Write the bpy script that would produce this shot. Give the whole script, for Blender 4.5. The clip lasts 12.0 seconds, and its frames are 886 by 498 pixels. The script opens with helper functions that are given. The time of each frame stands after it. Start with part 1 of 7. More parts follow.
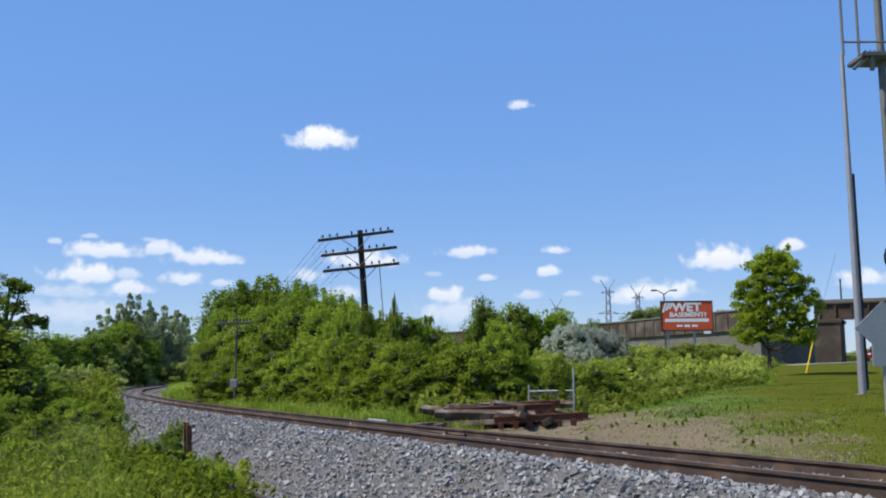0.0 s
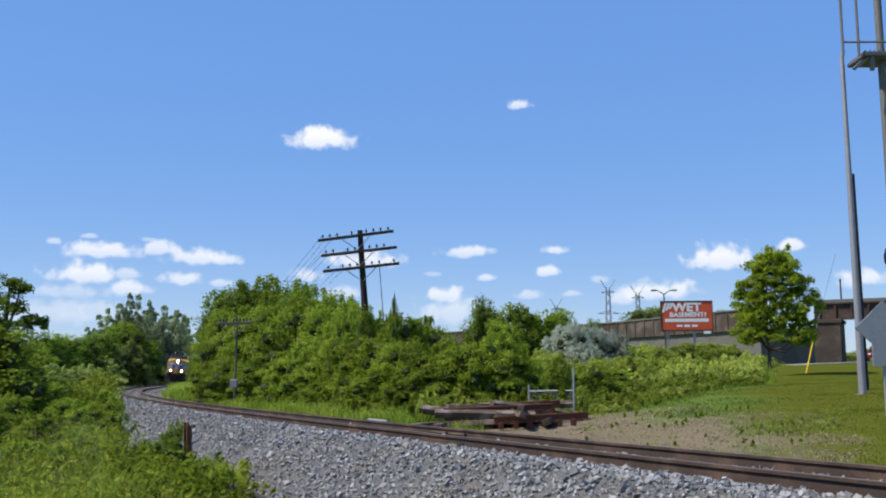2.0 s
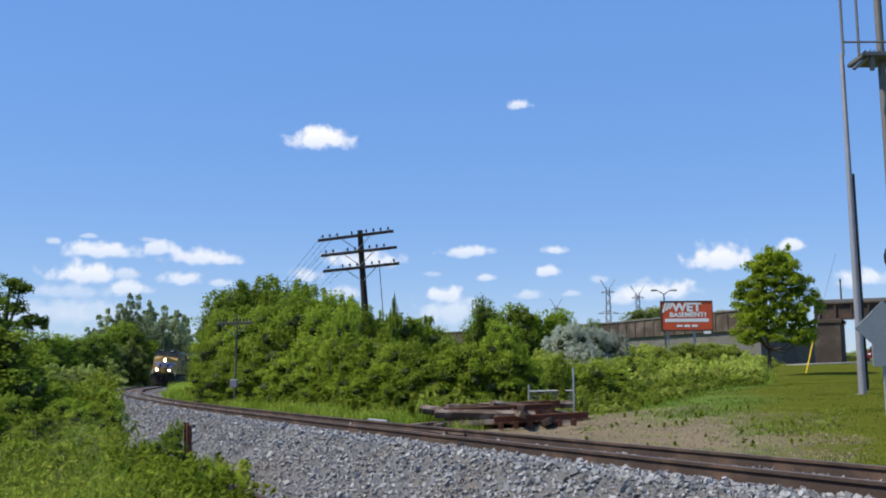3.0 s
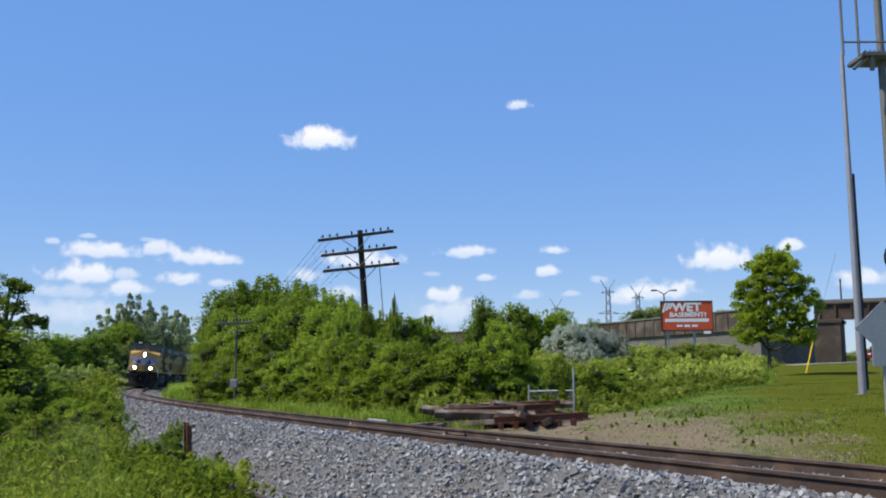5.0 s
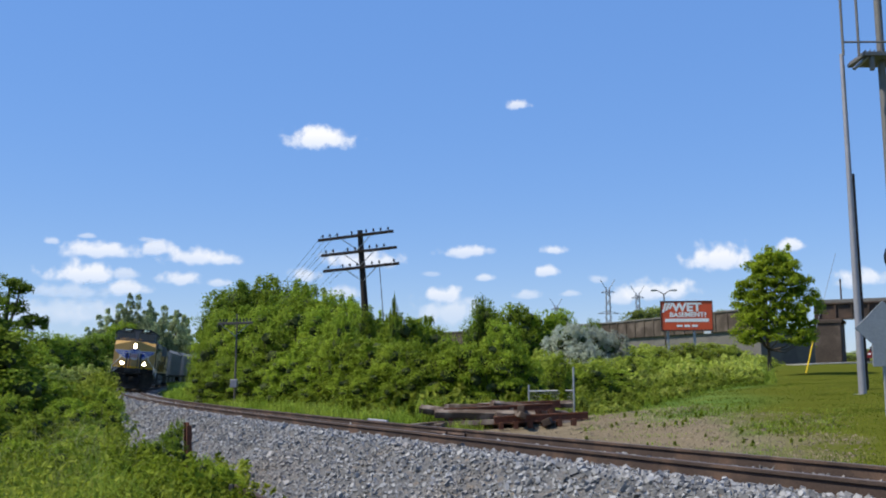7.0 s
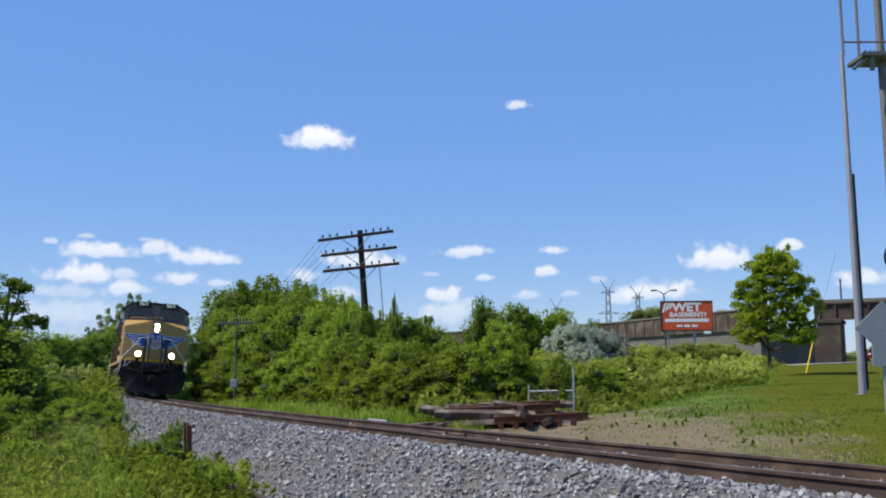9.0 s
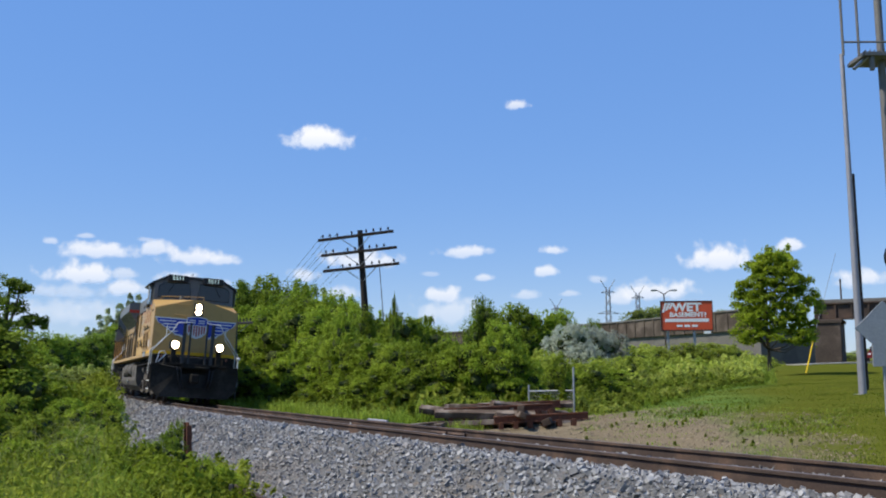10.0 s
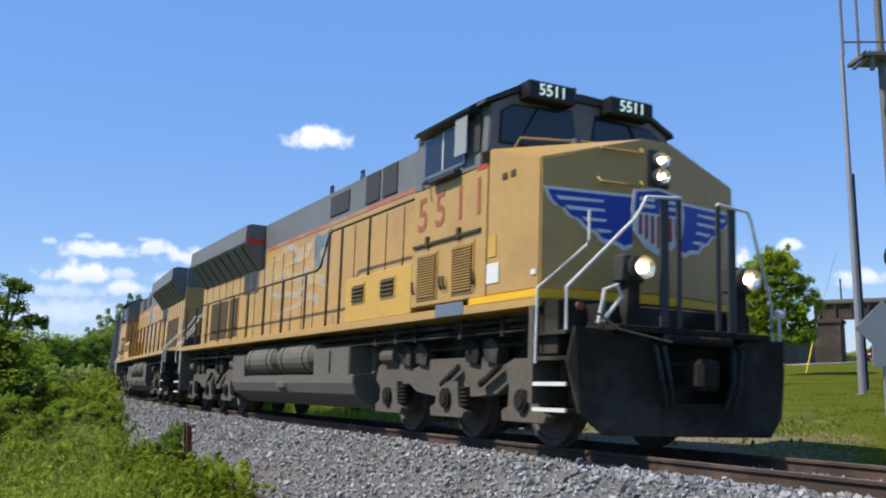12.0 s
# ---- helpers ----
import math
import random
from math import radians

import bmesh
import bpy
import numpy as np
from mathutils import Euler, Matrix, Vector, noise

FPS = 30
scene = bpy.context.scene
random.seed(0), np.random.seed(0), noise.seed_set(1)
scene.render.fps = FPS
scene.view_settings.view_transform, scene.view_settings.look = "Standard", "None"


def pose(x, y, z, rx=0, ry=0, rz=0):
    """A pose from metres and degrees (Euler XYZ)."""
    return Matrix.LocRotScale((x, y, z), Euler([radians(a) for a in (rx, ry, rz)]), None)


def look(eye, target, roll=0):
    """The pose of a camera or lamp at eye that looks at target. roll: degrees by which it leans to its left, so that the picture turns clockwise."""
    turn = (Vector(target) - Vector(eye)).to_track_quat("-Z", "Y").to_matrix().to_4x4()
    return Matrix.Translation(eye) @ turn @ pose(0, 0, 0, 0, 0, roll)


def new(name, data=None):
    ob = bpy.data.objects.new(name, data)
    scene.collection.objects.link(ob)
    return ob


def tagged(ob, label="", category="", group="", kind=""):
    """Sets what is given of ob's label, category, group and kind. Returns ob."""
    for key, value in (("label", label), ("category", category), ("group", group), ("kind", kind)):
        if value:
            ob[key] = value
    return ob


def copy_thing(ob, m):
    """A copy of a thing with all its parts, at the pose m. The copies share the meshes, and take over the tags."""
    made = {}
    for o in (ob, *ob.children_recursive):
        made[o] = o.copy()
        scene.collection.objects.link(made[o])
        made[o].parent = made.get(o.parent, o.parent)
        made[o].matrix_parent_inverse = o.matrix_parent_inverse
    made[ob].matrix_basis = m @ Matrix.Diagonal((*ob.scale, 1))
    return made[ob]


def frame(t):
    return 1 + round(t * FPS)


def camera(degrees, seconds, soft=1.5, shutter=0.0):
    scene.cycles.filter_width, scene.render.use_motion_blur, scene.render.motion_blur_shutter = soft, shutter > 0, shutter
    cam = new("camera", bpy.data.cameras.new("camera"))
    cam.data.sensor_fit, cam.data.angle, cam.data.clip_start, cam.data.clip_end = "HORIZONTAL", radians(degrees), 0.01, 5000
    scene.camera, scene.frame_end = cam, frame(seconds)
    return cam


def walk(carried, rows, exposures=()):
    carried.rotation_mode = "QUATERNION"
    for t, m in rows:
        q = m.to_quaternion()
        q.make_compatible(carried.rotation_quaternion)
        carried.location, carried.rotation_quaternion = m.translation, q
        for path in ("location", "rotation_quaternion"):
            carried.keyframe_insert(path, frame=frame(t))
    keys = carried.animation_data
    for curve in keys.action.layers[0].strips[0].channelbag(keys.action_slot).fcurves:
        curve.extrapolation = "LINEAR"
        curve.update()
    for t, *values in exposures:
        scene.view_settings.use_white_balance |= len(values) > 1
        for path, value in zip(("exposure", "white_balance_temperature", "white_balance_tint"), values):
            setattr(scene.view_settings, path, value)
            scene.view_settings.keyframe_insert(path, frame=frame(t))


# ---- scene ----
cam = camera(49.982, 12.0, soft=1.95, shutter=0.12)
EYE = (0.0, 0.0, 0.9325)
PITCH, ROLL = 7.4095, -0.354
AIM = (0.0, math.cos(radians(PITCH)), 0.9325 + math.sin(radians(PITCH)))
walk(cam, [(0.0, look(EYE, AIM, ROLL)), (12.0, look(EYE, AIM, ROLL))], exposures=[(0.0, 0.15), (11.5, 0.13), (12.0, 0.28)])

# ---- light: a high sun from the west, a clear sky ----
SUN_AZ, SUN_EL = radians(258), radians(54)      # compass turn from +y towards +x, height
world = bpy.data.worlds.new("clear_sky")
scene.world = world
world.use_nodes = True
wn, wl = world.node_tree.nodes, world.node_tree.links
sky = wn.new("ShaderNodeTexSky")
sky.sky_type, sky.sun_disc = "NISHITA", False
sky.sun_elevation, sky.sun_rotation = SUN_EL, SUN_AZ
sky.altitude, sky.air_density, sky.dust_density, sky.ozone_density = 200, 1.0, 0.15, 5.0
vivid = wn.new("ShaderNodeHueSaturation")        # the camera's vivid blue
vivid.inputs["Hue"].default_value, vivid.inputs["Saturation"].default_value, vivid.inputs["Value"].default_value = 0.516, 1.95, 2.05
even = wn.new("ShaderNodeGamma")                 # flattens the sky's gradient
even.inputs["Gamma"].default_value = 0.5
wl.new(sky.outputs[0], even.inputs["Color"])
flat_blue = wn.new("ShaderNodeMix")                   # one flat blue mixed in, which evens the sky
flat_blue.data_type = "RGBA"
flat_blue.inputs["Factor"].default_value, flat_blue.inputs["B"].default_value = 0.45, (1.55, 2.6, 5.25, 1)
wl.new(even.outputs[0], vivid.inputs["Color"])
wl.new(vivid.outputs[0], flat_blue.inputs["A"])

wl.new(flat_blue.outputs["Result"], wn["Background"].inputs[0])
wn["Background"].inputs[1].default_value = 0.15
sun = new("sun", bpy.data.lights.new("sun", "SUN"))
sun.data.energy, sun.data.angle, sun.data.color = 4.9, radians(0.6), (1.0, 0.93, 0.8)
TO_SUN = Vector((math.sin(SUN_AZ) * math.cos(SUN_EL), math.cos(SUN_AZ) * math.cos(SUN_EL), math.sin(SUN_EL)))
sun.matrix_world = look(TO_SUN * 50, (0, 0, 0))

# ---- the track's line: s metres along it, 0 beside the camera, falling away into the distance ----
TRACK_S = [40, 16, 0, -15, -30, -45, -60, -75, -90, -105, -120, -135, -150, -170, -400]
TRACK_H = [-59.5, -60.91, -61.84, -64.28, -67.08, -69.3, -71.74, -73.89, -76.03, -78.02, -80.35, -82.74, -85.0, -87.26, -112.0]
GRADE = 0.004365


def cant(s):
    """The track's lean to the inside, radians: it runs out where the curve eases."""
    return 0.02801 + 0.06044 * (1 - np.exp(np.minimum(np.asarray(s, float) - 5, 0) / 30.0))


_ss = np.arange(40.0, -330.01, -0.5)
_hh = np.radians(np.interp(-_ss, -np.array(TRACK_S, float), TRACK_H))
_hm = (_hh[1:] + _hh[:-1]) / 2
_tx = np.concatenate([[0], np.cumsum(np.cos(_hm) * -0.5)])
_ty = np.concatenate([[0], np.cumsum(np.sin(_hm) * -0.5)])
_i0 = int(np.argmin(abs(_ss)))
_tx += 1.09305 - _tx[_i0]
_ty += 13.8017 - _ty[_i0]


def track_at(s):
    """Centre of the rail tops and the heading at s."""
    return (float(np.interp(-s, -_ss, _tx)), float(np.interp(-s, -_ss, _ty)), GRADE * s, float(np.interp(-s, -_ss, _hh)))


def beside(s, off, up=0.0):
    """A point off metres to the outside (camera side) of the track, in the canted plane, up metres above it."""
    x, y, z, h = track_at(s)
    c = float(cant(s))
    r = off * math.cos(c) - up * math.sin(c)
    return Vector((x + r * math.sin(h), y - r * math.cos(h), z + off * math.sin(c) + up * math.cos(c)))


_dx, _dy = _tx[::2], _ty[::2]
_ds, _dh = _ss[::2], _hh[::2]


def track_near(x, y):
    """(s, signed distance; positive on the camera's side) of many points."""
    x, y = np.atleast_1d(x).astype(float), np.atleast_1d(y).astype(float)
    s, d = np.empty_like(x), np.empty_like(x)
    for i in range(0, len(x), 4000):
        a, b = x[i:i + 4000, None] - _dx, y[i:i + 4000, None] - _dy
        j = np.argmin(a * a + b * b, axis=1)
        k = np.arange(len(j))
        s[i:i + 4000] = _ds[j] + a[k, j] * np.cos(_dh[j]) + b[k, j] * np.sin(_dh[j])
        d[i:i + 4000] = a[k, j] * np.sin(_dh[j]) - b[k, j] * np.cos(_dh[j])
    return s, d


def smooth(a, b, v):
    t = np.clip((v - a) / (b - a), 0, 1)
    return t * t * (3 - 2 * t)


def ground_z(x, y, lumps=True):
    """Height of the ground: the bed under the track, a ditch on the camera's side, lawn rising to the road beyond."""
    x, y = np.atleast_1d(x).astype(float), np.atleast_1d(y).astype(float)
    s, d = track_near(x, y)
    base = GRADE * np.clip(s, -330, 40)
    far = -d
    rise = (0.05 * np.clip(far - 3, 0, 12) + 0.027 * np.clip(far - 15, 0, 75)) * smooth(0.05, 0.3, x / np.maximum(y, 4.0))
    rise = rise + 0.002 * np.clip(far - 6, 0, 200)
    outside = np.where(d > 0, -0.42 - 0.62 * smooth(1.9, 3.4, d) - 0.15 * smooth(4, 9, d), -0.42 + 0.18 * smooth(3, 6, far) + rise)
    z = base * smooth(220, 60, np.abs(d)) + outside
    near_eye = np.exp(-(x * x + y * y) / 9.0)
    z = z - 0.1 * near_eye
    if lumps:
        z = z + 0.05 * np.sin(x * 0.9 + 1.3 * np.sin(y * 0.5)) * np.cos(y * 0.7) * smooth(2.5, 5, np.abs(d))
    return z

# ---- materials ----
def material(name, color, rough=0.8, metal=0.0, var=0.25, scale=3.0, fine=40.0, bump=0.15, bump_dist=0.01, second=None, second_at=0.55, island=0.0, obj=0.0, translucent=0.0, spec=0.3):
    """A surface: base colour with broad and fine variation, an optional second colour in worn patches, fine relief."""
    m = bpy.data.materials.new(name)
    m.use_nodes = True
    n, l = m.node_tree.nodes, m.node_tree.links
    p = n["Principled BSDF"]
    p.inputs["Roughness"].default_value, p.inputs["Metallic"].default_value = rough, metal
    p.inputs["Specular IOR Level"].default_value = spec
    tc = n.new("ShaderNodeTexCoord")
    big, small = n.new("ShaderNodeTexNoise"), n.new("ShaderNodeTexNoise")
    for t, s, d in ((big, scale, 5), (small, fine, 3)):
        t.inputs["Scale"].default_value, t.inputs["Detail"].default_value = s, d
        l.new(tc.outputs["Object"], t.inputs["Vector"])
    add = n.new("ShaderNodeMath")
    add.operation = "ADD"
    l.new(big.outputs[0], add.inputs[0])
    l.new(small.outputs[0], add.inputs[1])
    last = add
    if island or obj:
        for amount, kind, socket in ((island, "ShaderNodeNewGeometry", "Random Per Island"), (obj, "ShaderNodeObjectInfo", "Random")):
            if not amount:
                continue
            extra, mul, mid = n.new(kind), n.new("ShaderNodeMath"), n.new("ShaderNodeMath")
            mul.operation, mid.operation = "MULTIPLY_ADD", "SUBTRACT"
            l.new(extra.outputs[socket], mul.inputs[0])
            mul.inputs[1].default_value = amount
            l.new(last.outputs[0], mul.inputs[2])
            l.new(mul.outputs[0], mid.inputs[0])
            mid.inputs[1].default_value = amount / 2
            last = mid
    rng = n.new("ShaderNodeMapRange")
    rng.inputs["From Min"].default_value, rng.inputs["From Max"].default_value = 0.6, 1.4
    rng.inputs["To Min"].default_value, rng.inputs["To Max"].default_value = 1 - var, 1 + var
    l.new(last.outputs[0], rng.inputs["Value"])
    tint = n.new("ShaderNodeMix")
    tint.data_type, tint.blend_type = "RGBA", "MULTIPLY"
    tint.inputs["Factor"].default_value = 1.0
    tint.inputs["A"].default_value = (*color, 1)
    if second:
        ramp = n.new("ShaderNodeMapRange")
        ramp.inputs["From Min"].default_value, ramp.inputs["From Max"].default_value = second_at - 0.06, second_at + 0.08
        l.new(big.outputs[0], ramp.inputs["Value"])
        two = n.new("ShaderNodeMix")
        two.data_type = "RGBA"
        l.new(ramp.outputs[0], two.inputs["Factor"])
        two.inputs["A"].default_value, two.inputs["B"].default_value = (*color, 1), (*second, 1)
        l.new(two.outputs["Result"], tint.inputs["A"])
    l.new(rng.outputs[0], tint.inputs["B"])
    l.new(tint.outputs["Result"], p.inputs["Base Color"])
    if bump:
        b = n.new("ShaderNodeBump")
        b.inputs["Strength"].default_value, b.inputs["Distance"].default_value = bump, bump_dist
        l.new(small.outputs[0], b.inputs["Height"])
        l.new(b.outputs[0], p.inputs["Normal"])
    if translucent:
        tr = n.new("ShaderNodeBsdfTranslucent")
        l.new(tint.outputs["Result"], tr.inputs["Color"])
        mix = n.new("ShaderNodeMixShader")
        mix.inputs[0].default_value = translucent
        l.new(p.outputs[0], mix.inputs[1])
        l.new(tr.outputs[0], mix.inputs[2])
        l.new(mix.outputs[0], n["Material Output"].inputs["Surface"])
    return m


def leaf_mat(name, color, second, rough=0.55):
    return material(name, color, rough, 0, 0.5, 0.35, 2.5, 0, second=second, second_at=0.52, island=0.45, obj=0.45, translucent=0.5, spec=0.08)


def glow(name, color, strength):
    m = bpy.data.materials.new(name)
    m.use_nodes = True
    p = m.node_tree.nodes["Principled BSDF"]
    p.inputs["Base Color"].default_value = (*color, 1)
    p.inputs["Emission Color"].default_value, p.inputs["Emission Strength"].default_value = (*color, 1), strength
    return m


LEAF = leaf_mat("leaf_green", (0.215, 0.3, 0.03), (0.29, 0.37, 0.042))
LEAF_DARK = leaf_mat("leaf_dark", (0.165, 0.245, 0.03), (0.235, 0.31, 0.04))
LEAF_VINE = leaf_mat("leaf_vine", (0.235, 0.325, 0.03), (0.315, 0.39, 0.048))
LEAF_SILVER = leaf_mat("leaf_silver", (0.38, 0.42, 0.33), (0.48, 0.51, 0.42))
# Distance hazing is put into the next two leaf colours, so they are paler.
LEAF_FAR_HAZED = leaf_mat("leaf_far_hazed", (0.27, 0.33, 0.08), (0.35, 0.4, 0.13))
LEAF_POPLAR_HAZED = leaf_mat("leaf_poplar_hazed", (0.36, 0.42, 0.22), (0.48, 0.53, 0.34))
LEAF_MEADOW = leaf_mat("leaf_meadow", (0.28, 0.345, 0.045), (0.36, 0.4, 0.085))
LEAF_MAPLE = leaf_mat("leaf_maple", (0.32, 0.43, 0.03), (0.39, 0.48, 0.045))
LEAF_WEED = leaf_mat("leaf_weed", (0.18, 0.235, 0.018), (0.28, 0.32, 0.045))
BLADE = leaf_mat("grass_blade", (0.2, 0.29, 0.03), (0.27, 0.34, 0.055))
LAWN_BLADE = leaf_mat("lawn_blade", (0.13, 0.165, 0.016), (0.175, 0.195, 0.026))
# Dark fill for the cores in the foliage, shade put into colour.
SHADE_FILL = material("dark_shade_fill", (0.04, 0.055, 0.014), 0.95, 0, 0.4, 3, 30, 0)
BLADE_DRY = leaf_mat("grass_pale", (0.2, 0.23, 0.07), (0.27, 0.27, 0.12))
STRAW = material("dry_straw", (0.3, 0.255, 0.16), 0.9, 0, 0.4, 0.5, 8, 0, island=1.0, spec=0.05)
BARK = material("bark", (0.09, 0.07, 0.05), 0.95, 0, 0.4, 4, 50, 0.6)
CREOSOTE = material("creosoted_wood", (0.028, 0.021, 0.017), 0.9, 0, 0.5, 2, 60, 0.5)
TIE_WOOD = material("old_tie_wood", (0.075, 0.053, 0.038), 0.95, 0, 0.5, 2.5, 45, 0.6, second=(0.15, 0.122, 0.098), obj=0.5)
RAIL_RUST = material("rusty_rail_steel", (0.06, 0.041, 0.032), 0.8, 0.1, 0.35, 2, 40, 0.3, second=(0.1, 0.064, 0.045))
RAIL_TOP = material("worn_rail_head", (0.12, 0.105, 0.1), 0.55, 0.6, 0.2, 4, 60, 0.1)
RUST = material("rust", (0.15, 0.06, 0.033), 0.9, 0.1, 0.45, 6, 50, 0.5, second=(0.09, 0.046, 0.03))
STONE = material("ballast_stone", (0.245, 0.243, 0.24), 0.85, 0, 0.4, 0.35, 30, 0.4, 0.006, second=(0.2, 0.175, 0.15), second_at=0.57, island=1.2)
STONE_ONE = material("ballast_piece", (0.245, 0.243, 0.24), 0.85, 0, 0.4, 5, 30, 0.4, 0.006, obj=0.8)
# Darker than the stones on it: shade in their gaps put into colour.
GRAVEL = material("gravel_bed", (0.13, 0.128, 0.125), 0.95, 0, 0.6, 9, 34, 1.0, 0.05, second=(0.15, 0.12, 0.09), second_at=0.6)
CONCRETE = material("weathered_concrete", (0.15, 0.142, 0.128), 0.9, 0, 0.35, 0.35, 12, 0.2, second=(0.105, 0.098, 0.09))
PALE_GRAVEL = material("pale_gravel", (0.3, 0.285, 0.26), 0.95, 0, 0.3, 0.8, 25, 0.4)
CONCRETE_BROWN = material("stained_concrete", (0.068, 0.052, 0.041), 0.9, 0, 0.4, 0.5, 9, 0.25, second=(0.11, 0.088, 0.072))
GIRDER = material("brown_girder_paint", (0.05, 0.037, 0.03), 0.75, 0.1, 0.4, 0.6, 14, 0.2, second=(0.08, 0.052, 0.037))
CROSSING = material("crossing_rubber", (0.035, 0.035, 0.036), 0.9, 0, 0.3, 1.2, 60, 0.5)
ASPHALT = material("asphalt", (0.13, 0.13, 0.13), 0.95, 0, 0.3, 1.2, 60, 0.5)
GALV = material("galvanised_steel", (0.33, 0.32, 0.34), 0.55, 0.55, 0.18, 2, 30, 0.1)
GALV_DULL = material("weathered_sign_back", (0.33, 0.34, 0.35), 0.6, 0.4, 0.15, 2, 20, 0.05)
GANTRY_STEEL = material("dull_gantry_steel", (0.17, 0.163, 0.155), 0.65, 0.3, 0.2, 2, 20, 0.1)
POLE_GREY = material("grey_wood_pole", (0.1, 0.092, 0.08), 0.9, 0, 0.35, 1.5, 40, 0.4)
YELLOW_GUARD = material("yellow_plastic", (0.75, 0.52, 0.03), 0.5, 0, 0.1, 2, 20, 0.02)
BLACK = material("black_enamel", (0.012, 0.012, 0.013), 0.4, 0, 0.2, 2, 20, 0.02)
SIGN_RED = material("billboard_orange_red", (0.62, 0.09, 0.035), 0.6, 0, 0.08, 1, 20, 0.02)
SIGN_WHITE = material("billboard_white", (0.8, 0.8, 0.8), 0.6, 0, 0.06, 1, 20, 0.02)
PYLON = material("pylon_steel", (0.23, 0.25, 0.29), 0.7, 0.3, 0.1, 1, 10, 0)
LOCO_YELLOW = material("armour_yellow_paint", (0.42, 0.255, 0.078), 0.46, 0, 0.1, 0.9, 9, 0.03, second=(0.35, 0.21, 0.07), second_at=0.58, spec=0.45)
LOCO_YELLOW_NEW = material("fresh_yellow_paint", (0.5, 0.3, 0.055), 0.4, 0, 0.1, 1.2, 12, 0.03)
LOCO_STRIPE = material("reflective_yellow_stripe", (0.72, 0.4, 0.012), 0.45, 0, 0.08, 2, 12, 0.02)
LOCO_GREY = material("harbour_grey_paint", (0.135, 0.138, 0.14), 0.5, 0, 0.18, 0.9, 10, 0.03)
LOCO_DARK = material("sooty_dark_grey", (0.042, 0.041, 0.04), 0.6, 0, 0.25, 1, 12, 0.05)
LOCO_RED = material("red_stripe", (0.42, 0.05, 0.03), 0.5, 0, 0.15, 2, 12, 0.02)
LOCO_SEAM = material("seam_shadow_gap", (0.06, 0.045, 0.025), 0.8, 0, 0.2, 2, 12, 0)
# Near-black: deep shade below the sill is partly put into this colour.
UNDER = material("dusty_shaded_underframe", (0.022, 0.02, 0.018), 0.85, 0, 0.4, 1.5, 14, 0.3, second=(0.05, 0.045, 0.04), spec=0.12)
TRUCK_GREY = material("dusty_truck_casting", (0.105, 0.09, 0.073), 0.85, 0.05, 0.35, 1.8, 16, 0.3, second=(0.085, 0.077, 0.067))
TANK_GREY = material("dusty_fuel_tank", (0.12, 0.108, 0.09), 0.8, 0, 0.25, 0.8, 10, 0.08, second=(0.105, 0.098, 0.088))
PLOW_BLACK = material("worn_black_plow", (0.026, 0.023, 0.019), 0.85, 0, 0.35, 1.3, 12, 0.12, second=(0.045, 0.039, 0.032), spec=0.08)
WHEEL = material("wheel_steel", (0.085, 0.075, 0.068), 0.7, 0.4, 0.3, 3, 20, 0.1)
RAIL_WHITE = material("white_handrail_paint", (0.62, 0.61, 0.58), 0.45, 0, 0.12, 3, 20, 0.02)
GLASS_DARK = material("dark_cab_glass", (0.012, 0.014, 0.018), 0.08, 0, 0.1, 1, 5, 0, spec=0.6)
LOGO_BLUE = material("emblem_blue", (0.025, 0.05, 0.33), 0.45, 0, 0.1, 2, 10, 0.01)
LOGO_WHITE = material("emblem_white", (0.62, 0.62, 0.6), 0.45, 0, 0.1, 2, 10, 0.01)
LOGO_RED = material("emblem_red", (0.36, 0.05, 0.045), 0.45, 0, 0.1, 2, 10, 0.01)
NUMBER_RED = material("faded_red_numerals", (0.29, 0.095, 0.055), 0.6, 0, 0.2, 3, 14, 0.01)
DECAL_BLUE = material("faded_flag_decal", (0.37, 0.33, 0.29), 0.6, 0, 0.25, 2, 8, 0.01, second=(0.42, 0.28, 0.11), second_at=0.5)
DECAL_CANTON = material("faded_canton_decal", (0.13, 0.17, 0.2), 0.6, 0, 0.3, 2.5, 8, 0.01, second=(0.3, 0.27, 0.2), second_at=0.56)
STRIPE_FADED = material("faded_red_stripe", (0.36, 0.13, 0.09), 0.55, 0, 0.2, 1.2, 12, 0.02, second=(0.3, 0.2, 0.12), second_at=0.52)
LAMP_ON = glow("lit_lamp_bulb", (1.0, 0.76, 0.48), 75.0)
REFLECTOR = material("silvered_reflector", (0.7, 0.66, 0.6), 0.22, 1.0, 0.02, 2, 9, 0)
LAMP_RIM = material("lamp_rim", (0.3, 0.3, 0.3), 0.3, 0.8, 0.1, 3, 10, 0)
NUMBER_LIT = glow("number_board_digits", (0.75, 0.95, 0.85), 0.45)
HOPPER = material("dusty_grey_hopper", (0.2, 0.195, 0.185), 0.8, 0, 0.2, 0.5, 8, 0.06, second=(0.16, 0.15, 0.14))
CAR_RED = material("car_paint", (0.2, 0.02, 0.02), 0.3, 0, 0.05, 2, 9, 0)


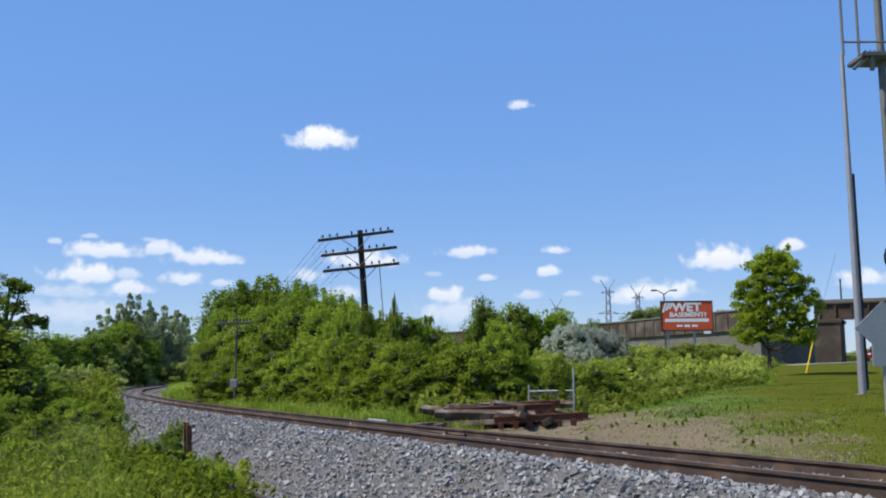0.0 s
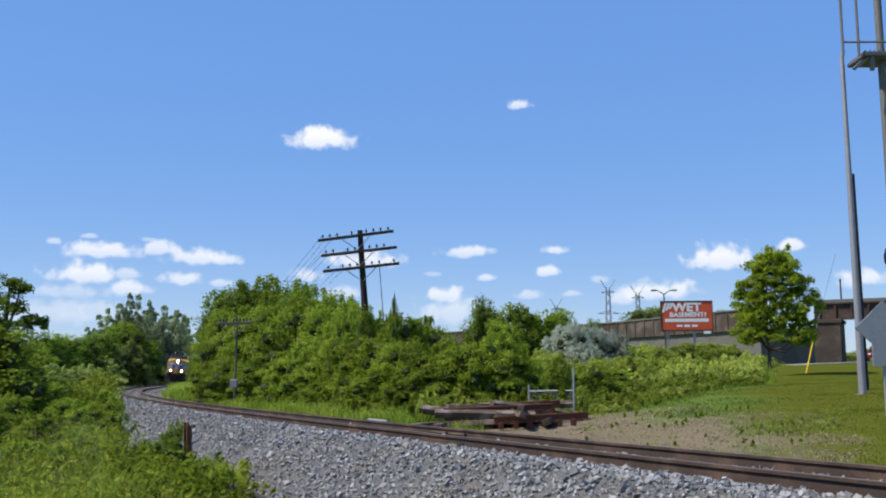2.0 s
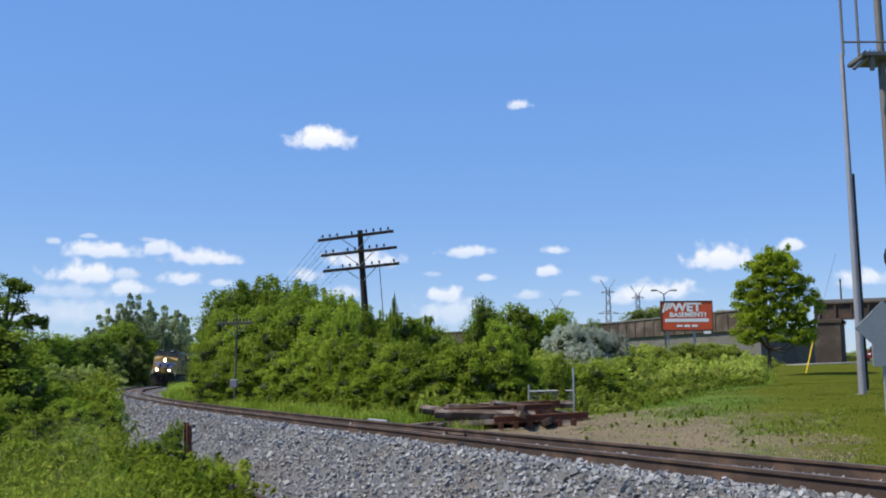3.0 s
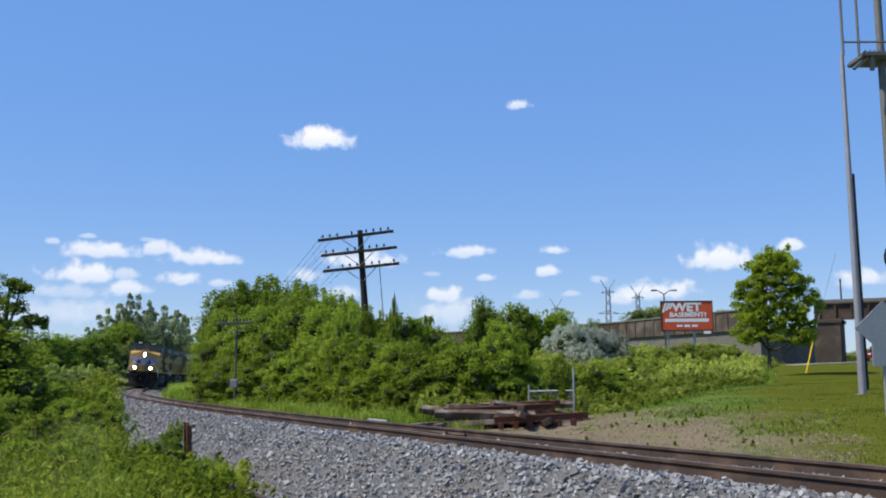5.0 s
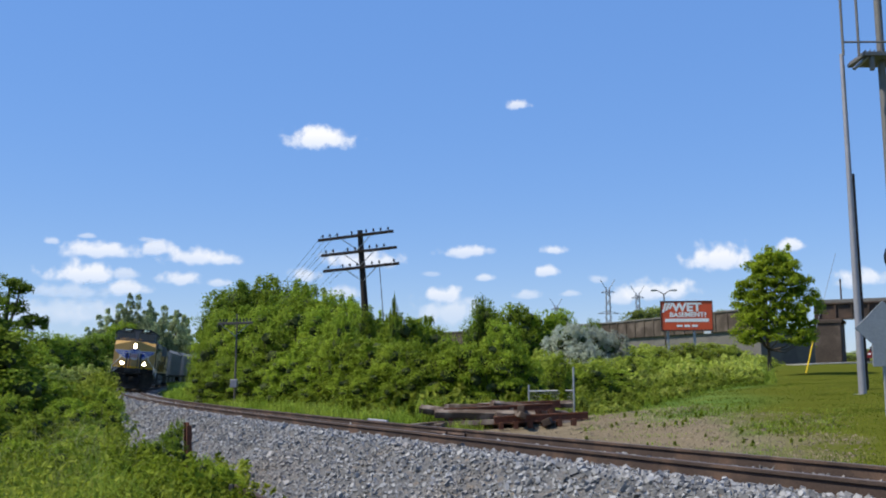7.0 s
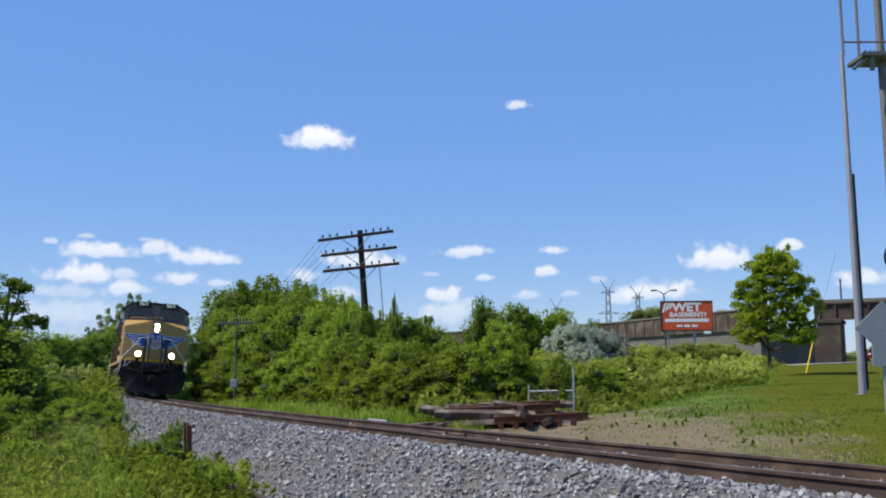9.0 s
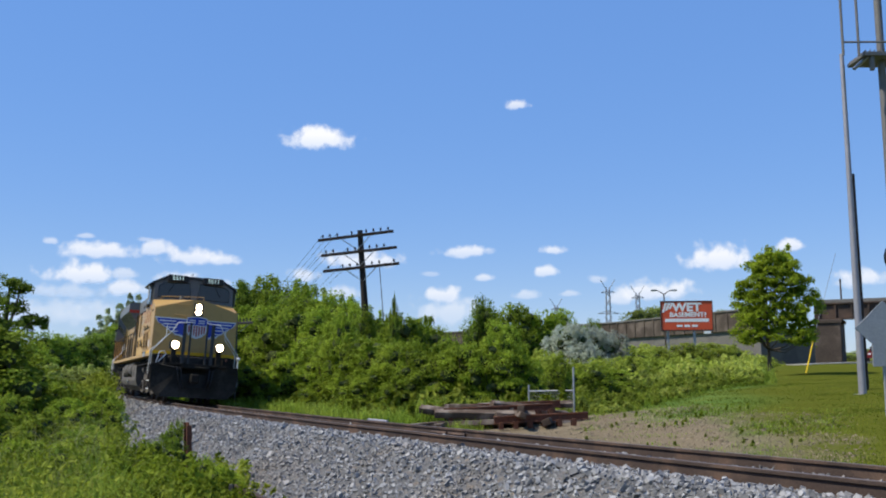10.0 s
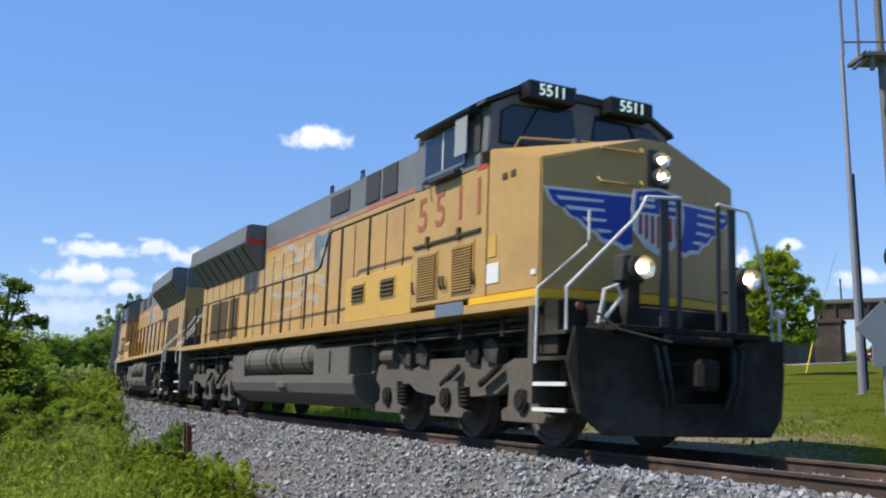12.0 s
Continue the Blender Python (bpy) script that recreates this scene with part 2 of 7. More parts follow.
# ---- shapes ----
class Shape:
    """Gathers rigid solids into one mesh."""

    def __init__(self):
        self.v, self.f = [], []

    def add(self, verts, faces):
        n = len(self.v)
        self.v += [tuple(a) for a in verts]
        self.f += [tuple(i + n for i in f) for f in faces]
        return self

    def box(self, x0, x1, y0, y1, z0, z1, c=0.0):
        """A box with its twelve edges cut off by c."""
        if c <= 0:
            p = [(x, y, z) for x in (x0, x1) for y in (y0, y1) for z in (z0, z1)]
            return self.add(p, [(0, 1, 3, 2), (4, 6, 7, 5), (0, 4, 5, 1), (2, 3, 7, 6), (0, 2, 6, 4), (1, 5, 7, 3)])
        bm = bmesh.new()
        bmesh.ops.create_cube(bm, size=1)
        for w in bm.verts:
            w.co = Vector((x0 + (w.co.x + 0.5) * (x1 - x0), y0 + (w.co.y + 0.5) * (y1 - y0), z0 + (w.co.z + 0.5) * (z1 - z0)))
        bmesh.ops.bevel(bm, geom=list(bm.edges), offset=c, segments=1, affect="EDGES")
        bm.verts.index_update()
        self.add([w.co[:] for w in bm.verts], [[w.index for w in f.verts] for f in bm.faces])
        bm.free()
        return self

    def prism(self, poly, a, b, axis="x"):
        """A polygon pushed from a to b along an axis. poly is in the other two axes, in order."""
        def at(p, q):
            return {"x": (q, p[0], p[1]), "y": (p[0], q, p[1]), "z": (p[0], p[1], q)}[axis]
        n = len(poly)
        return self.add([at(p, a) for p in poly] + [at(p, b) for p in poly],
                        [tuple(range(n))[::-1], tuple(range(n, 2 * n))] + [(i, (i + 1) % n, n + (i + 1) % n, n + i) for i in range(n)])

    def tube(self, path, r, n=8, r1=None):
        """A round bar along a line of points; r1: the radius at its end."""
        path = [Vector(p) for p in path]
        rings = []
        for i, p in enumerate(path):
            d = (path[min(i + 1, len(path) - 1)] - path[max(i - 1, 0)]).normalized()
            u = d.cross(Vector((0, 0, 1)) if abs(d.z) < 0.9 else Vector((1, 0, 0))).normalized()
            w = d.cross(u)
            rr = r if r1 is None else r + (r1 - r) * i / (len(path) - 1)
            rings.append([p + u * (rr * math.cos(a)) + w * (rr * math.sin(a)) for a in (2 * math.pi * k / n for k in range(n))])
        fs = [tuple(range(n)), tuple(range(n * len(path) - 1, n * (len(path) - 1) - 1, -1))]
        for i in range(len(path) - 1):
            fs += [(i * n + (k + 1) % n, i * n + k, (i + 1) * n + k, (i + 1) * n + (k + 1) % n) for k in range(n)]
        return self.add([q for ring in rings for q in ring], fs)

    def mesh(self, name, mat, bevel=0.0):
        me = bpy.data.meshes.new(name)
        me.from_pydata(self.v, [], self.f)
        bm = bmesh.new()
        bm.from_mesh(me)
        bmesh.ops.recalc_face_normals(bm, faces=bm.faces)
        if bevel:
            es = [e for e in bm.edges if len(e.link_faces) == 2 and e.calc_face_angle() > 0.5]
            bmesh.ops.bevel(bm, geom=es, offset=bevel, segments=2, affect="EDGES", clamp_overlap=True)
        bm.to_mesh(me)
        bm.free()
        me.materials.append(mat)
        return me


def part(name, shape, mat, parent=None, label="", bevel=0.0):
    """Links a shape as one mesh object, under a thing or part where given."""
    ob = new(name, shape.mesh(name, mat, bevel))
    ob.parent = parent
    return tagged(ob, label)


def thing(name, label, category, group="", at=None):
    ob = tagged(new(name), label, category, group)
    if at is not None:
        ob.matrix_world = at if isinstance(at, Matrix) else Matrix.Translation(at)
    return ob


def raw_mesh(name, verts, faces, mat):
    me = bpy.data.meshes.new(name)
    me.from_pydata(np.asarray(verts).tolist(), [], np.asarray(faces).tolist() if not isinstance(faces, list) else faces)
    me.materials.append(mat)
    return me


def letters(name, text, size, mat, parent, m, depth=0.008, weight=0.0):
    """Raised lettering in the built-in font, centred, on the plane x-y of m."""
    cu = bpy.data.curves.new(name, "FONT")
    cu.body, cu.size, cu.extrude, cu.align_x, cu.align_y, cu.resolution_u = text, size, depth, "CENTER", "CENTER", 3
    cu.offset = weight
    tmp = new("tmp", cu)
    bpy.context.view_layer.update()
    me = bpy.data.meshes.new_from_object(tmp)
    bpy.data.objects.remove(tmp)
    me.materials.clear()
    me.materials.append(mat)
    ob = new(name, me)
    ob.parent, ob.matrix_basis = parent, m
    return ob

# ---- ground, road, bed ----
def dirt_mask(x, y):
    s, d = track_near(x, y)
    w = 0.6 * np.sin(x * 1.1 + y * 0.4) + 0.5 * np.sin(y * 1.3 - x * 0.3)
    patch = smooth(-26, -20, s + w) * smooth(6, -3, s + w) * smooth(1.5, 2.2, -d) * smooth(10.5, 6.5, -d + w + 0.28 * np.clip(s + 6, -8, 20))
    edge = smooth(2.9, 2.2, -d) * (d < 0)
    return np.clip(np.maximum(patch, edge * 0.8), 0, 1)


def lawn_mask(x, y):
    b = x / np.maximum(y, 3.0)
    s, d = track_near(x, y)
    return smooth(0.27, 0.36, b + 0.02 * np.sin(y * 0.7)) * smooth(2.0, 4.0, -d)


def build_ground():
    ux = np.concatenate([-np.geomspace(3200, 66, 26), np.linspace(-64, -20, 45), np.linspace(-19.6, 22, 105), np.linspace(23, 64, 42), np.geomspace(66, 3200, 26)])
    uy = np.concatenate([-np.geomspace(3200, 12, 18), np.linspace(-10, 6, 17), np.linspace(6.4, 50, 110), np.linspace(51, 160, 110), np.geomspace(163, 4200, 30)])
    gx, gy = (a.ravel() for a in np.meshgrid(ux, uy))
    gz = ground_z(gx, gy)
    n, k = len(ux), len(uy)
    i = (np.arange(k - 1)[:, None] * n + np.arange(n - 1)).ravel()
    me = raw_mesh("ground", np.stack([gx, gy, gz], 1), np.stack([i, i + 1, i + n + 1, i + n], 1), ground_material())
    at = me.attributes.new("cover", "FLOAT_VECTOR", "POINT")
    at.data.foreach_set("vector", np.stack([dirt_mask(gx, gy), lawn_mask(gx, gy), np.zeros_like(gx)], 1).astype(np.float32).ravel())
    me.polygons.foreach_set("use_smooth", [True] * len(me.polygons))
    tagged(new("ground", me), "grassy ground with mown lawn and bare churned dirt", kind="structure")


def ground_material():
    m = material("grass_and_dirt", (0.085, 0.135, 0.03), 0.95, 0, 0.35, 0.25, 9, 0.5, 0.05, second=(0.12, 0.16, 0.04), spec=0.0)
    n, l = m.node_tree.nodes, m.node_tree.links
    p = n["Principled BSDF"]
    base = p.inputs["Base Color"].links[0].from_socket
    att = n.new("ShaderNodeAttribute")
    att.attribute_name = "cover"
    sep = n.new("ShaderNodeSeparateXYZ")
    l.new(att.outputs["Vector"], sep.inputs[0])
    tc = n.new("ShaderNodeTexCoord")
    no = n.new("ShaderNodeTexNoise")
    no.inputs["Scale"].default_value, no.inputs["Detail"].default_value = 0.9, 8
    l.new(tc.outputs["Object"], no.inputs["Vector"])
    col = n.new("ShaderNodeMix")
    col.data_type = "RGBA"
    col.inputs["A"].default_value, col.inputs["B"].default_value = (0.11, 0.09, 0.058, 1), (0.225, 0.18, 0.12, 1)
    l.new(no.outputs[0], col.inputs["Factor"])
    lawn = n.new("ShaderNodeMix")
    lawn.data_type = "RGBA"
    lawn.inputs["A"].default_value, lawn.inputs["B"].default_value = (0.066, 0.082, 0.01, 1), (0.1, 0.105, 0.018, 1)
    l.new(no.outputs[0], lawn.inputs["Factor"])
    mix1, mix2 = n.new("ShaderNodeMix"), n.new("ShaderNodeMix")
    mix1.data_type = mix2.data_type = "RGBA"
    l.new(sep.outputs["Y"], mix1.inputs["Factor"])
    l.new(base, mix1.inputs["A"])
    l.new(lawn.outputs["Result"], mix1.inputs["B"])
    edge = n.new("ShaderNodeMath")
    edge.operation = "ADD"
    l.new(sep.outputs["X"], edge.inputs[0])
    l.new(no.outputs[0], edge.inputs[1])
    ramp = n.new("ShaderNodeMapRange")
    ramp.inputs["From Min"].default_value, ramp.inputs["From Max"].default_value = 0.92, 1.4
    l.new(edge.outputs[0], ramp.inputs["Value"])
    l.new(ramp.outputs[0], mix2.inputs["Factor"])
    l.new(mix1.outputs["Result"], mix2.inputs["A"])
    l.new(col.outputs["Result"], mix2.inputs["B"])
    l.new(mix2.outputs["Result"], p.inputs["Base Color"])
    return m


def swept(name, profile, s_from, s_to, step, mat, closed=True):
    ss = np.arange(s_from, s_to - 1e-6, -step)
    n = len(profile)
    vs = [beside(s, o, u)[:] for s in ss for o, u in profile]
    fs = []
    for i in range(len(ss) - 1):
        for k in range(n if closed else n - 1):
            fs.append((i * n + k, i * n + (k + 1) % n, (i + 1) * n + (k + 1) % n, (i + 1) * n + k))
    if closed:
        fs += [tuple(range(n))[::-1], tuple(range(len(vs) - n, len(vs)))]
    me = bpy.data.meshes.new(name)
    me.from_pydata(vs, [], fs)
    bm = bmesh.new()
    bm.from_mesh(me)
    bmesh.ops.recalc_face_normals(bm, faces=bm.faces)
    bm.to_mesh(me)
    bm.free()
    me.materials.append(mat)
    return me


BED = [(-3.2, -1.0), (-2.7, -0.62), (-1.7, -0.15), (1.7, -0.15), (3.55, -1.17), (4.1, -1.6), (0.0, -1.9)]


def bed_up(d):
    return np.interp(d, [-2.7, -1.7, 1.7, 3.55], [-0.62, -0.14, -0.14, -1.17])


def build_track():
    bed = tagged(new("ballast_bed", swept("ballast_bed", BED, 38, -260, 1.0, GRAVEL)), "grey crushed-stone ballast bed under the track", kind="structure")
    for off in (0.752, -0.752):
        web = [(-0.075, -0.185), (0.075, -0.185), (0.07, -0.168), (0.012, -0.15), (0.01, -0.045), (0.036, -0.034), (0.036, -0.006), (0.03, -0.0015),
               (-0.03, -0.0015), (-0.036, -0.006), (-0.036, -0.034), (-0.01, -0.045), (-0.012, -0.15), (-0.07, -0.168)]
        rail = tagged(new("rail", swept("rail", [(off + a, b) for a, b in web], 38, -260, 0.75, RAIL_RUST)), "rusty steel rail with a worn shiny head", kind="structure")
        head = new("rail_head", swept("rail_head", [(off + a, b) for a, b in ((-0.027, -0.003), (0.027, -0.003), (0.024, 0.001), (-0.024, 0.001))], 38, -260, 0.75, RAIL_TOP))
        head.parent = rail
        for s in ((-3.2, -3.9) if off < 0 else ()):
            bar = Shape()
            for sd in (-1, 1):
                a, b = beside(s - 0.3, off + sd * 0.03, -0.1), beside(s + 0.3, off + sd * 0.03, -0.1)
                bar.tube([a, b], 0.035, 6)
            part("joint_bar", bar, RAIL_RUST, rail)
    # a lighter joint plate lies on the inner rail
    plate = Shape()
    a, b = beside(-7.4, -0.80, 0.0), beside(-6.4, -0.80, 0.0)
    plate.tube([a + Vector((0, 0, 0.012)), b + Vector((0, 0, 0.012))], 0.03, 6)
    ob = part("joint_plate", plate, GALV, None, "pale grey steel plate lying along the rail")
    tagged(ob, category="plate")
    tie = Shape().box(-0.11, 0.11, -1.3, 1.3, -0.09, 0.09, 0.012).mesh("tie", TIE_WOOD)
    rng = random.Random(5)
    ties = tagged(new("track_ties"), "weathered wooden ties bedded in ballast", kind="structure")
    for i in range(230):
        s = 16 - i * 0.52
        x, y, z, h = track_at(s)
        ob = new("tie", tie)
        ob.parent = ties
        ob.matrix_basis = Matrix.Translation(beside(s, 0, -0.232)) @ Matrix.Rotation(h + rng.uniform(-0.02, 0.02), 4, "Z") @ Matrix.Rotation(-float(cant(s)), 4, "X") @ Matrix.Translation((0, rng.uniform(-0.05, 0.05), 0))
    # plates under the rails, near part of the track
    tp = Shape().box(-0.09, 0.09, -0.17, 0.17, -0.01, 0.008).mesh("tie_plate", RUST)
    for i in range(75):
        s = 12 - i * 0.52
        for off in (0.752,):
            ob = new("tie_plate", tp)
            ob.parent = ties
            ob.matrix_basis = Matrix.Translation(beside(s, off, -0.15)) @ Matrix.Rotation(track_at(s)[3], 4, "Z") @ Matrix.Rotation(-float(cant(s)), 4, "X")
    return bed


def stone_verts(rng, n):
    """n rough stones: crushed, angular blocks of 12 triangles each."""
    cube = np.array([(x, y, z) for x in (-1, 1) for y in (-1, 1) for z in (-1, 1)], float) * 0.72
    fc = np.array([(0, 1, 3), (0, 3, 2), (4, 6, 7), (4, 7, 5), (0, 4, 5), (0, 5, 1), (2, 3, 7), (2, 7, 6), (0, 2, 6), (0, 6, 4), (1, 5, 7), (1, 7, 3)])
    v = cube[None] * rng.uniform(0.45, 1.25, (n, 8, 3)) * rng.uniform(0.6, 1.35, (n, 1, 3))
    q = rng.normal(size=(n, 4))
    q /= np.linalg.norm(q, axis=1)[:, None]
    w, x, y, z = q.T
    r = np.stack([np.stack([1 - 2 * (y * y + z * z), 2 * (x * y - z * w), 2 * (x * z + y * w)], 1),
                  np.stack([2 * (x * y + z * w), 1 - 2 * (x * x + z * z), 2 * (y * z - x * w)], 1),
                  np.stack([2 * (x * z - y * w), 2 * (y * z + x * w), 1 - 2 * (x * x + y * y)], 1)], 1)
    return np.einsum("nij,nkj->nki", r, v), fc


def build_stones(bed):
    rng = np.random.default_rng(3)
    n = 56000
    u = rng.random(n)
    s = 9 - 75 * u ** 1.55
    d = np.where(rng.random(n) < 0.86, rng.uniform(0.88, 3.75, n), rng.uniform(-2.5, 0.62, n))
    size = rng.lognormal(math.log(0.0208), 0.34, n) * np.interp(s, [-70, -25, 9], [1.9, 1.15, 1.0])
    up = bed_up(d) + rng.uniform(-0.6, 0.75, n) * size
    tx, ty = np.interp(-s, -_ss, _tx), np.interp(-s, -_ss, _ty)
    h = np.interp(-s, -_ss, _hh)
    ca = cant(s)
    r = d * np.cos(ca) - up * np.sin(ca)
    c = np.stack([tx + r * np.sin(h), ty - r * np.cos(h), GRADE * s + d * np.sin(ca) + up * np.cos(ca)], 1)
    keep = ~((np.abs(d) < 0.7) & (up > -0.13))
    c, size, s = c[keep], size[keep], s[keep]
    v, fc = stone_verts(rng, len(c))
    v = v * size[:, None, None] + c[:, None]
    n = len(c)
    f = (fc[None] + 8 * np.arange(n)[:, None, None]).reshape(-1, 3)
    me = raw_mesh("ballast_stones", v.reshape(-1, 3), f, STONE)
    ob = tagged(new("ballast_stones", me), "crushed grey and tan ballast stones", kind="stuff")
    ob.parent = bed
    # the stones nearest the camera, one by one
    kinds, kf = stone_verts(rng, 8)
    kinds = [raw_mesh("stone", k, kf, STONE_ONE) for k in kinds]
    for i in range(280):
        s0, d0 = rng.uniform(-6.5, 3.0), rng.uniform(1.0, 3.5)
        ob = new("stone", kinds[i % 8])
        ob.parent = bed
        z = float(rng.uniform(0.022, 0.031))
        ob.matrix_basis = Matrix.Translation(beside(s0, d0, float(bed_up(d0)) + 0.02)) @ Euler(rng.uniform(0, 6.2, 3).tolist()).to_matrix().to_4x4() @ Matrix.Diagonal((z, z, z, 1))


build_ground()
ballast = build_track()

# ---- the train: x forward from the nose's front face, y to its left, z over the rail tops ----
def lamp_bowl(parent, x, y, z, r, fwd=1):
    """A parabolic reflector with a glowing bulb at its focus, open to the front."""
    f = r * 0.32
    rings, n = 7, 20
    vs, fs = [], []
    for i in range(rings):
        q = r * (i + 0.15) / (rings - 0.85)
        dx = (q * q - r * r) / (4 * f)
        vs += [(x + fwd * dx, y + q * math.cos(2 * math.pi * k / n), z + q * math.sin(2 * math.pi * k / n)) for k in range(n)]
    for i in range(rings - 1):
        fs += [(i * n + k, i * n + (k + 1) % n, (i + 1) * n + (k + 1) % n, (i + 1) * n + k) for k in range(n)]
    fs.append(tuple(range(n)))
    me = raw_mesh("reflector", vs, fs, REFLECTOR)
    me.polygons.foreach_set("use_smooth", [True] * len(me.polygons))
    new("reflector", me).parent = parent
    c = x + fwd * (f - r * r / (4 * f))
    b = r * 0.24
    part("bulb", Shape().tube([(c - b, y, z), (c - b * 0.6, y, z), (c + b * 0.6, y, z), (c + b, y, z)], b, 10), LAMP_ON, parent, "lit bulb")


def lathe(profile, n=26):
    """A solid turned about the y axis from (y, radius) pairs."""
    vs = [(r * math.cos(2 * math.pi * k / n), y, r * math.sin(2 * math.pi * k / n)) for y, r in profile for k in range(n)]
    fs = [tuple(range(n)), tuple(range(len(vs) - 1, len(vs) - n - 1, -1))]
    for i in range(len(profile) - 1):
        fs += [(i * n + k, i * n + (k + 1) % n, (i + 1) * n + (k + 1) % n, (i + 1) * n + k) for k in range(n)]
    return Shape().add(vs, fs)


def wheelset(parent, x):
    """One axle that turns as the train rolls, its two wheels as parts."""
    r = 0.533
    ob = part("wheelset", lathe([(-0.95, 0.08), (-0.6, 0.1), (0.6, 0.1), (0.95, 0.08)], 12), WHEEL, parent, "steel axle with worn wheels")
    ob.matrix_basis = pose(x, 0, r)
    for sd in (-1, 1):
        part("wheel", lathe([(sd * a, q) for a, q in ((0.685, r * 0.9), (0.69, r + 0.024), (0.715, r + 0.02), (0.725, r), (0.815, r - 0.003), (0.825, r * 0.88), (0.8, r * 0.84), (0.79, 0.22), (0.86, 0.17), (0.9, 0.12))]), WHEEL, ob)
    return ob


def truck(loco, xc, sign):
    """A three-axle truck's frame, with its castings as parts."""
    fr = Shape()
    for sd in (-1, 1):
        y0, y1 = sorted((sd * 0.98, sd * 1.12))
        fr.prism([(-2.75, 0.78), (-2.5, 0.62), (-1.45, 0.72), (-1.2, 0.6), (-0.65, 0.55), (0.65, 0.55), (1.2, 0.6), (1.45, 0.72), (2.5, 0.62), (2.75, 0.78),
                  (2.65, 1.02), (1.6, 1.05), (1.3, 0.95), (0.8, 1.08), (-0.8, 1.08), (-1.3, 0.95), (-1.6, 1.05), (-2.65, 1.02)], y0, y1, "y")
    fr.box(-0.4, 0.4, -1.0, 1.0, 0.6, 1.05).box(-2.7, -2.5, -1.0, 1.0, 0.75, 1.0).box(2.5, 2.7, -1.0, 1.0, 0.75, 1.0)
    f = part("truck_frame", fr, TRUCK_GREY, loco, "dusty grey cast truck frame", 0.012)
    f.matrix_basis = pose(xc, 0, 0)
    for sd in (-1, 1):
        for k in (-1.99, 0, 1.99):
            y = sd * 1.15
            ped = Shape().prism([(-0.5, 0.27), (0.46, 0.27), (0.5, 0.36), (0.36, 0.42), (0.3, 0.76), (-0.34, 0.76), (-0.36, 0.46), (-0.52, 0.4)], y - 0.07, y + 0.07, "y")
            part("pedestal", ped, TRUCK_GREY, f, "", 0.012).matrix_basis = pose(k, 0, 0)
            jb = Shape().tube([(0, sd * 1.12, 0.53), (0, sd * 1.27, 0.53)], 0.14, 14).tube([(0, sd * 1.27, 0.53), (0, sd * 1.29, 0.53)], 0.09, 10)
            part("journal_box", jb, UNDER, f).matrix_basis = pose(k, 0, 0)
            sp = Shape()
            for j in range(5):
                sp.tube([(0.4, sd * 1.13, 0.44 + j * 0.055), (0.4, sd * 1.13, 0.465 + j * 0.055)], 0.085, 10)
            part("coil_spring", sp, UNDER, f).matrix_basis = pose(k, 0, 0)
        br = Shape()
        for k in (-1.5, -0.95, 0.6, 1.1):
            br.prism([(k - 0.16, 1.02), (k - 0.2, 1.28), (k + 0.05, 1.32), (k + 0.2, 1.2), (k + 0.16, 0.98)], sd * 1.0, sd * 1.18, "y")
        br.tube([(-2.6, sd * 1.12, 1.2), (2.4, sd * 1.12, 1.22)], 0.028, 6)
        # Near-black as well, painting the shade above the truck frame.
        part("brake_rigging", br, UNDER, f, "", 0.008)
        for k in (-2.35, 2.15):
            cy = Shape().tube([(k, sd * 1.1, 1.16), (k + 0.5, sd * 1.1, 1.16)], 0.15, 14).tube([(k + 0.5, sd * 1.1, 1.16), (k + 0.62, sd * 1.1, 1.16)], 0.06, 8)
            part("brake_cylinder", cy, TRUCK_GREY, f)
        for k in (-0.2, 0.9):
            dp = Shape().tube([(k, sd * 1.2, 0.72), (k + 0.5, sd * 1.21, 0.95)], 0.045, 8)
            part("damper", dp, UNDER, f)


def louvres(parent, x0, x1, z0, z1, y, rows, mat, frame_mat):
    sd = -1 if y < 0 else 1
    fr = Shape().box(x0 - 0.04, x1 + 0.04, *sorted((y, y + sd * 0.012)), z0 - 0.04, z1 + 0.04)
    g = part("grille", fr, frame_mat, parent)
    sl = Shape()
    for i in range(rows):
        z = z0 + (i + 0.5) * (z1 - z0) / rows
        h = (z1 - z0) / rows * 0.28
        sl.prism([(y + sd * 0.012, z - h), (y + sd * 0.04, z - h * 1.5), (y + sd * 0.04, z - h * 0.6), (y + sd * 0.012, z + h)], x0, x1, "x")
    part("slat", sl, mat, g)
    gap = Shape().box(x0, x1, *sorted((y + sd * 0.0125, y + sd * 0.016)), z0, z1)
    part("backing", gap, LOCO_SEAM, g)


NOSE_HALF, NOSE_OUT = 1.47, 0.3


def sweep(y):
    """How far the nose's face stands forward: its middle leads, both flanks sweep back to the corners."""
    return NOSE_OUT * (1 - min(max((abs(y) - 0.2) / (NOSE_HALF - 0.2), 0.0), 1.0))


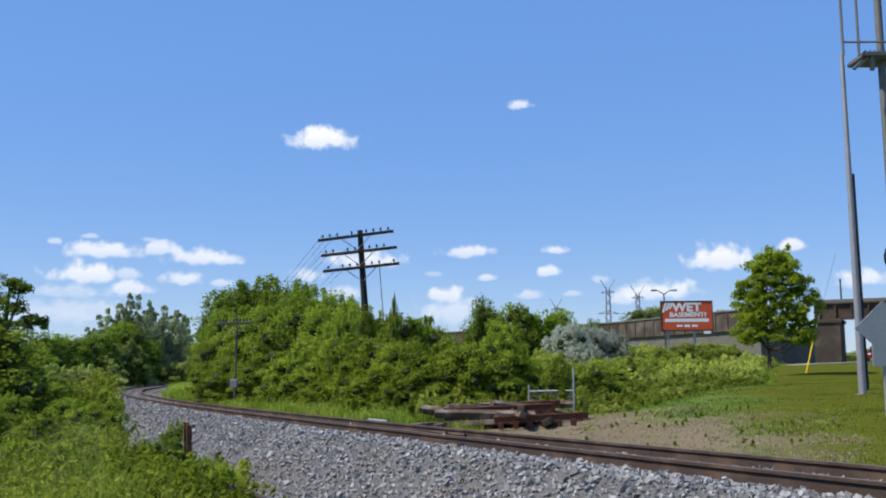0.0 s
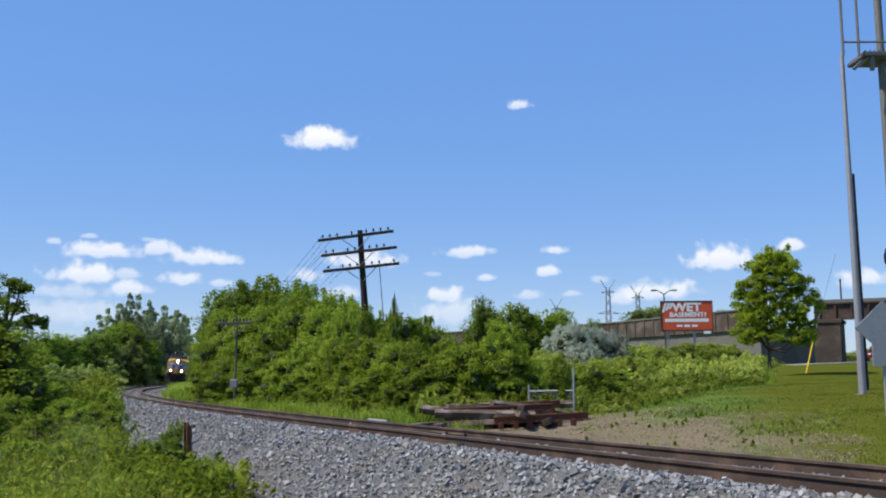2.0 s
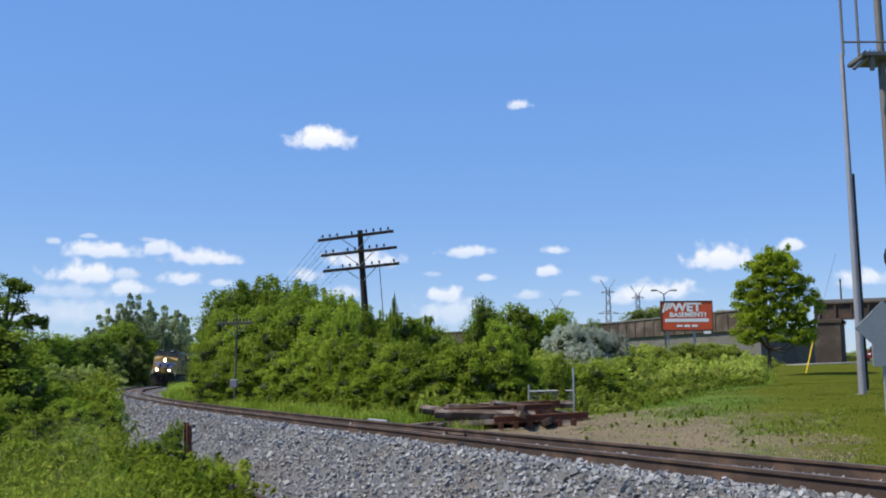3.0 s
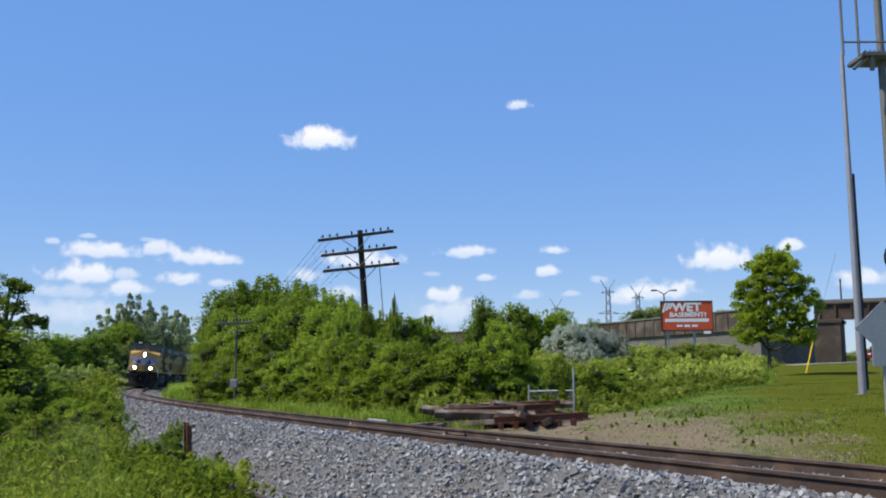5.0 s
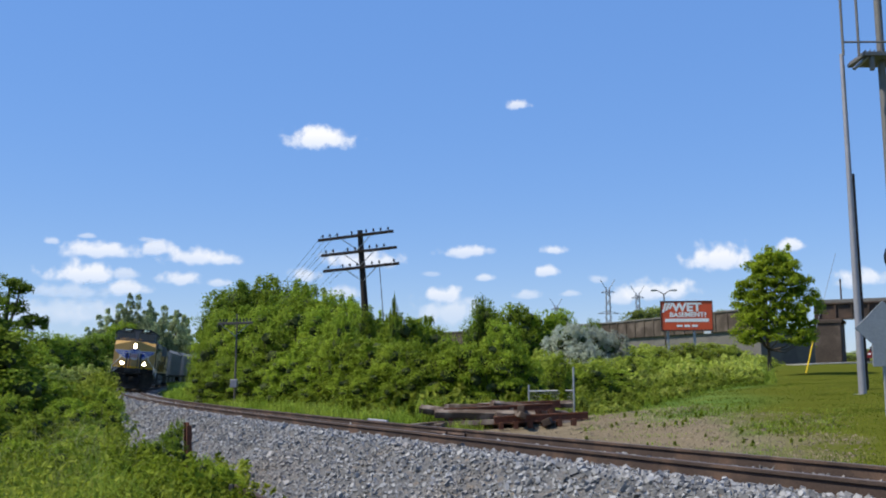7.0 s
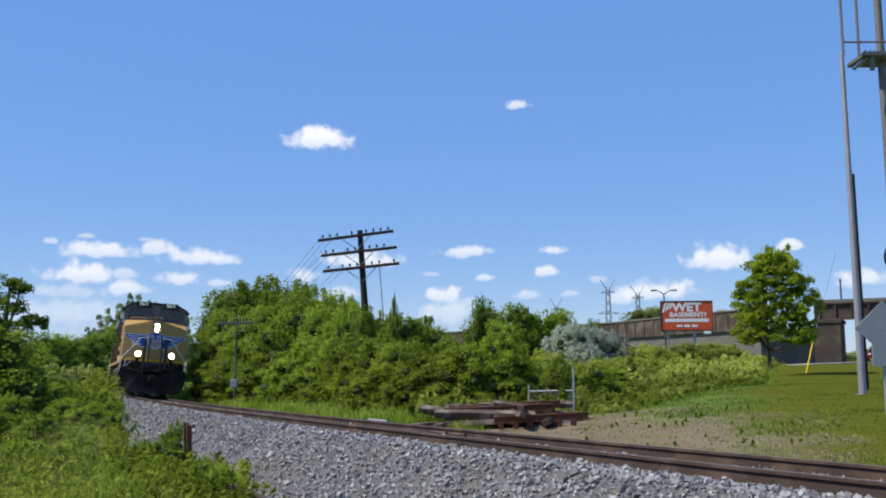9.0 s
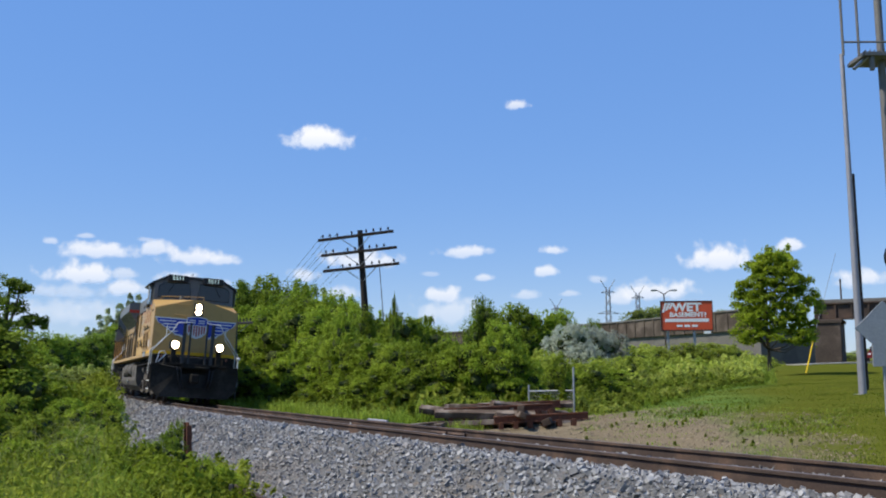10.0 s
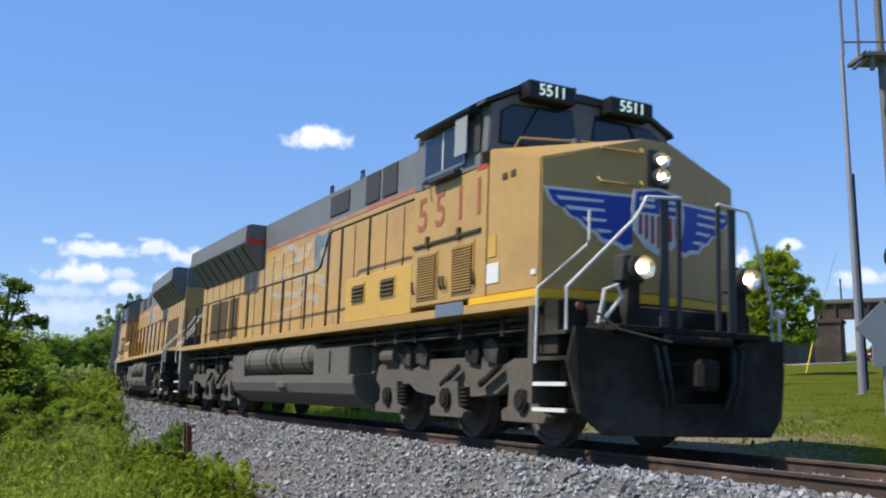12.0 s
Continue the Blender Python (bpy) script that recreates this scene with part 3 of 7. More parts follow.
def emblem(loco):
    """Wings and striped shield across the nose, in plain shapes laid on the paint."""
    def plate(name, pts, mat, lift):
        sh = Shape().prism(pts, -0.004, 0.004 + lift, "x")
        flat = name.startswith("shield")
        sh.v = [(a + (NOSE_OUT if flat else sweep(b)), b, c) for a, b, c in sh.v]
        return part(name, sh, mat, loco)
    for sd in (-1, 1):
        out = [(0.36, 2.98), (1.44, 3.0), (1.38, 2.86), (1.3, 2.78), (1.22, 2.76), (1.14, 2.66), (1.02, 2.62), (0.94, 2.52), (0.82, 2.48), (0.74, 2.38), (0.56, 2.36), (0.46, 2.3), (0.36, 2.34)]
        plate("wing_border", [(sd * a, b) for a, b in out], LOGO_WHITE, 0.004)
        plate("wing", [(sd * (0.36 + (a - 0.36) * 0.95), 2.69 + (b - 2.69) * 0.86 + 0.005) for a, b in out], LOGO_BLUE, 0.008)
        for i, (a0, a1, z) in enumerate(((0.72, 1.3, 2.885), (0.7, 1.18, 2.775), (0.68, 0.98, 2.655), (0.62, 0.82, 2.53))):
            pts = [(sd * a0, z), (sd * a1, z + 0.012), (sd * (a1 - 0.05), z - 0.035), (sd * a0, z - 0.03)]
            plate("feather", pts, LOGO_WHITE, 0.011)
    shield = [(-0.36, 3.04), (0, 3.1), (0.36, 3.04), (0.4, 2.8), (0.36, 2.52), (0.2, 2.36), (0, 2.28), (-0.2, 2.36), (-0.36, 2.52), (-0.4, 2.8)]
    plate("shield_border", shield, LOGO_WHITE, 0.006)
    plate("shield_head", [(-0.33, 3.01), (0, 3.065), (0.33, 3.01), (0.35, 2.78), (-0.35, 2.78)], LOGO_BLUE, 0.01)
    for i in range(7):
        y = -0.27 + i * 0.09
        plate("shield_stripe", [(y - 0.024, 2.75), (y + 0.024, 2.75), (y + 0.024, 2.37 + abs(y) * 0.5), (y - 0.024, 2.37 + abs(y) * 0.5)], LOGO_RED, 0.01)
    for z in (2.94, 2.86):
        for k in (-0.17, 0.15):
            plate("shield_bar", [(k - 0.11, z - 0.022), (k + 0.11, z - 0.022), (k + 0.11, z + 0.022), (k - 0.11, z + 0.022)], LOGO_WHITE, 0.013)


def locomotive(label, numbered):
    L = thing("locomotive", label, "locomotive", "locomotives of the train")
    # nose: corners drop to the front, ridge runs level
    W, xr, m = NOSE_HALF, -1.22, NOSE_OUT
    v = [(0, -W, 1.8), (m, -0.2, 1.8), (m, 0.2, 1.8), (0, W, 1.8), (0, W, 3.34), (m, 0.2, 3.68), (m, -0.2, 3.68), (0, -W, 3.34), (xr, -W, 1.8), (xr, W, 1.8), (xr, W, 3.7), (xr, 0.2, 3.76), (xr, -0.2, 3.76), (xr, -W, 3.7)]
    f = [(0, 1, 6, 7), (1, 2, 5, 6), (2, 3, 4, 5), (8, 13, 12, 11, 10, 9), (0, 7, 13, 8), (3, 9, 10, 4), (4, 10, 11, 5), (5, 11, 12, 6), (6, 12, 13, 7), (0, 8, 9, 3, 2, 1)]
    part("nose", Shape().add(v, f), LOCO_YELLOW, L, "tan-yellow wedge nose with dusty paint", 0.02)
    part("deck_stripe", Shape().prism([(-1.62, -1.5), (0.012, -1.5), (m + 0.012, -0.2), (m + 0.012, 0.2), (0.012, 1.5), (-1.62, 1.5)], 1.69, 1.8, "z"), LOCO_STRIPE, L, "bright yellow reflective stripe", 0.004)
    emblem(L)
    # headlights in their recess
    part("headlight_housing", Shape().box(m - 0.08, m + 0.02, -0.16, 0.17, 3.1, 3.56, 0.02), LOCO_DARK, L, "dark recessed headlight housing")
    for z in (3.23, 3.43):
        ring = part("headlight", Shape().tube([(m + 0.02, 0, z), (m + 0.03, 0, z)], 0.104, 18, 0.1), LOCO_DARK, L, "lit headlight")
        lamp_bowl(ring, m + 0.115, 0, z, 0.094)
        part("hood_ring", Shape().prism([(0.104 * math.cos(a), z + 0.104 * math.sin(a)) for a in np.linspace(0, 6.2832, 21)[:-1]] + [(0.099 * math.cos(a), z + 0.099 * math.sin(a)) for a in np.linspace(6.2832, 0, 21)[:-1]], m + 0.02, m + 0.12, "x"), LAMP_RIM, ring)
    for z in (3.5, 3.1):
        part("grab_iron", Shape().tube([(sweep(0.78), -0.78, z + 0.06), (sweep(0.78) + 0.06, -0.78, z), (sweep(0.25) + 0.06, -0.25, z - 0.02), (sweep(0.25), -0.25, z + 0.05)], 0.014, 6), LOCO_YELLOW, L)
    part("nose_handrail", Shape().tube([(-1.05, -1.2, 3.72), (-0.92, -1.2, 3.82), (-0.75, -0.35, 3.86), (-0.75, 0.3, 3.9), (-0.85, 0.3, 3.76)], 0.016, 6), LOCO_YELLOW, L)
    part("bell", Shape().tube([(-0.7, -0.5, 3.74), (-0.7, -0.5, 3.86)], 0.11, 12, 0.05), LOCO_DARK, L, "small dark bell bracket")
    # cab
    part("cab_side", Shape().box(-3.42, xr, -1.48, 1.48, 1.8, 3.5), LOCO_YELLOW, L, "tan-yellow cab side", 0.012)
    part("cab_upper", Shape().prism([(-1.48, 3.5), (-1.46, 4.34), (-1.02, 4.6), (1.02, 4.6), (1.46, 4.34), (1.48, 3.5)], -3.42, -1.42, "x"), LOCO_GREY, L, "grey upper cab", 0.015)
    part("cab_front", Shape().prism([(-1.47, 3.68), (-1.44, 4.32), (-1.0, 4.56), (1.0, 4.56), (1.44, 4.32), (1.47, 3.68)], -1.45, -1.26, "x"), LOCO_GREY, L, "", 0.015)
    part("cab_roof", Shape().prism([(-1.56, 4.3), (-1.54, 4.37), (-1.03, 4.64), (0, 4.68), (1.03, 4.64), (1.54, 4.37), (1.56, 4.3), (1.0, 4.56), (-1.0, 4.56)], -3.36, -1.22, "x"), LOCO_DARK, L, "dark sooty cab roof", 0.008)
    for sd in (-1, 1):
        ws = [(sd * 0.12, 3.84), (sd * 1.3, 3.84), (sd * 1.28, 4.24), (sd * 1.12, 4.34), (sd * 0.2, 4.4)]
        part("windshield_gasket", Shape().prism([(a * 1.03 - sd * 0.02, 4.1 + (b - 4.1) * 1.1) for a, b in ws], -1.262, -1.245, "x"), BLACK, L)
        part("windshield", Shape().prism(ws, -1.25, -1.236, "x"), GLASS_DARK, L, "dark reflecting windshield")
        part("wiper", Shape().tube([(-1.22, sd * 0.75, 4.36), (-1.22, sd * 0.95, 4.0)], 0.012, 5), BLACK, L)
        nb = part("number_board", Shape().box(-1.3, -1.02, *sorted((sd * 0.28, sd * 1.02)), 4.42, 4.67, 0.02), BLACK, L, "black number board on the cab roof")
        if numbered:
            letters("digits", "5511", 0.22, NUMBER_LIT, nb, Matrix.Translation((-1.016, sd * 0.65, 4.545)) @ pose(0, 0, 0, 90, 0, 90))
        # side window, sunshade, mirror
        y = sd * 1.482
        part("window_frame", Shape().box(-3.1, -1.84, *sorted((y, y + sd * 0.02)), 3.62, 4.26, 0.008), LAMP_RIM, L)
        for a, b in ((-3.04, -2.5), (-2.44, -1.9)):
            part("side_window", Shape().box(a, b, *sorted((y + sd * 0.012, y + sd * 0.024)), 3.67, 4.2), GLASS_DARK, L, "sliding cab side window")
        part("window_bar", Shape().box(-2.48, -2.45, *sorted((y, y + sd * 0.035)), 3.66, 4.2), RAIL_WHITE, L)
        part("wind_deflector", Shape().box(-1.95, -1.62, *sorted((y + sd * 0.1, y + sd * 0.12)), 3.72, 4.24, 0.004), GALV_DULL, L)
        # Visor with a black band on the wall that paints the eave's shade.
        part("sunshade", Shape().prism([(y, 4.22), (y, 4.4), (y + sd * 0.02, 4.4), (y + sd * 0.17, 4.3), (y + sd * 0.16, 4.27), (y + sd * 0.02, 4.22)], -3.08, -1.46, "x"), BLACK, L)
        part("door_glass", Shape().box(-1.6, -1.44, *sorted((y, y + sd * 0.012)), 3.72, 4.24), LOCO_DARK, L)
        part("armrest", Shape().box(-2.75, -1.95, *sorted((y, y + sd * 0.12)), 3.5, 3.58, 0.01), LOCO_DARK, L)
        part("mirror_arm", Shape().tube([(-2.9, y, 3.56), (-2.9, y + sd * 0.12, 3.54), (-2.86, y + sd * 0.12, 3.44)], 0.022, 6), LOCO_DARK, L)
        part("side_stripe", Shape().box(-1.5, -1.24, *sorted((y - sd * 0.004, y + sd * 0.004)), 3.46, 3.52), LOCO_RED, L)
        # big numerals
        if numbered:
            turn = pose(0, 0, 0, 90, 0, 0) if sd < 0 else pose(0, 0, 0, 90, 0, 180)
            for ch, k in zip("5511", (-3.1, -2.54, -1.95, -1.44) if sd < 0 else (-1.44, -1.95, -2.54, -3.1)):
                letters("numeral", ch, 0.69, NUMBER_RED, L, Matrix.Translation((k, sd * 1.484, 3.1)) @ turn, 0.003, 0.008)
        # louvred doors
        louvres(L, -3.2, -2.6, 1.92, 2.52, y, 16, LOCO_YELLOW, LOCO_YELLOW)
        louvres(L, -2.12, -1.56, 1.92, 2.52, y, 16, LOCO_YELLOW, LOCO_YELLOW)
        part("rain_gutter", Shape().box(-3.36, -1.36, *sorted((y, y + sd * 0.03)), 2.655, 2.69), LOCO_SEAM, L)
        for k in (-2.9, -1.95):
            part("latch", Shape().box(k - 0.04, k + 0.04, *sorted((y, y + sd * 0.04)), 2.62, 2.78, 0.006), LOCO_SEAM, L)
        for k in (-3.28, -2.4, -2.3, -1.5):
            part("door_handle", Shape().tube([(k, y + sd * 0.02, 1.98), (k, y + sd * 0.05, 2.05), (k - 0.03, y + sd * 0.04, 2.16)], 0.02, 5), LOCO_SEAM, L)
        part("data_plate", Shape().box(-1.2, -0.9, *sorted((sd * 1.473, sd * 1.482)), 1.95, 2.2), LOGO_WHITE, L, "white square data plate")
        part("small_sign", Shape().box(-1.18, -0.98, *sorted((sd * 1.473, sd * 1.48)), 2.28, 2.56), LOCO_YELLOW_NEW, L)
        for k in (-0.86, -0.66):
            part("vent_slot", Shape().box(k, k + 0.11, *sorted((sd * 1.468, sd * 1.482)), 3.22, 3.3), LOCO_SEAM, L)
        part("nose_marker", Shape().box(-0.16, -0.05, *sorted((sd * 1.462, sd * 1.485)), 1.97, 2.03), LOGO_WHITE, L)
        # raised cabinet beside the hood
        part("side_cabinet", Shape().box(-6.1, -3.45, *sorted((sd * 0.95, sd * 1.47)), 1.72, 2.47, 0.015), LOCO_YELLOW_NEW, L, "brighter yellow side cabinet")
        louvres(L, -5.75, -5.25, 2.05, 2.32, sd * 1.47, 4, LOCO_SEAM, LOCO_YELLOW_NEW)
        louvres(L, -4.55, -4.05, 2.05, 2.32, sd * 1.47, 4, LOCO_SEAM, LOCO_YELLOW_NEW)
        # hood doors: seams and hinges
        for i, k in enumerate(np.arange(-18.6, -3.7, 0.72)):
            part("door_seam", Shape().box(k - 0.014, k + 0.014, *sorted((sd * 0.95, sd * 0.958)), 1.8 if k < -6.2 else 2.5, 3.62), LOCO_SEAM, L)
        part("hood_stripe", Shape().box(-19.0, -3.44, *sorted((sd * 0.95, sd * 0.957)), 3.8, 3.88), STRIPE_FADED, L, "thin faded red stripe")
        for a, b, c, d in ((-8.45, -7.45, 3.97, 4.38), (-6.62, -6.0, 3.92, 4.46), (-5.85, -5.25, 3.92, 4.46)):
            part("air_grille", Shape().box(a, b, *sorted((sd * 0.95, sd * 0.975)), c, d, 0.01), LOCO_DARK, L, "dark air intake screen")
        for k in (-8.62, -7.0):
            part("lifting_eye", Shape().tube([(k - 0.06, sd * 0.9, 4.5), (k - 0.06, sd * 0.9, 4.64), (k + 0.06, sd * 0.9, 4.64), (k + 0.06, sd * 0.9, 4.5)], 0.025, 6), LOCO_DARK, L)
        # worn flag decal: a dark canton and pale rippling stripes that trail backwards
        part("flag_canton", Shape().prism([(-9.35, 3.12), (-8.9, 3.0), (-8.42, 3.2), (-8.3, 3.78), (-8.8, 3.68), (-9.3, 3.8)], sd * 0.951, sd * 0.956, "y"), DECAL_CANTON, L, "faded blue-green flag canton")
        for i, (a, b, z, hgt) in enumerate(((-12.6, -9.4, 3.5, 0.2), (-12.9, -8.5, 2.98, 0.26), (-12.4, -8.6, 2.62, 0.22), (-11.9, -8.9, 2.3, 0.18), (-12.8, -9.6, 3.24, 0.16))):
            ks = np.linspace(a, b, 12)
            wav = [z + 0.09 * math.sin(k * 2.1 + i) - 0.05 * math.cos(k * 4.3) for k in ks]
            part("flag_stripe", Shape().prism([(k, q) for k, q in zip(ks, wav)] + [(k, q + hgt * (0.3 + 0.7 * (k - a) / (b - a))) for k, q in list(zip(ks, wav))[::-1]], sd * 0.951, sd * (0.9545 + 0.0004 * i), "y"), DECAL_BLUE, L, "pale worn flag stripe")
        part("radiator_door", Shape().box(-14.6, -13.3, *sorted((sd * 0.95, sd * 0.97)), 2.9, 3.6, 0.01), LOCO_GREY, L)
        for k in (-14.5, -13.9):
            part("dark_screen", Shape().box(k, k + 0.5, *sorted((sd * 0.955, sd * 0.978)), 2.95, 3.52), LOCO_DARK, L)
        for a, b in ((-16.9, -16.1), (-15.9, -15.1), (-17.9, -17.1)):
            part("blower_screen", Shape().box(a, b, *sorted((sd * 0.95, sd * 0.97)), 1.9, 2.9, 0.01), LOCO_SEAM, L)
        # radiator wing
        wing = [(sd * 0.9, 4.46), (sd * 1.42, 4.44), (sd * 1.44, 4.02), (sd * 1.4, 3.98), (sd * 0.96, 3.42), (sd * 0.9, 3.42)]
        part("radiator_wing", Shape().prism(wing, -18.9, -12.94, "x"), LOCO_GREY, L, "overhanging grey radiator wing", 0.015)
        part("wing_stripe", Shape().box(-12.945, -12.932, *sorted((sd * 0.96, sd * 1.42)), 3.98, 4.12), LOCO_RED, L)
        for i in range(8):
            k = -18.5 + i * 0.72
            part("radiator_rib", Shape().prism([(sd * 0.97, 3.42), (sd * 1.41, 3.96), (sd * 1.38, 4.0), (sd * 0.94, 3.5)], k, k + 0.06, "x"), LOCO_DARK, L)
        # walkway, sill and handrails
        part("walkway", Shape().box(-19.1, 0.0, *sorted((sd * 0.93, sd * 1.5)), 1.6, 1.72, 0.006), LOCO_YELLOW, L, "yellow sill edge of the walkway")
        rl = Shape().tube([(-3.44, sd * 1.48, 3.42), (-6.9, sd * 1.48, 3.42), (-7.05, sd * 1.48, 3.34), (-7.4, sd * 1.48, 2.84), (-7.6, sd * 1.48, 2.78), (-18.9, sd * 1.48, 2.76)], 0.021, 6)
        part("sill_box", Shape().box(-2.55, -1.75, *sorted((sd * 1.49, sd * 1.515)), 1.6, 1.78, 0.01), LAMP_RIM, L, "scuffed grey sill box")
        part("walkway_handrail", rl, LOCO_SEAM, L, "thin dark handrail")
        for k in (-5.1, -6.35, -7.0, -8.2, -9.6, -10.9, -12.2, -13.5, -14.8, -16.1, -17.4, -18.7):
            top = 3.42 if k > -7.05 else 2.77
            part("handrail_post", Shape().tube([(k, sd * 1.48, 1.66 if k < -6.2 else 2.45), (k, sd * 1.48, top)], 0.023, 6), LOCO_SEAM, L)
        # fuel tank with its air reservoirs in a recess
        part("fuel_tank", Shape().prism([(sd * 0.05, 0.3), (sd * 0.95, 0.3), (sd * 1.32, 0.52), (sd * 1.4, 0.72), (sd * 1.4, 0.86), (sd * 1.0, 0.9), (sd * 1.0, 1.33), (sd * 0.05, 1.33)], -13.5, -5.75, "x"), TANK_GREY, L, "dusty grey fuel tank", 0.02)
        for a, b in ((-13.5, -12.45), (-7.75, -5.95)):
            part("tank_box", Shape().prism([(sd * 0.9, 0.7), (sd * 1.395, 0.7), (sd * 1.405, 1.33), (sd * 0.9, 1.34)], a, b, "x"), TANK_GREY, L, "", 0.02)
        for a, b in ((-12.3, -10.2), (-9.95, -7.85)):
            part("air_reservoir", Shape().tube([(a, sd * 1.16, 1.2), (a + 0.1, sd * 1.16, 1.2)], 0.2, 18, 0.29).tube([(a + 0.1, sd * 1.16, 1.2), (b - 0.1, sd * 1.16, 1.2)], 0.3, 18).tube([(b - 0.1, sd * 1.16, 1.2), (b, sd * 1.16, 1.2)], 0.29, 18, 0.2), TANK_GREY, L, "grey air reservoir cylinder")
            for k in (a + 0.4, b - 0.4):
                part("reservoir_strap", Shape().tube([(k - 0.02, sd * 1.16, 1.2), (k + 0.02, sd * 1.16, 1.2)], 0.308, 18), UNDER, L)
        part("tank_seam", Shape().box(-6.9, -6.84, *sorted((sd * 1.4, sd * 1.415)), 0.9, 1.28), UNDER, L)
        part("fuel_filler", Shape().box(-9.9, -9.4, *sorted((sd * 1.38, sd * 1.43)), 0.62, 0.72, 0.008), LAMP_RIM, L)
        # piping along the frame
        for z, y0, r in ((1.5, 1.28, 0.03), (1.42, 1.22, 0.022), (1.36, 1.3, 0.018)):
            part("pipe", Shape().tube([(-18.8, sd * y0, z), (-9.0, sd * y0, z - 0.02), (-0.5, sd * y0, z)], r, 6), UNDER, L)
        # Brackets coloured near-black to paint the shadow gap under the sill.
        for k in (-5.1, -4.3, -3.6, -2.2, -1.1, -14.2, -15.5, -17.0):
            part("pipe_bracket", Shape().box(k, k + 0.09, *sorted((sd * 1.2, sd * 1.33)), 1.3, 1.56, 0.01), UNDER, L)
        # step wells at both ends
        for xe, fwd in ((0.0, 1), (-19.1, -1)):
            a, b = sorted((xe - 0.16 * fwd, xe - 0.06 * fwd))
            part("step_plate", Shape().box(a, b, *sorted((sd * 1.0, sd * 1.5)), 0.5, 1.62, 0.008), TRUCK_GREY, L)
            a, b = sorted((xe + 0.62 * fwd, xe + 0.72 * fwd))
            part("step_riser", Shape().box(*sorted((xe - 0.05 * fwd, xe + 0.32 * fwd)), *sorted((sd * 1.3, sd * 1.42)), 1.05, 1.66, 0.01), PLOW_BLACK, L, "dark riser panel beside the steps")
            part("step_back", Shape().box(*sorted((xe - 0.06 * fwd, xe + 0.7 * fwd)), *sorted((sd * 0.95, sd * 1.05)), 0.45, 1.62, 0.006), UNDER, L)
            for i, z in enumerate((0.44, 0.72, 1.0, 1.28)):
                st = part("step", Shape().box(*sorted((xe - 0.05 * fwd, xe + 0.62 * fwd)), *sorted((sd * 1.05, sd * 1.48)), z - 0.02, z + 0.02, 0.004), UNDER, L)
                part("step_edge", Shape().box(*sorted((xe - 0.05 * fwd, xe + 0.6 * fwd)), *sorted((sd * 1.48, sd * 1.5)), z - 0.02, z + 0.024), RAIL_WHITE if i < 2 else UNDER, st)
            hr = Shape().tube([(xe + 0.6 * fwd, sd * 1.5, 1.3), (xe + 0.6 * fwd, sd * 1.5, 1.76), (xe + 0.97 * fwd, sd * 0.86, 2.54), (xe + 1.0 * fwd, sd * 0.79, 2.68), (xe + 1.0 * fwd, sd * 0.74, 2.78), (xe + 1.0 * fwd, sd * 0.28, 2.82)], 0.019, 8)
            part("step_handrail", hr, RAIL_WHITE, L, "white-painted step handrail")
            h2 = Shape().tube([(xe + 0.0 * fwd, sd * 1.5, 0.95), (xe + 0.02 * fwd, sd * 1.5, 1.8), (xe + 0.33 * fwd, sd * 1.05, 2.3), (xe + 0.35 * fwd, sd * 1.03, 2.36), (xe + 0.35 * fwd, sd * 1.03, 2.7)], 0.018, 8)
            part("corner_handrail", h2, RAIL_WHITE, L, "white-painted corner handrail")
            part("gate_post", Shape().box(*sorted((xe + 0.98 * fwd, xe + 1.01 * fwd)), *sorted((sd * 0.43, sd * 0.55)), 1.36, 2.78, 0.006), LOCO_DARK, L, "dark flat gate plate")
            part("gate_post", Shape().box(*sorted((xe + 0.98 * fwd, xe + 1.01 * fwd)), *sorted((sd * 0.25, sd * 0.32)), 1.36, 2.8, 0.006), LOCO_DARK, L)
            # ditch light
            d = part("ditch_light", Shape().box(*sorted((xe + 0.66 * fwd, xe + 0.86 * fwd)), *sorted((sd * 0.64, sd * 0.94)), 1.85, 2.15, 0.02).tube([(xe + 0.84 * fwd, sd * 0.77, 2.0), (xe + 0.93 * fwd, sd * 0.77, 2.0)], 0.135, 18), LOCO_DARK, L, "dark ditch light housing")
            part("ditch_bracket", Shape().box(*sorted((xe + 0.7 * fwd, xe + 0.84 * fwd)), *sorted((sd * 0.7, sd * 0.86)), 1.38, 1.86), PLOW_BLACK, L)
            if fwd > 0:
                lamp_bowl(d, 1.03, sd * 0.77, 2.0, 0.128)
            part("marker_light", Shape().tube([(xe + 0.3 * fwd, sd * 1.13, 1.6), (xe + 0.34 * fwd, sd * 1.13, 1.6)], 0.05, 10), NUMBER_RED, L, "small dull red marker lamp")
    # hood and machinery
    part("hood_lower", Shape().box(-19.05, -3.42, -0.95, 0.95, 1.68, 3.84), LOCO_YELLOW, L, "long yellow engine hood", 0.02)
    part("hood_upper", Shape().prism([(-0.95, 3.84), (-0.95, 4.46), (-0.8, 4.57), (0.8, 4.57), (0.95, 4.46), (0.95, 3.84)], -19.02, -3.42, "x"), LOCO_GREY, L, "grey hood top", 0.02)
    part("exhaust_stack", Shape().box(-10.9, -9.9, -0.3, 0.3, 4.55, 4.68, 0.03), LOCO_DARK, L)
    part("horn", Shape().tube([(-3.9, 0.2, 4.55), (-3.9, 0.2, 4.72), (-3.6, 0.2, 4.74)], 0.035, 8), LOCO_DARK, L)
    part("radiator_top", Shape().box(-18.7, -13.1, -1.3, 1.3, 4.44, 4.5, 0.02), LOCO_DARK, L)
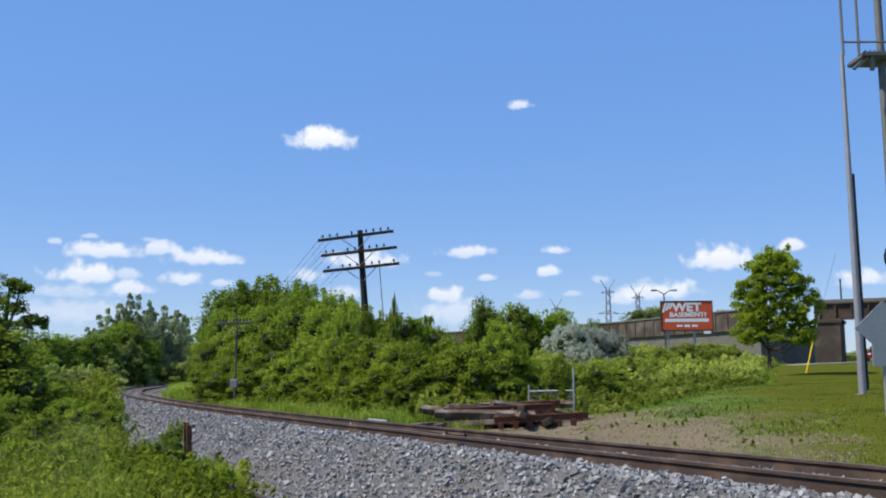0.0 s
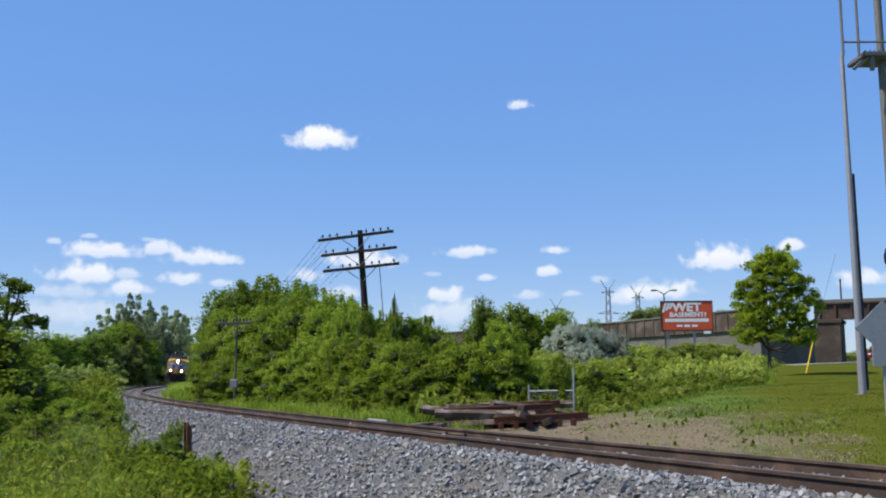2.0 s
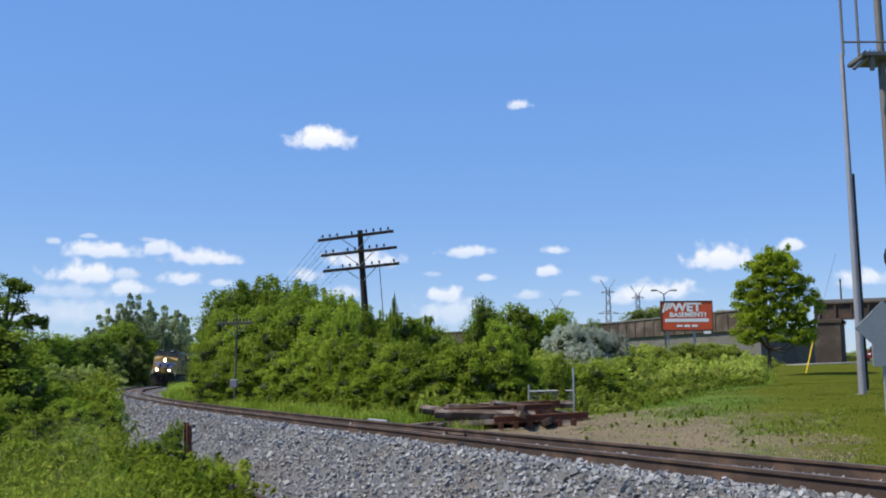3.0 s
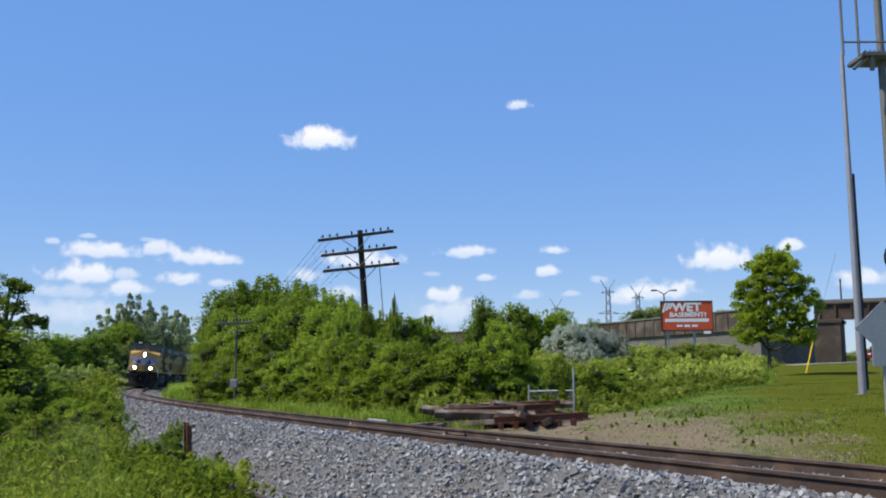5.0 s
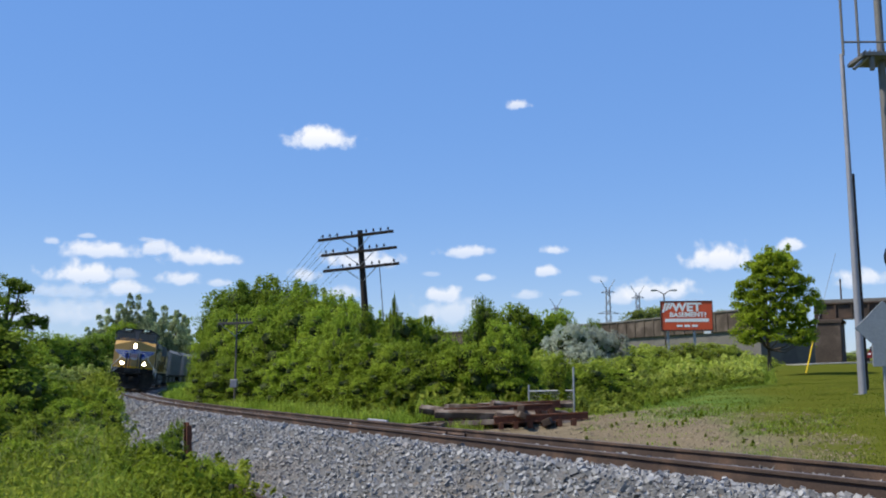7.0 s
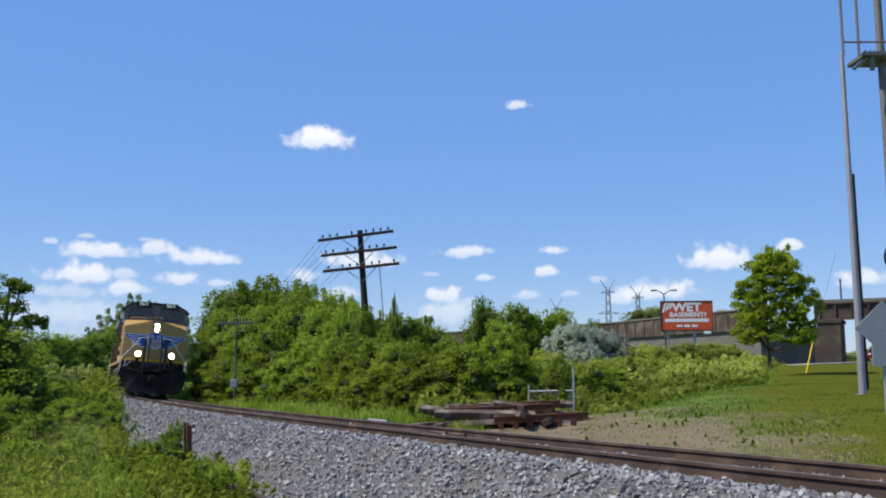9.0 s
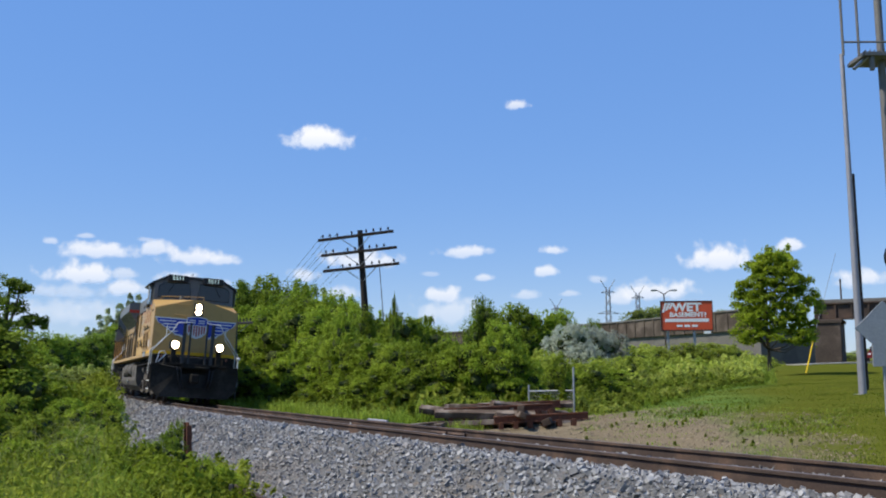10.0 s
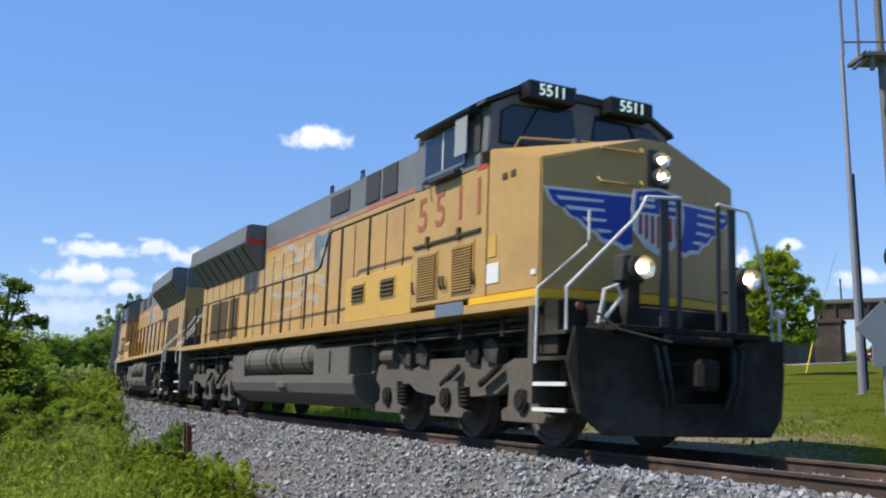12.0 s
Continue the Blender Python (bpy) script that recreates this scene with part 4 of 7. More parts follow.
    part("antenna", Shape().tube([(-1.7, -0.1, 4.66), (-1.7, -0.1, 4.78), (-1.3, -0.1, 4.78), (-1.3, -0.1, 4.66)], 0.012, 6), LOCO_DARK, L)
    part("underframe", Shape().box(-19.0, 0.6, -0.9, 0.9, 1.02, 1.63, 0.02), UNDER, L, "dark underframe")
    for xe, fwd in ((0.0, 1), (-19.1, -1)):
        part("end_bulkhead", Shape().box(*sorted((xe - 0.1 * fwd, xe + 0.3 * fwd)), -1.3, 1.3, 1.3, 1.69, 0.02), PLOW_BLACK, L, "black bulkhead under the deck")
        part("end_platform", Shape().box(*sorted((xe, xe + 0.98 * fwd)), -1.1, 1.1, 1.3, 1.37, 0.01), PLOW_BLACK, L)
        part("pilot", Shape().box(*sorted((xe + 0.35 * fwd, xe + 0.5 * fwd)), -1.3, 1.3, 0.5, 1.28, 0.02), PLOW_BLACK, L, "black end pilot plate")
        part("anticlimber", Shape().box(*sorted((xe + 0.6 * fwd, xe + 1.02 * fwd)), -0.5, 0.5, 1.2, 1.3, 0.03), PLOW_BLACK, L)
        part("coupler", Shape().box(*sorted((xe + 0.5 * fwd, xe + 0.95 * fwd)), -0.12, 0.12, 0.76, 0.98, 0.03).box(*sorted((xe + 0.92 * fwd, xe + 1.2 * fwd)), -0.17, 0.14, 0.7, 1.04, 0.05), PLOW_BLACK, L, "dark knuckle coupler")
        part("draft_pocket", Shape().box(*sorted((xe + 0.5 * fwd, xe + 0.58 * fwd)), -0.5, 0.5, 0.55, 1.15, 0.02), BLACK, L)
        for k in (-0.62, -0.5, 0.5, 0.62):
            part("air_hose", Shape().tube([(xe + 0.8 * fwd, k, 1.26), (xe + 1.0 * fwd, k, 1.15), (xe + 1.04 * fwd, k * 0.9, 0.8), (xe + 1.0 * fwd, k * 0.75, 0.5)], 0.028, 6), BLACK, L)
        part("uncoupling_lever", Shape().tube([(xe + 1.05 * fwd, -1.42, 1.46), (xe + 1.12 * fwd, -1.2, 1.3), (xe + 1.12 * fwd, -0.5, 1.2)], 0.013, 6), TRUCK_GREY, L)
    part("loop_handle", Shape().tube([(0.98, -1.36, 1.36), (0.98, -1.28, 1.72), (0.98, -1.12, 1.78), (0.98, -1.05, 1.66), (0.98, -1.3, 1.38)], 0.02, 6), RAIL_WHITE, L)
    # plow: two swept blades with a square opening for the coupler
    for sd in (-1, 1):
        a = [(0.95, sd * 0.5, 0.2), (0.87, sd * 1.18, 0.2), (0.79, sd * 1.44, 0.42), (0.73, sd * 1.56, 0.95), (0.78, sd * 1.5, 1.33), (0.88, sd * 0.8, 1.29), (0.94, sd * 0.5, 1.18)]
        b = [(x - 0.05, y, z) for x, y, z in a]
        n = len(a)
        part("plow_blade", Shape().add(a + b, [tuple(range(n)), tuple(range(2 * n - 1, n - 1, -1))] + [(i, (i + 1) % n, n + (i + 1) % n, n + i) for i in range(n)]), PLOW_BLACK, L, "worn black plow blade")
        for k in (0.7, 1.1):
            part("plow_rib", Shape().box(0.6, 0.78, *sorted((sd * k, sd * (k + 0.04))), 0.3, 1.1), PLOW_BLACK, L)
    part("plow_sill", Shape().box(0.9, 0.955, -0.5, 0.5, 0.2, 0.56), PLOW_BLACK, L, "worn black plate under the coupler")
    part("marker_pole", Shape().tube([(0.72, 1.5, 1.15), (0.72, 1.5, 1.62)], 0.018, 6).tube([(0.72, 1.44, 1.66), (0.72, 1.56, 1.66)], 0.05, 8), RAIL_WHITE, L)
    truck(L, -2.68, 1)
    truck(L, -16.6, -1)
    sets = [wheelset(L, k) for k in (-0.69, -2.68, -4.67, -14.61, -16.6, -18.59)]
    return L, sets


def hopper_car():
    H = thing("hopper_car", "dusty grey covered hopper car in the train", "hopper car", "cars of the train")
    part("body", Shape().prism([(-1.5, 1.5), (-1.55, 4.1), (-0.9, 4.5), (0.9, 4.5), (1.55, 4.1), (1.5, 1.5)], -15.6, -1.4, "x"), HOPPER, H, "ribbed grey body", 0.03)
    for k in np.arange(-15.3, -1.5, 1.15):
        for sd in (-1, 1):
            part("rib", Shape().box(k, k + 0.1, *sorted((sd * 1.5, sd * 1.62)), 1.5, 4.05), HOPPER, H)
    part("roof_walk", Shape().box(-15.6, -1.4, -0.35, 0.35, 4.58, 4.63), GALV, H)
    part("sill", Shape().box(-17.0, 0.0, -1.45, 1.45, 1.2, 1.45, 0.02), UNDER, H)
    for k in (-13.2, -8.5, -3.8):
        part("hopper_chute", Shape().prism([(k - 2.0, 1.5), (k + 2.0, 1.5), (k + 0.4, 0.5), (k - 0.4, 0.5)], -1.1, 1.1, "y"), HOPPER, H)
    for sd in (-1, 1):
        for k in (-0.5, -16.5):
            part("end_ladder", Shape().tube([(k, sd * 1.45, 1.3), (k, sd * 1.45, 4.1)], 0.03, 6).tube([(k, sd * 1.0, 1.3), (k, sd * 1.0, 4.1)], 0.03, 6).tube([(k, sd * 1.0, 2.2), (k, sd * 1.45, 2.2)], 0.02, 6).tube([(k, sd * 1.0, 3.2), (k, sd * 1.45, 3.2)], 0.02, 6), GALV, H)
    for k in (-1.9, -15.1):
        fr = Shape()
        for sd in (-1, 1):
            fr.prism([(k - 1.2, 0.4), (k - 0.4, 0.3), (k + 0.4, 0.3), (k + 1.2, 0.4), (k + 1.2, 0.6), (k + 0.4, 0.85), (k - 0.4, 0.85), (k - 1.2, 0.6)], sd * 0.95, sd * 1.1, "y")
        fr.box(k - 0.2, k + 0.2, -1.0, 1.0, 0.5, 1.2)
        part("truck_frame", fr, UNDER, H)
        for j in (-0.88, 0.88):
            for sd in (-1, 1):
                part("wheel", Shape().tube([(k + j, sd * 0.69, 0.42), (k + j, sd * 0.82, 0.42)], 0.42, 22), WHEEL, H)
    return H


lead, lead_sets = locomotive("dusty tan-yellow and grey freight locomotive with lit headlights, blue winged emblem", True)
second, second_sets = locomotive("trailing yellow and grey freight locomotive running backwards", False)
hoppers = [hopper_car()]
hoppers.append(copy_thing(hoppers[0], Matrix.Identity(4)))

# ---- plants ----
def plan(bearing, dist, sink=0.05):
    """A place on the ground: the tangent of its bearing from the camera, and metres ahead."""
    x = bearing * dist
    return Vector((x, dist, float(ground_z(x, dist)[0]) - sink))


def leaf_quads(rng, centres, normals, size, long=1.6, droop=0.3):
    """One folded rhombus a leaf, turned about its normal at random."""
    n = len(centres)
    nrm = normals + rng.normal(scale=0.55, size=(n, 3))
    nrm /= np.linalg.norm(nrm, axis=1)[:, None] + 1e-9
    t = rng.normal(size=(n, 3))
    t[:, 2] -= droop
    t -= nrm * (t * nrm).sum(1)[:, None]
    t /= np.linalg.norm(t, axis=1)[:, None] + 1e-9
    b = np.cross(nrm, t)
    s = (size * rng.uniform(0.6, 1.4, n))[:, None]
    v = np.stack([centres - t * s * long / 2, centres + b * s * 0.5 + nrm * s * 0.12, centres + t * s * long / 2, centres - b * s * 0.5 + nrm * s * 0.12], 1)
    return v.reshape(-1, 3)


def clump_points(rng, lobes, per, shell=0.75):
    """Leaf places over a set of lobes (x, y, z, rx, ry, rz), thicker near the skin."""
    c, nm = [], []
    for x, y, z, rx, ry, rz in lobes:
        d = rng.normal(size=(per, 3))
        d /= np.linalg.norm(d, axis=1)[:, None]
        d[:, 2] = np.where(d[:, 2] < -0.45, -d[:, 2], d[:, 2])
        r = shell + (1 - shell) * rng.random(per) ** 0.5
        r *= 1 + 0.12 * np.sin(d[:, 0] * 9 + x * 3) * np.cos(d[:, 1] * 8 + z * 5)
        c.append(np.array([x, y, z]) + d * r[:, None] * np.array([rx, ry, rz]))
        nm.append(d + np.array([0, 0, 0.55]))
    return np.concatenate(c), np.concatenate(nm)


def crown_mesh(name, rng, lobes, per, size, mat, long=1.6, shell=0.7):
    c, nm = clump_points(rng, lobes, per, shell)
    v = leaf_quads(rng, c, nm, size, long)
    return raw_mesh(name, v, np.arange(len(v)).reshape(-1, 4), mat)


def lobes_over(rng, count, rad, low, high, lobe, squash=0.8, taper=0.6):
    """Lobes spread over a rounded crown from low to high."""
    out = []
    for i in range(count):
        t = (i + rng.random()) / count
        z = low + (high - low) * t
        k = math.sqrt(max(0.05, 1 - ((t - 0.38) / 0.66) ** 2)) * rng.uniform(0.78, 1.12)
        a = i * 2.39996 + rng.uniform(-0.5, 0.5)
        r = rad * k * math.sqrt(rng.uniform(0.35, 1.0))
        s = lobe * rng.uniform(0.7, 1.3)
        out.append((r * math.cos(a), r * math.sin(a), z, s, s, s * squash))
    return out


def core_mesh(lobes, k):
    """Dark solid blobs added inside the leaves: they block light and paint the shade in the gaps."""
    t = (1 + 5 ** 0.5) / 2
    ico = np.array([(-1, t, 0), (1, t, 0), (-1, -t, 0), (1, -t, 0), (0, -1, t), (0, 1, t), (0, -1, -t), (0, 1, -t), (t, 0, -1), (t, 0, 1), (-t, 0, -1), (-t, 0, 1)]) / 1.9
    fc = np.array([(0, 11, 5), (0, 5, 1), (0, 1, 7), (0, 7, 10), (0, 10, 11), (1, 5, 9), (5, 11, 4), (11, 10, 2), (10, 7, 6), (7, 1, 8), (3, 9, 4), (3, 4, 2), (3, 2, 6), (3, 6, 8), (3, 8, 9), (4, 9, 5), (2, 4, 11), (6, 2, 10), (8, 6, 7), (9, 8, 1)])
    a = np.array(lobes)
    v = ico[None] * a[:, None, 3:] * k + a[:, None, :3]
    return raw_mesh("inner_growth", v.reshape(-1, 3), (fc[None] + 12 * np.arange(len(a))[:, None, None]).reshape(-1, 3), SHADE_FILL)


def puffs(rng, lobes, n, k):
    """Small tufts set over the upper skin of each lobe, of uneven size."""
    out = []
    for x, y, z, rx, ry, rz in lobes:
        for _ in range(n):
            d = rng.normal(size=3)
            d[2] = abs(d[2]) * 0.9 - 0.25
            d /= np.linalg.norm(d)
            q = k * rng.uniform(0.6, 1.45)
            j = rng.uniform(0.7, 1.08)
            out.append((x + d[0] * rx * j, y + d[1] * ry * j, z + d[2] * rz * j, rx * q, ry * q, rz * q * rng.uniform(0.7, 1.2)))
    return out


def bush_template(seed, mat, per=88, count=18, size=0.036, long=1.5, tall=2.2, tuft=0.62):
    """A shrub one metre in radius and tall metres high: lobes, tufts on the lobes, leaves on the tufts."""
    rng = np.random.default_rng(seed)
    lob = lobes_over(rng, count, 0.66, 0.12, tall - 0.34, 0.34)
    sub = puffs(rng, lob, 6, tuft)
    for i in range(7):
        a, r = rng.uniform(0, 6.28), rng.uniform(0.05, 0.6)
        sub.append((r * math.cos(a), r * math.sin(a), tall - 0.12 - 0.5 * r * rng.uniform(0.6, 1.2), 0.08, 0.08, 0.2))
    return crown_mesh("foliage", rng, sub, per, size, mat, long, 0.25), core_mesh(lob, 0.56 if tall > 2 else 0.42)


def stems_template(seed):
    rng = np.random.default_rng(seed)
    sh = Shape()
    for i in range(7):
        a, r = rng.uniform(0, 6.28), rng.uniform(0.2, 0.6)
        sh.tube([(0.1 * math.cos(a), 0.1 * math.sin(a), -0.08), (r * 0.5 * math.cos(a), r * 0.5 * math.sin(a), 0.35), (r * math.cos(a), r * math.sin(a), 0.78)], 0.022, 5, 0.006)
    return sh.mesh("stem", BARK)


BUSHES = {}
for nm, mt, sd in (("green", LEAF, 11), ("dark", LEAF_DARK, 21), ("vine", LEAF_VINE, 31), ("silver", LEAF_SILVER, 41), ("far", LEAF_FAR_HAZED, 51), ("weed", LEAF_MEADOW, 61)):
    kw = dict()
    if nm == "vine":
        kw = dict(per=80, count=18, size=0.046, long=1.2, tuft=0.62)
    if nm == "silver":
        kw = dict(per=60, count=26, size=0.03, long=2.6, tall=1.8, tuft=0.5)
    if nm == "far":
        kw = dict(per=60, count=18, size=0.045, tall=1.5, tuft=0.5)
    if nm == "weed":
        kw = dict(per=60, count=20, size=0.034, long=2.4, tall=1.3, tuft=0.5)
    BUSHES[nm] = [bush_template(sd + i, mt, **kw) for i in range(3)]
TALL = {"silver": 1.8, "far": 1.5, "weed": 1.3}
STEMS = [stems_template(5), stems_template(6)]
brng = random.Random(17)


def bush(kind, bearing, dist, radius, top, label, name="bush", group="", category="bush"):
    """A shrub of that radius whose top reaches the height top over the rails' level beside the camera."""
    p = plan(bearing, dist, 0.12)
    h = max(0.5, top - p.z)
    ob = thing(name, label, category, group)
    ob.matrix_world = Matrix.Translation(p) @ Matrix.Rotation(brng.uniform(0, 6.28), 4, "Z") @ Matrix.Diagonal((radius * brng.uniform(0.92, 1.1), radius * brng.uniform(0.92, 1.1), h / TALL.get(kind, 2.2), 1))
    k = brng.randrange(3)
    new("foliage", BUSHES[kind][k][0]).parent = ob
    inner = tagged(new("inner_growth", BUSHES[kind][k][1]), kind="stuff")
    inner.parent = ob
    st = new("stem", STEMS[k % 2])
    st.parent = ob
    st.scale.z = TALL.get(kind, 2.2)
    return ob


def hz(y, d):
    """Height over the rails that fits y pixels above the horizon in the camera's view, at distance d (focal length
    1694).
    """
    return 0.9325 + (y + 3.7) / 1694 * d


def b_(u):
    """Tangent of the bearing that fits pixel column u in the camera's view (centre 784, focal length 1694)."""
    return (u - 784) / 1694


# the thicket inside the curve: tall mound, middle rank, low front rank
for u, d, r, y in ((378, 57, 1.6, 118), (402, 56, 2.2, 146), (420, 55, 2.6, 160), (446, 56, 2.8, 165), (484, 55, 2.8, 168), (525, 53, 2.6, 160), (562, 51, 2.6, 150), (598, 50, 2.4, 137), (632, 48, 2.4, 122)):
    bush("green" if u % 3 else "dark", b_(u), d, r, hz(y, d), "tall leafy green shrub in the trackside thicket", "tall_shrub", "tall shrubs of the thicket", "shrub")
for u, d, r, y in ((370, 52, 1.2, 76), (396, 49, 1.8, 108), (428, 47, 1.9, 116), (476, 46, 2.0, 118), (524, 44, 1.9, 118), (572, 42, 1.9, 114), (616, 40, 1.8, 104), (655, 39, 1.8, 96),
                   (700, 38, 1.6, 98), (728, 39, 1.6, 94), (758, 40, 1.5, 96), (778, 43, 1.3, 76), (810, 42, 1.4, 50), (480, 43, 1.6, 84), (590, 38, 1.5, 80)):
    bush("dark" if u % 2 else "green", b_(u), d, r, hz(y, d), "dense green shrub in the trackside thicket", "bush", "shrubs of the thicket")
for u, d, r, y in ((356, 49.5, 0.8, 20), (372, 47, 1.2, 20), (408, 44, 1.3, 26), (450, 42, 1.3, 24), (496, 40, 1.3, 34), (538, 38, 1.3, 38), (578, 36, 1.2, 56), (612, 34.5, 1.3, 74), (642, 33, 1.2, 62), (676, 31.8, 1.2, 66),
                   (712, 30.5, 1.15, 54), (745, 29.6, 1.1, 50), (780, 29.2, 1.1, 46), (815, 28.8, 1.1, 50), (846, 28.6, 1.0, 52), (876, 28.4, 1.0, 68), (905, 28.4, 0.9, 48), (926, 28.8, 0.8, 30), (655, 30.8, 0.9, 0), (620, 32.5, 0.9, -6), (700, 29.2, 0.8, -12), (575, 34.5, 0.9, -8)):
    bush("vine" if u > 560 else "green", b_(u), d, r, hz(y, d), "vine-covered leafy shrub at the thicket's edge", "vine_shrub", "vine-covered shrubs", "shrub")
# columns of creeper climbing to the poles
for u, d, r, y in ((604, 34, 0.55, 108), (650, 37.2, 0.75, 104), (690, 36.5, 0.6, 108), (697, 36.4, 0.22, 138)):
    bush("vine", b_(u), d, r, hz(y, d), "upright column of leafy creeper", "creeper", "creepers on the poles", "vine")
# silver shrub, meadow shrubs on the far side
for u, d, r, y in ((985, 47, 1.3, 66), (1012, 46, 1.4, 84), (1048, 47, 1.3, 80), (1078, 48, 1.2, 70), (1030, 44, 1.3, 48)):
    bush("silver", b_(u), d, r, hz(y, d), "pale silver-leaved willow shrub", "silver_shrub", "silver shrubs", "shrub")
for u, d, r, y in ((1045, 30, 1.0, 6), (1080, 31.5, 1.0, 2), (1060, 36, 1.3, 20), (1105, 38, 1.3, 24), (1150, 40, 1.2, 18), (1120, 50, 1.7, 42), (1195, 46, 1.4, 20), (1240, 47, 1.4, 16), (1285, 48, 1.3, 10), (1165, 53, 1.8, 40),
                   (1212, 55, 1.9, 46), (1255, 56, 1.9, 46), (1292, 57, 1.7, 42), (1140, 56, 1.7, 44), (1325, 56, 1.3, 24), (1345, 60, 1.4, 20), (980, 36, 1.2, 24), (955, 38, 1.5, 34), (1020, 33.5, 1.1, 6), (1005, 29.5, 0.8, -6)):
    bush("weed" if d > 34 else "vine", b_(u), d, r, hz(y, d), "rank green meadow shrub beside the lawn", "meadow_shrub", "meadow shrubs", "shrub")
bush("vine", b_(985), 26.7, 0.55, hz(24, 26.7), "yellowing creeper hanging over the fence", "creeper", "creepers on the poles", "vine")
# low leafy shrubs in the ditch on the camera's side
for u, d, r, y in ((18, 25, 1.0, -34), (72, 21, 0.8, -66), (124, 25, 0.9, -44), (152, 19.5, 0.7, -92), (186, 27, 0.8, -34), (36, 16, 0.7, -112), (108, 15.5, 0.6, -128), (205, 21, 0.5, -88), (313, 17.6, 0.3, -84), (296, 17.2, 0.34, -104), (366, 14.6, 0.42, -150), (402, 13.9, 0.42, -166), (262, 18.4, 0.45, -118), (-20, 20, 0.9, -60), (170, 33, 0.9, -22), (60, 34, 1.2, -10), (110, 38, 1.2, -12)):
    bush(("vine", "green", "dark")[u % 3], b_(u), d, r, hz(y, d), "small leafy shrub among the ditch weeds", "ditch_shrub", "ditch shrubs", "shrub")
# low growth on the bank across the far curve, and beside the track
for u, d, r, y in ((300, 170, 4.0, 18), (325, 178, 4.0, 22), (206, 152, 3.8, 50), (228, 153, 4.0, 56), (240, 156, 3.5, 20), (180, 146, 3.8, 30), (385, 90, 2.4, 40), (384, 72, 2.0, 50)):
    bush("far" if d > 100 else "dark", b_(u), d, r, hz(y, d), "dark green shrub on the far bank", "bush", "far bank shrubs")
for u, d, r, y in ((10, 36, 2.2, 60), (-20, 30, 2.2, 96), (30, 44, 2.0, 30), (60, 56, 2.2, 22), (95, 66, 2.5, 26), (130, 78, 2.6, 22), (160, 90, 3.0, 26), (120, 60, 2.0, -8), (150, 74, 2.0, -6)):
    bush("vine" if d < 50 else "far", b_(u), d, r, hz(y - 10, d), "overgrown shrub beside the ditch", "bush", "ditch shrubs")


# ---- trees ----
def tree_template(seed, mat, lobes, per, size, trunk, limbs, long=1.5, core=0.5):
    rng = np.random.default_rng(seed)
    crown = crown_mesh("crown", rng, puffs(rng, lobes, 5, 0.72), per, size, mat, long, 0.2)
    sh = Shape().tube(trunk[0], trunk[1], 9, trunk[2])
    for x, y, z, rx, ry, rz in lobes[::max(1, len(lobes) // limbs)]:
        z0 = min(max(z * 0.55, 0.16), 0.6)
        sh.tube([(0, 0, z0), (x * 0.45, y * 0.45, (z0 + z) / 2 + 0.02), (x * 0.9, y * 0.9, z)], 0.011, 5, 0.003)
    return crown, sh.mesh("trunk", BARK), core_mesh(lobes, core)


def leader_lobes(rng, leaders):
    """A loose tree of several upright leaders, each a ragged spindle of foliage."""
    out = []
    for i in range(leaders):
        a, r = i * 2.4, 0.0 if i == 0 else rng.uniform(0.1, 0.26)
        top = 0.95 if i == 0 else rng.uniform(0.6, 0.92)
        n = 9
        for j in range(n):
            t = j / (n - 1)
            w = 0.12 * (1.08 - t) + 0.035
            out.append((r * math.cos(a) * (0.6 + 0.5 * t) + rng.normal() * w * 0.7, r * math.sin(a) * (0.6 + 0.5 * t) + rng.normal() * w * 0.7, 0.16 + (top - 0.16) * t, w, w, w * 0.9))
    return out


trng = np.random.default_rng(77)
TREES = {}
for nm, mt, per, size, n in (("broad", LEAF_FAR_HAZED, 40, 0.02, 36), ("green", LEAF, 44, 0.019, 38), ("dark", LEAF_DARK, 44, 0.02, 36)):
    TREES[nm] = [tree_template(100 + i * 7 + n, mt, lobes_over(trng, n, 0.27, 0.2, 0.88, 0.11, 0.8, 0.7), per, size, ([(0, 0, -0.03), (0.01, 0, 0.3), (0, 0.01, 0.85)], 0.02, 0.005), 12) for i in range(2)]
TREES["poplar"] = [tree_template(300 + i, LEAF_POPLAR_HAZED, leader_lobes(trng, 6), 52, 0.017, ([(0, 0, -0.03), (0.01, 0, 0.3), (0, 0.01, 0.9)], 0.014, 0.003), 14, 1.6, 0.12) for i in range(2)]


def tree(kind, bearing, dist, top, width, label, group="", name="tree"):
    p = plan(bearing, dist, 0.1)
    h = top - p.z
    ob = thing(name, label, "tree", group)
    w = width / 0.72
    ob.matrix_world = Matrix.Translation(p) @ Matrix.Rotation(brng.uniform(0, 6.28), 4, "Z") @ Matrix.Diagonal((w, w, h, 1))
    k = brng.randrange(2)
    new("crown", TREES[kind][k][0]).parent = ob
    new("trunk", TREES[kind][k][1]).parent = ob
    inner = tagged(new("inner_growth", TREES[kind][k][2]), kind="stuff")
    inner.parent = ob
    return ob


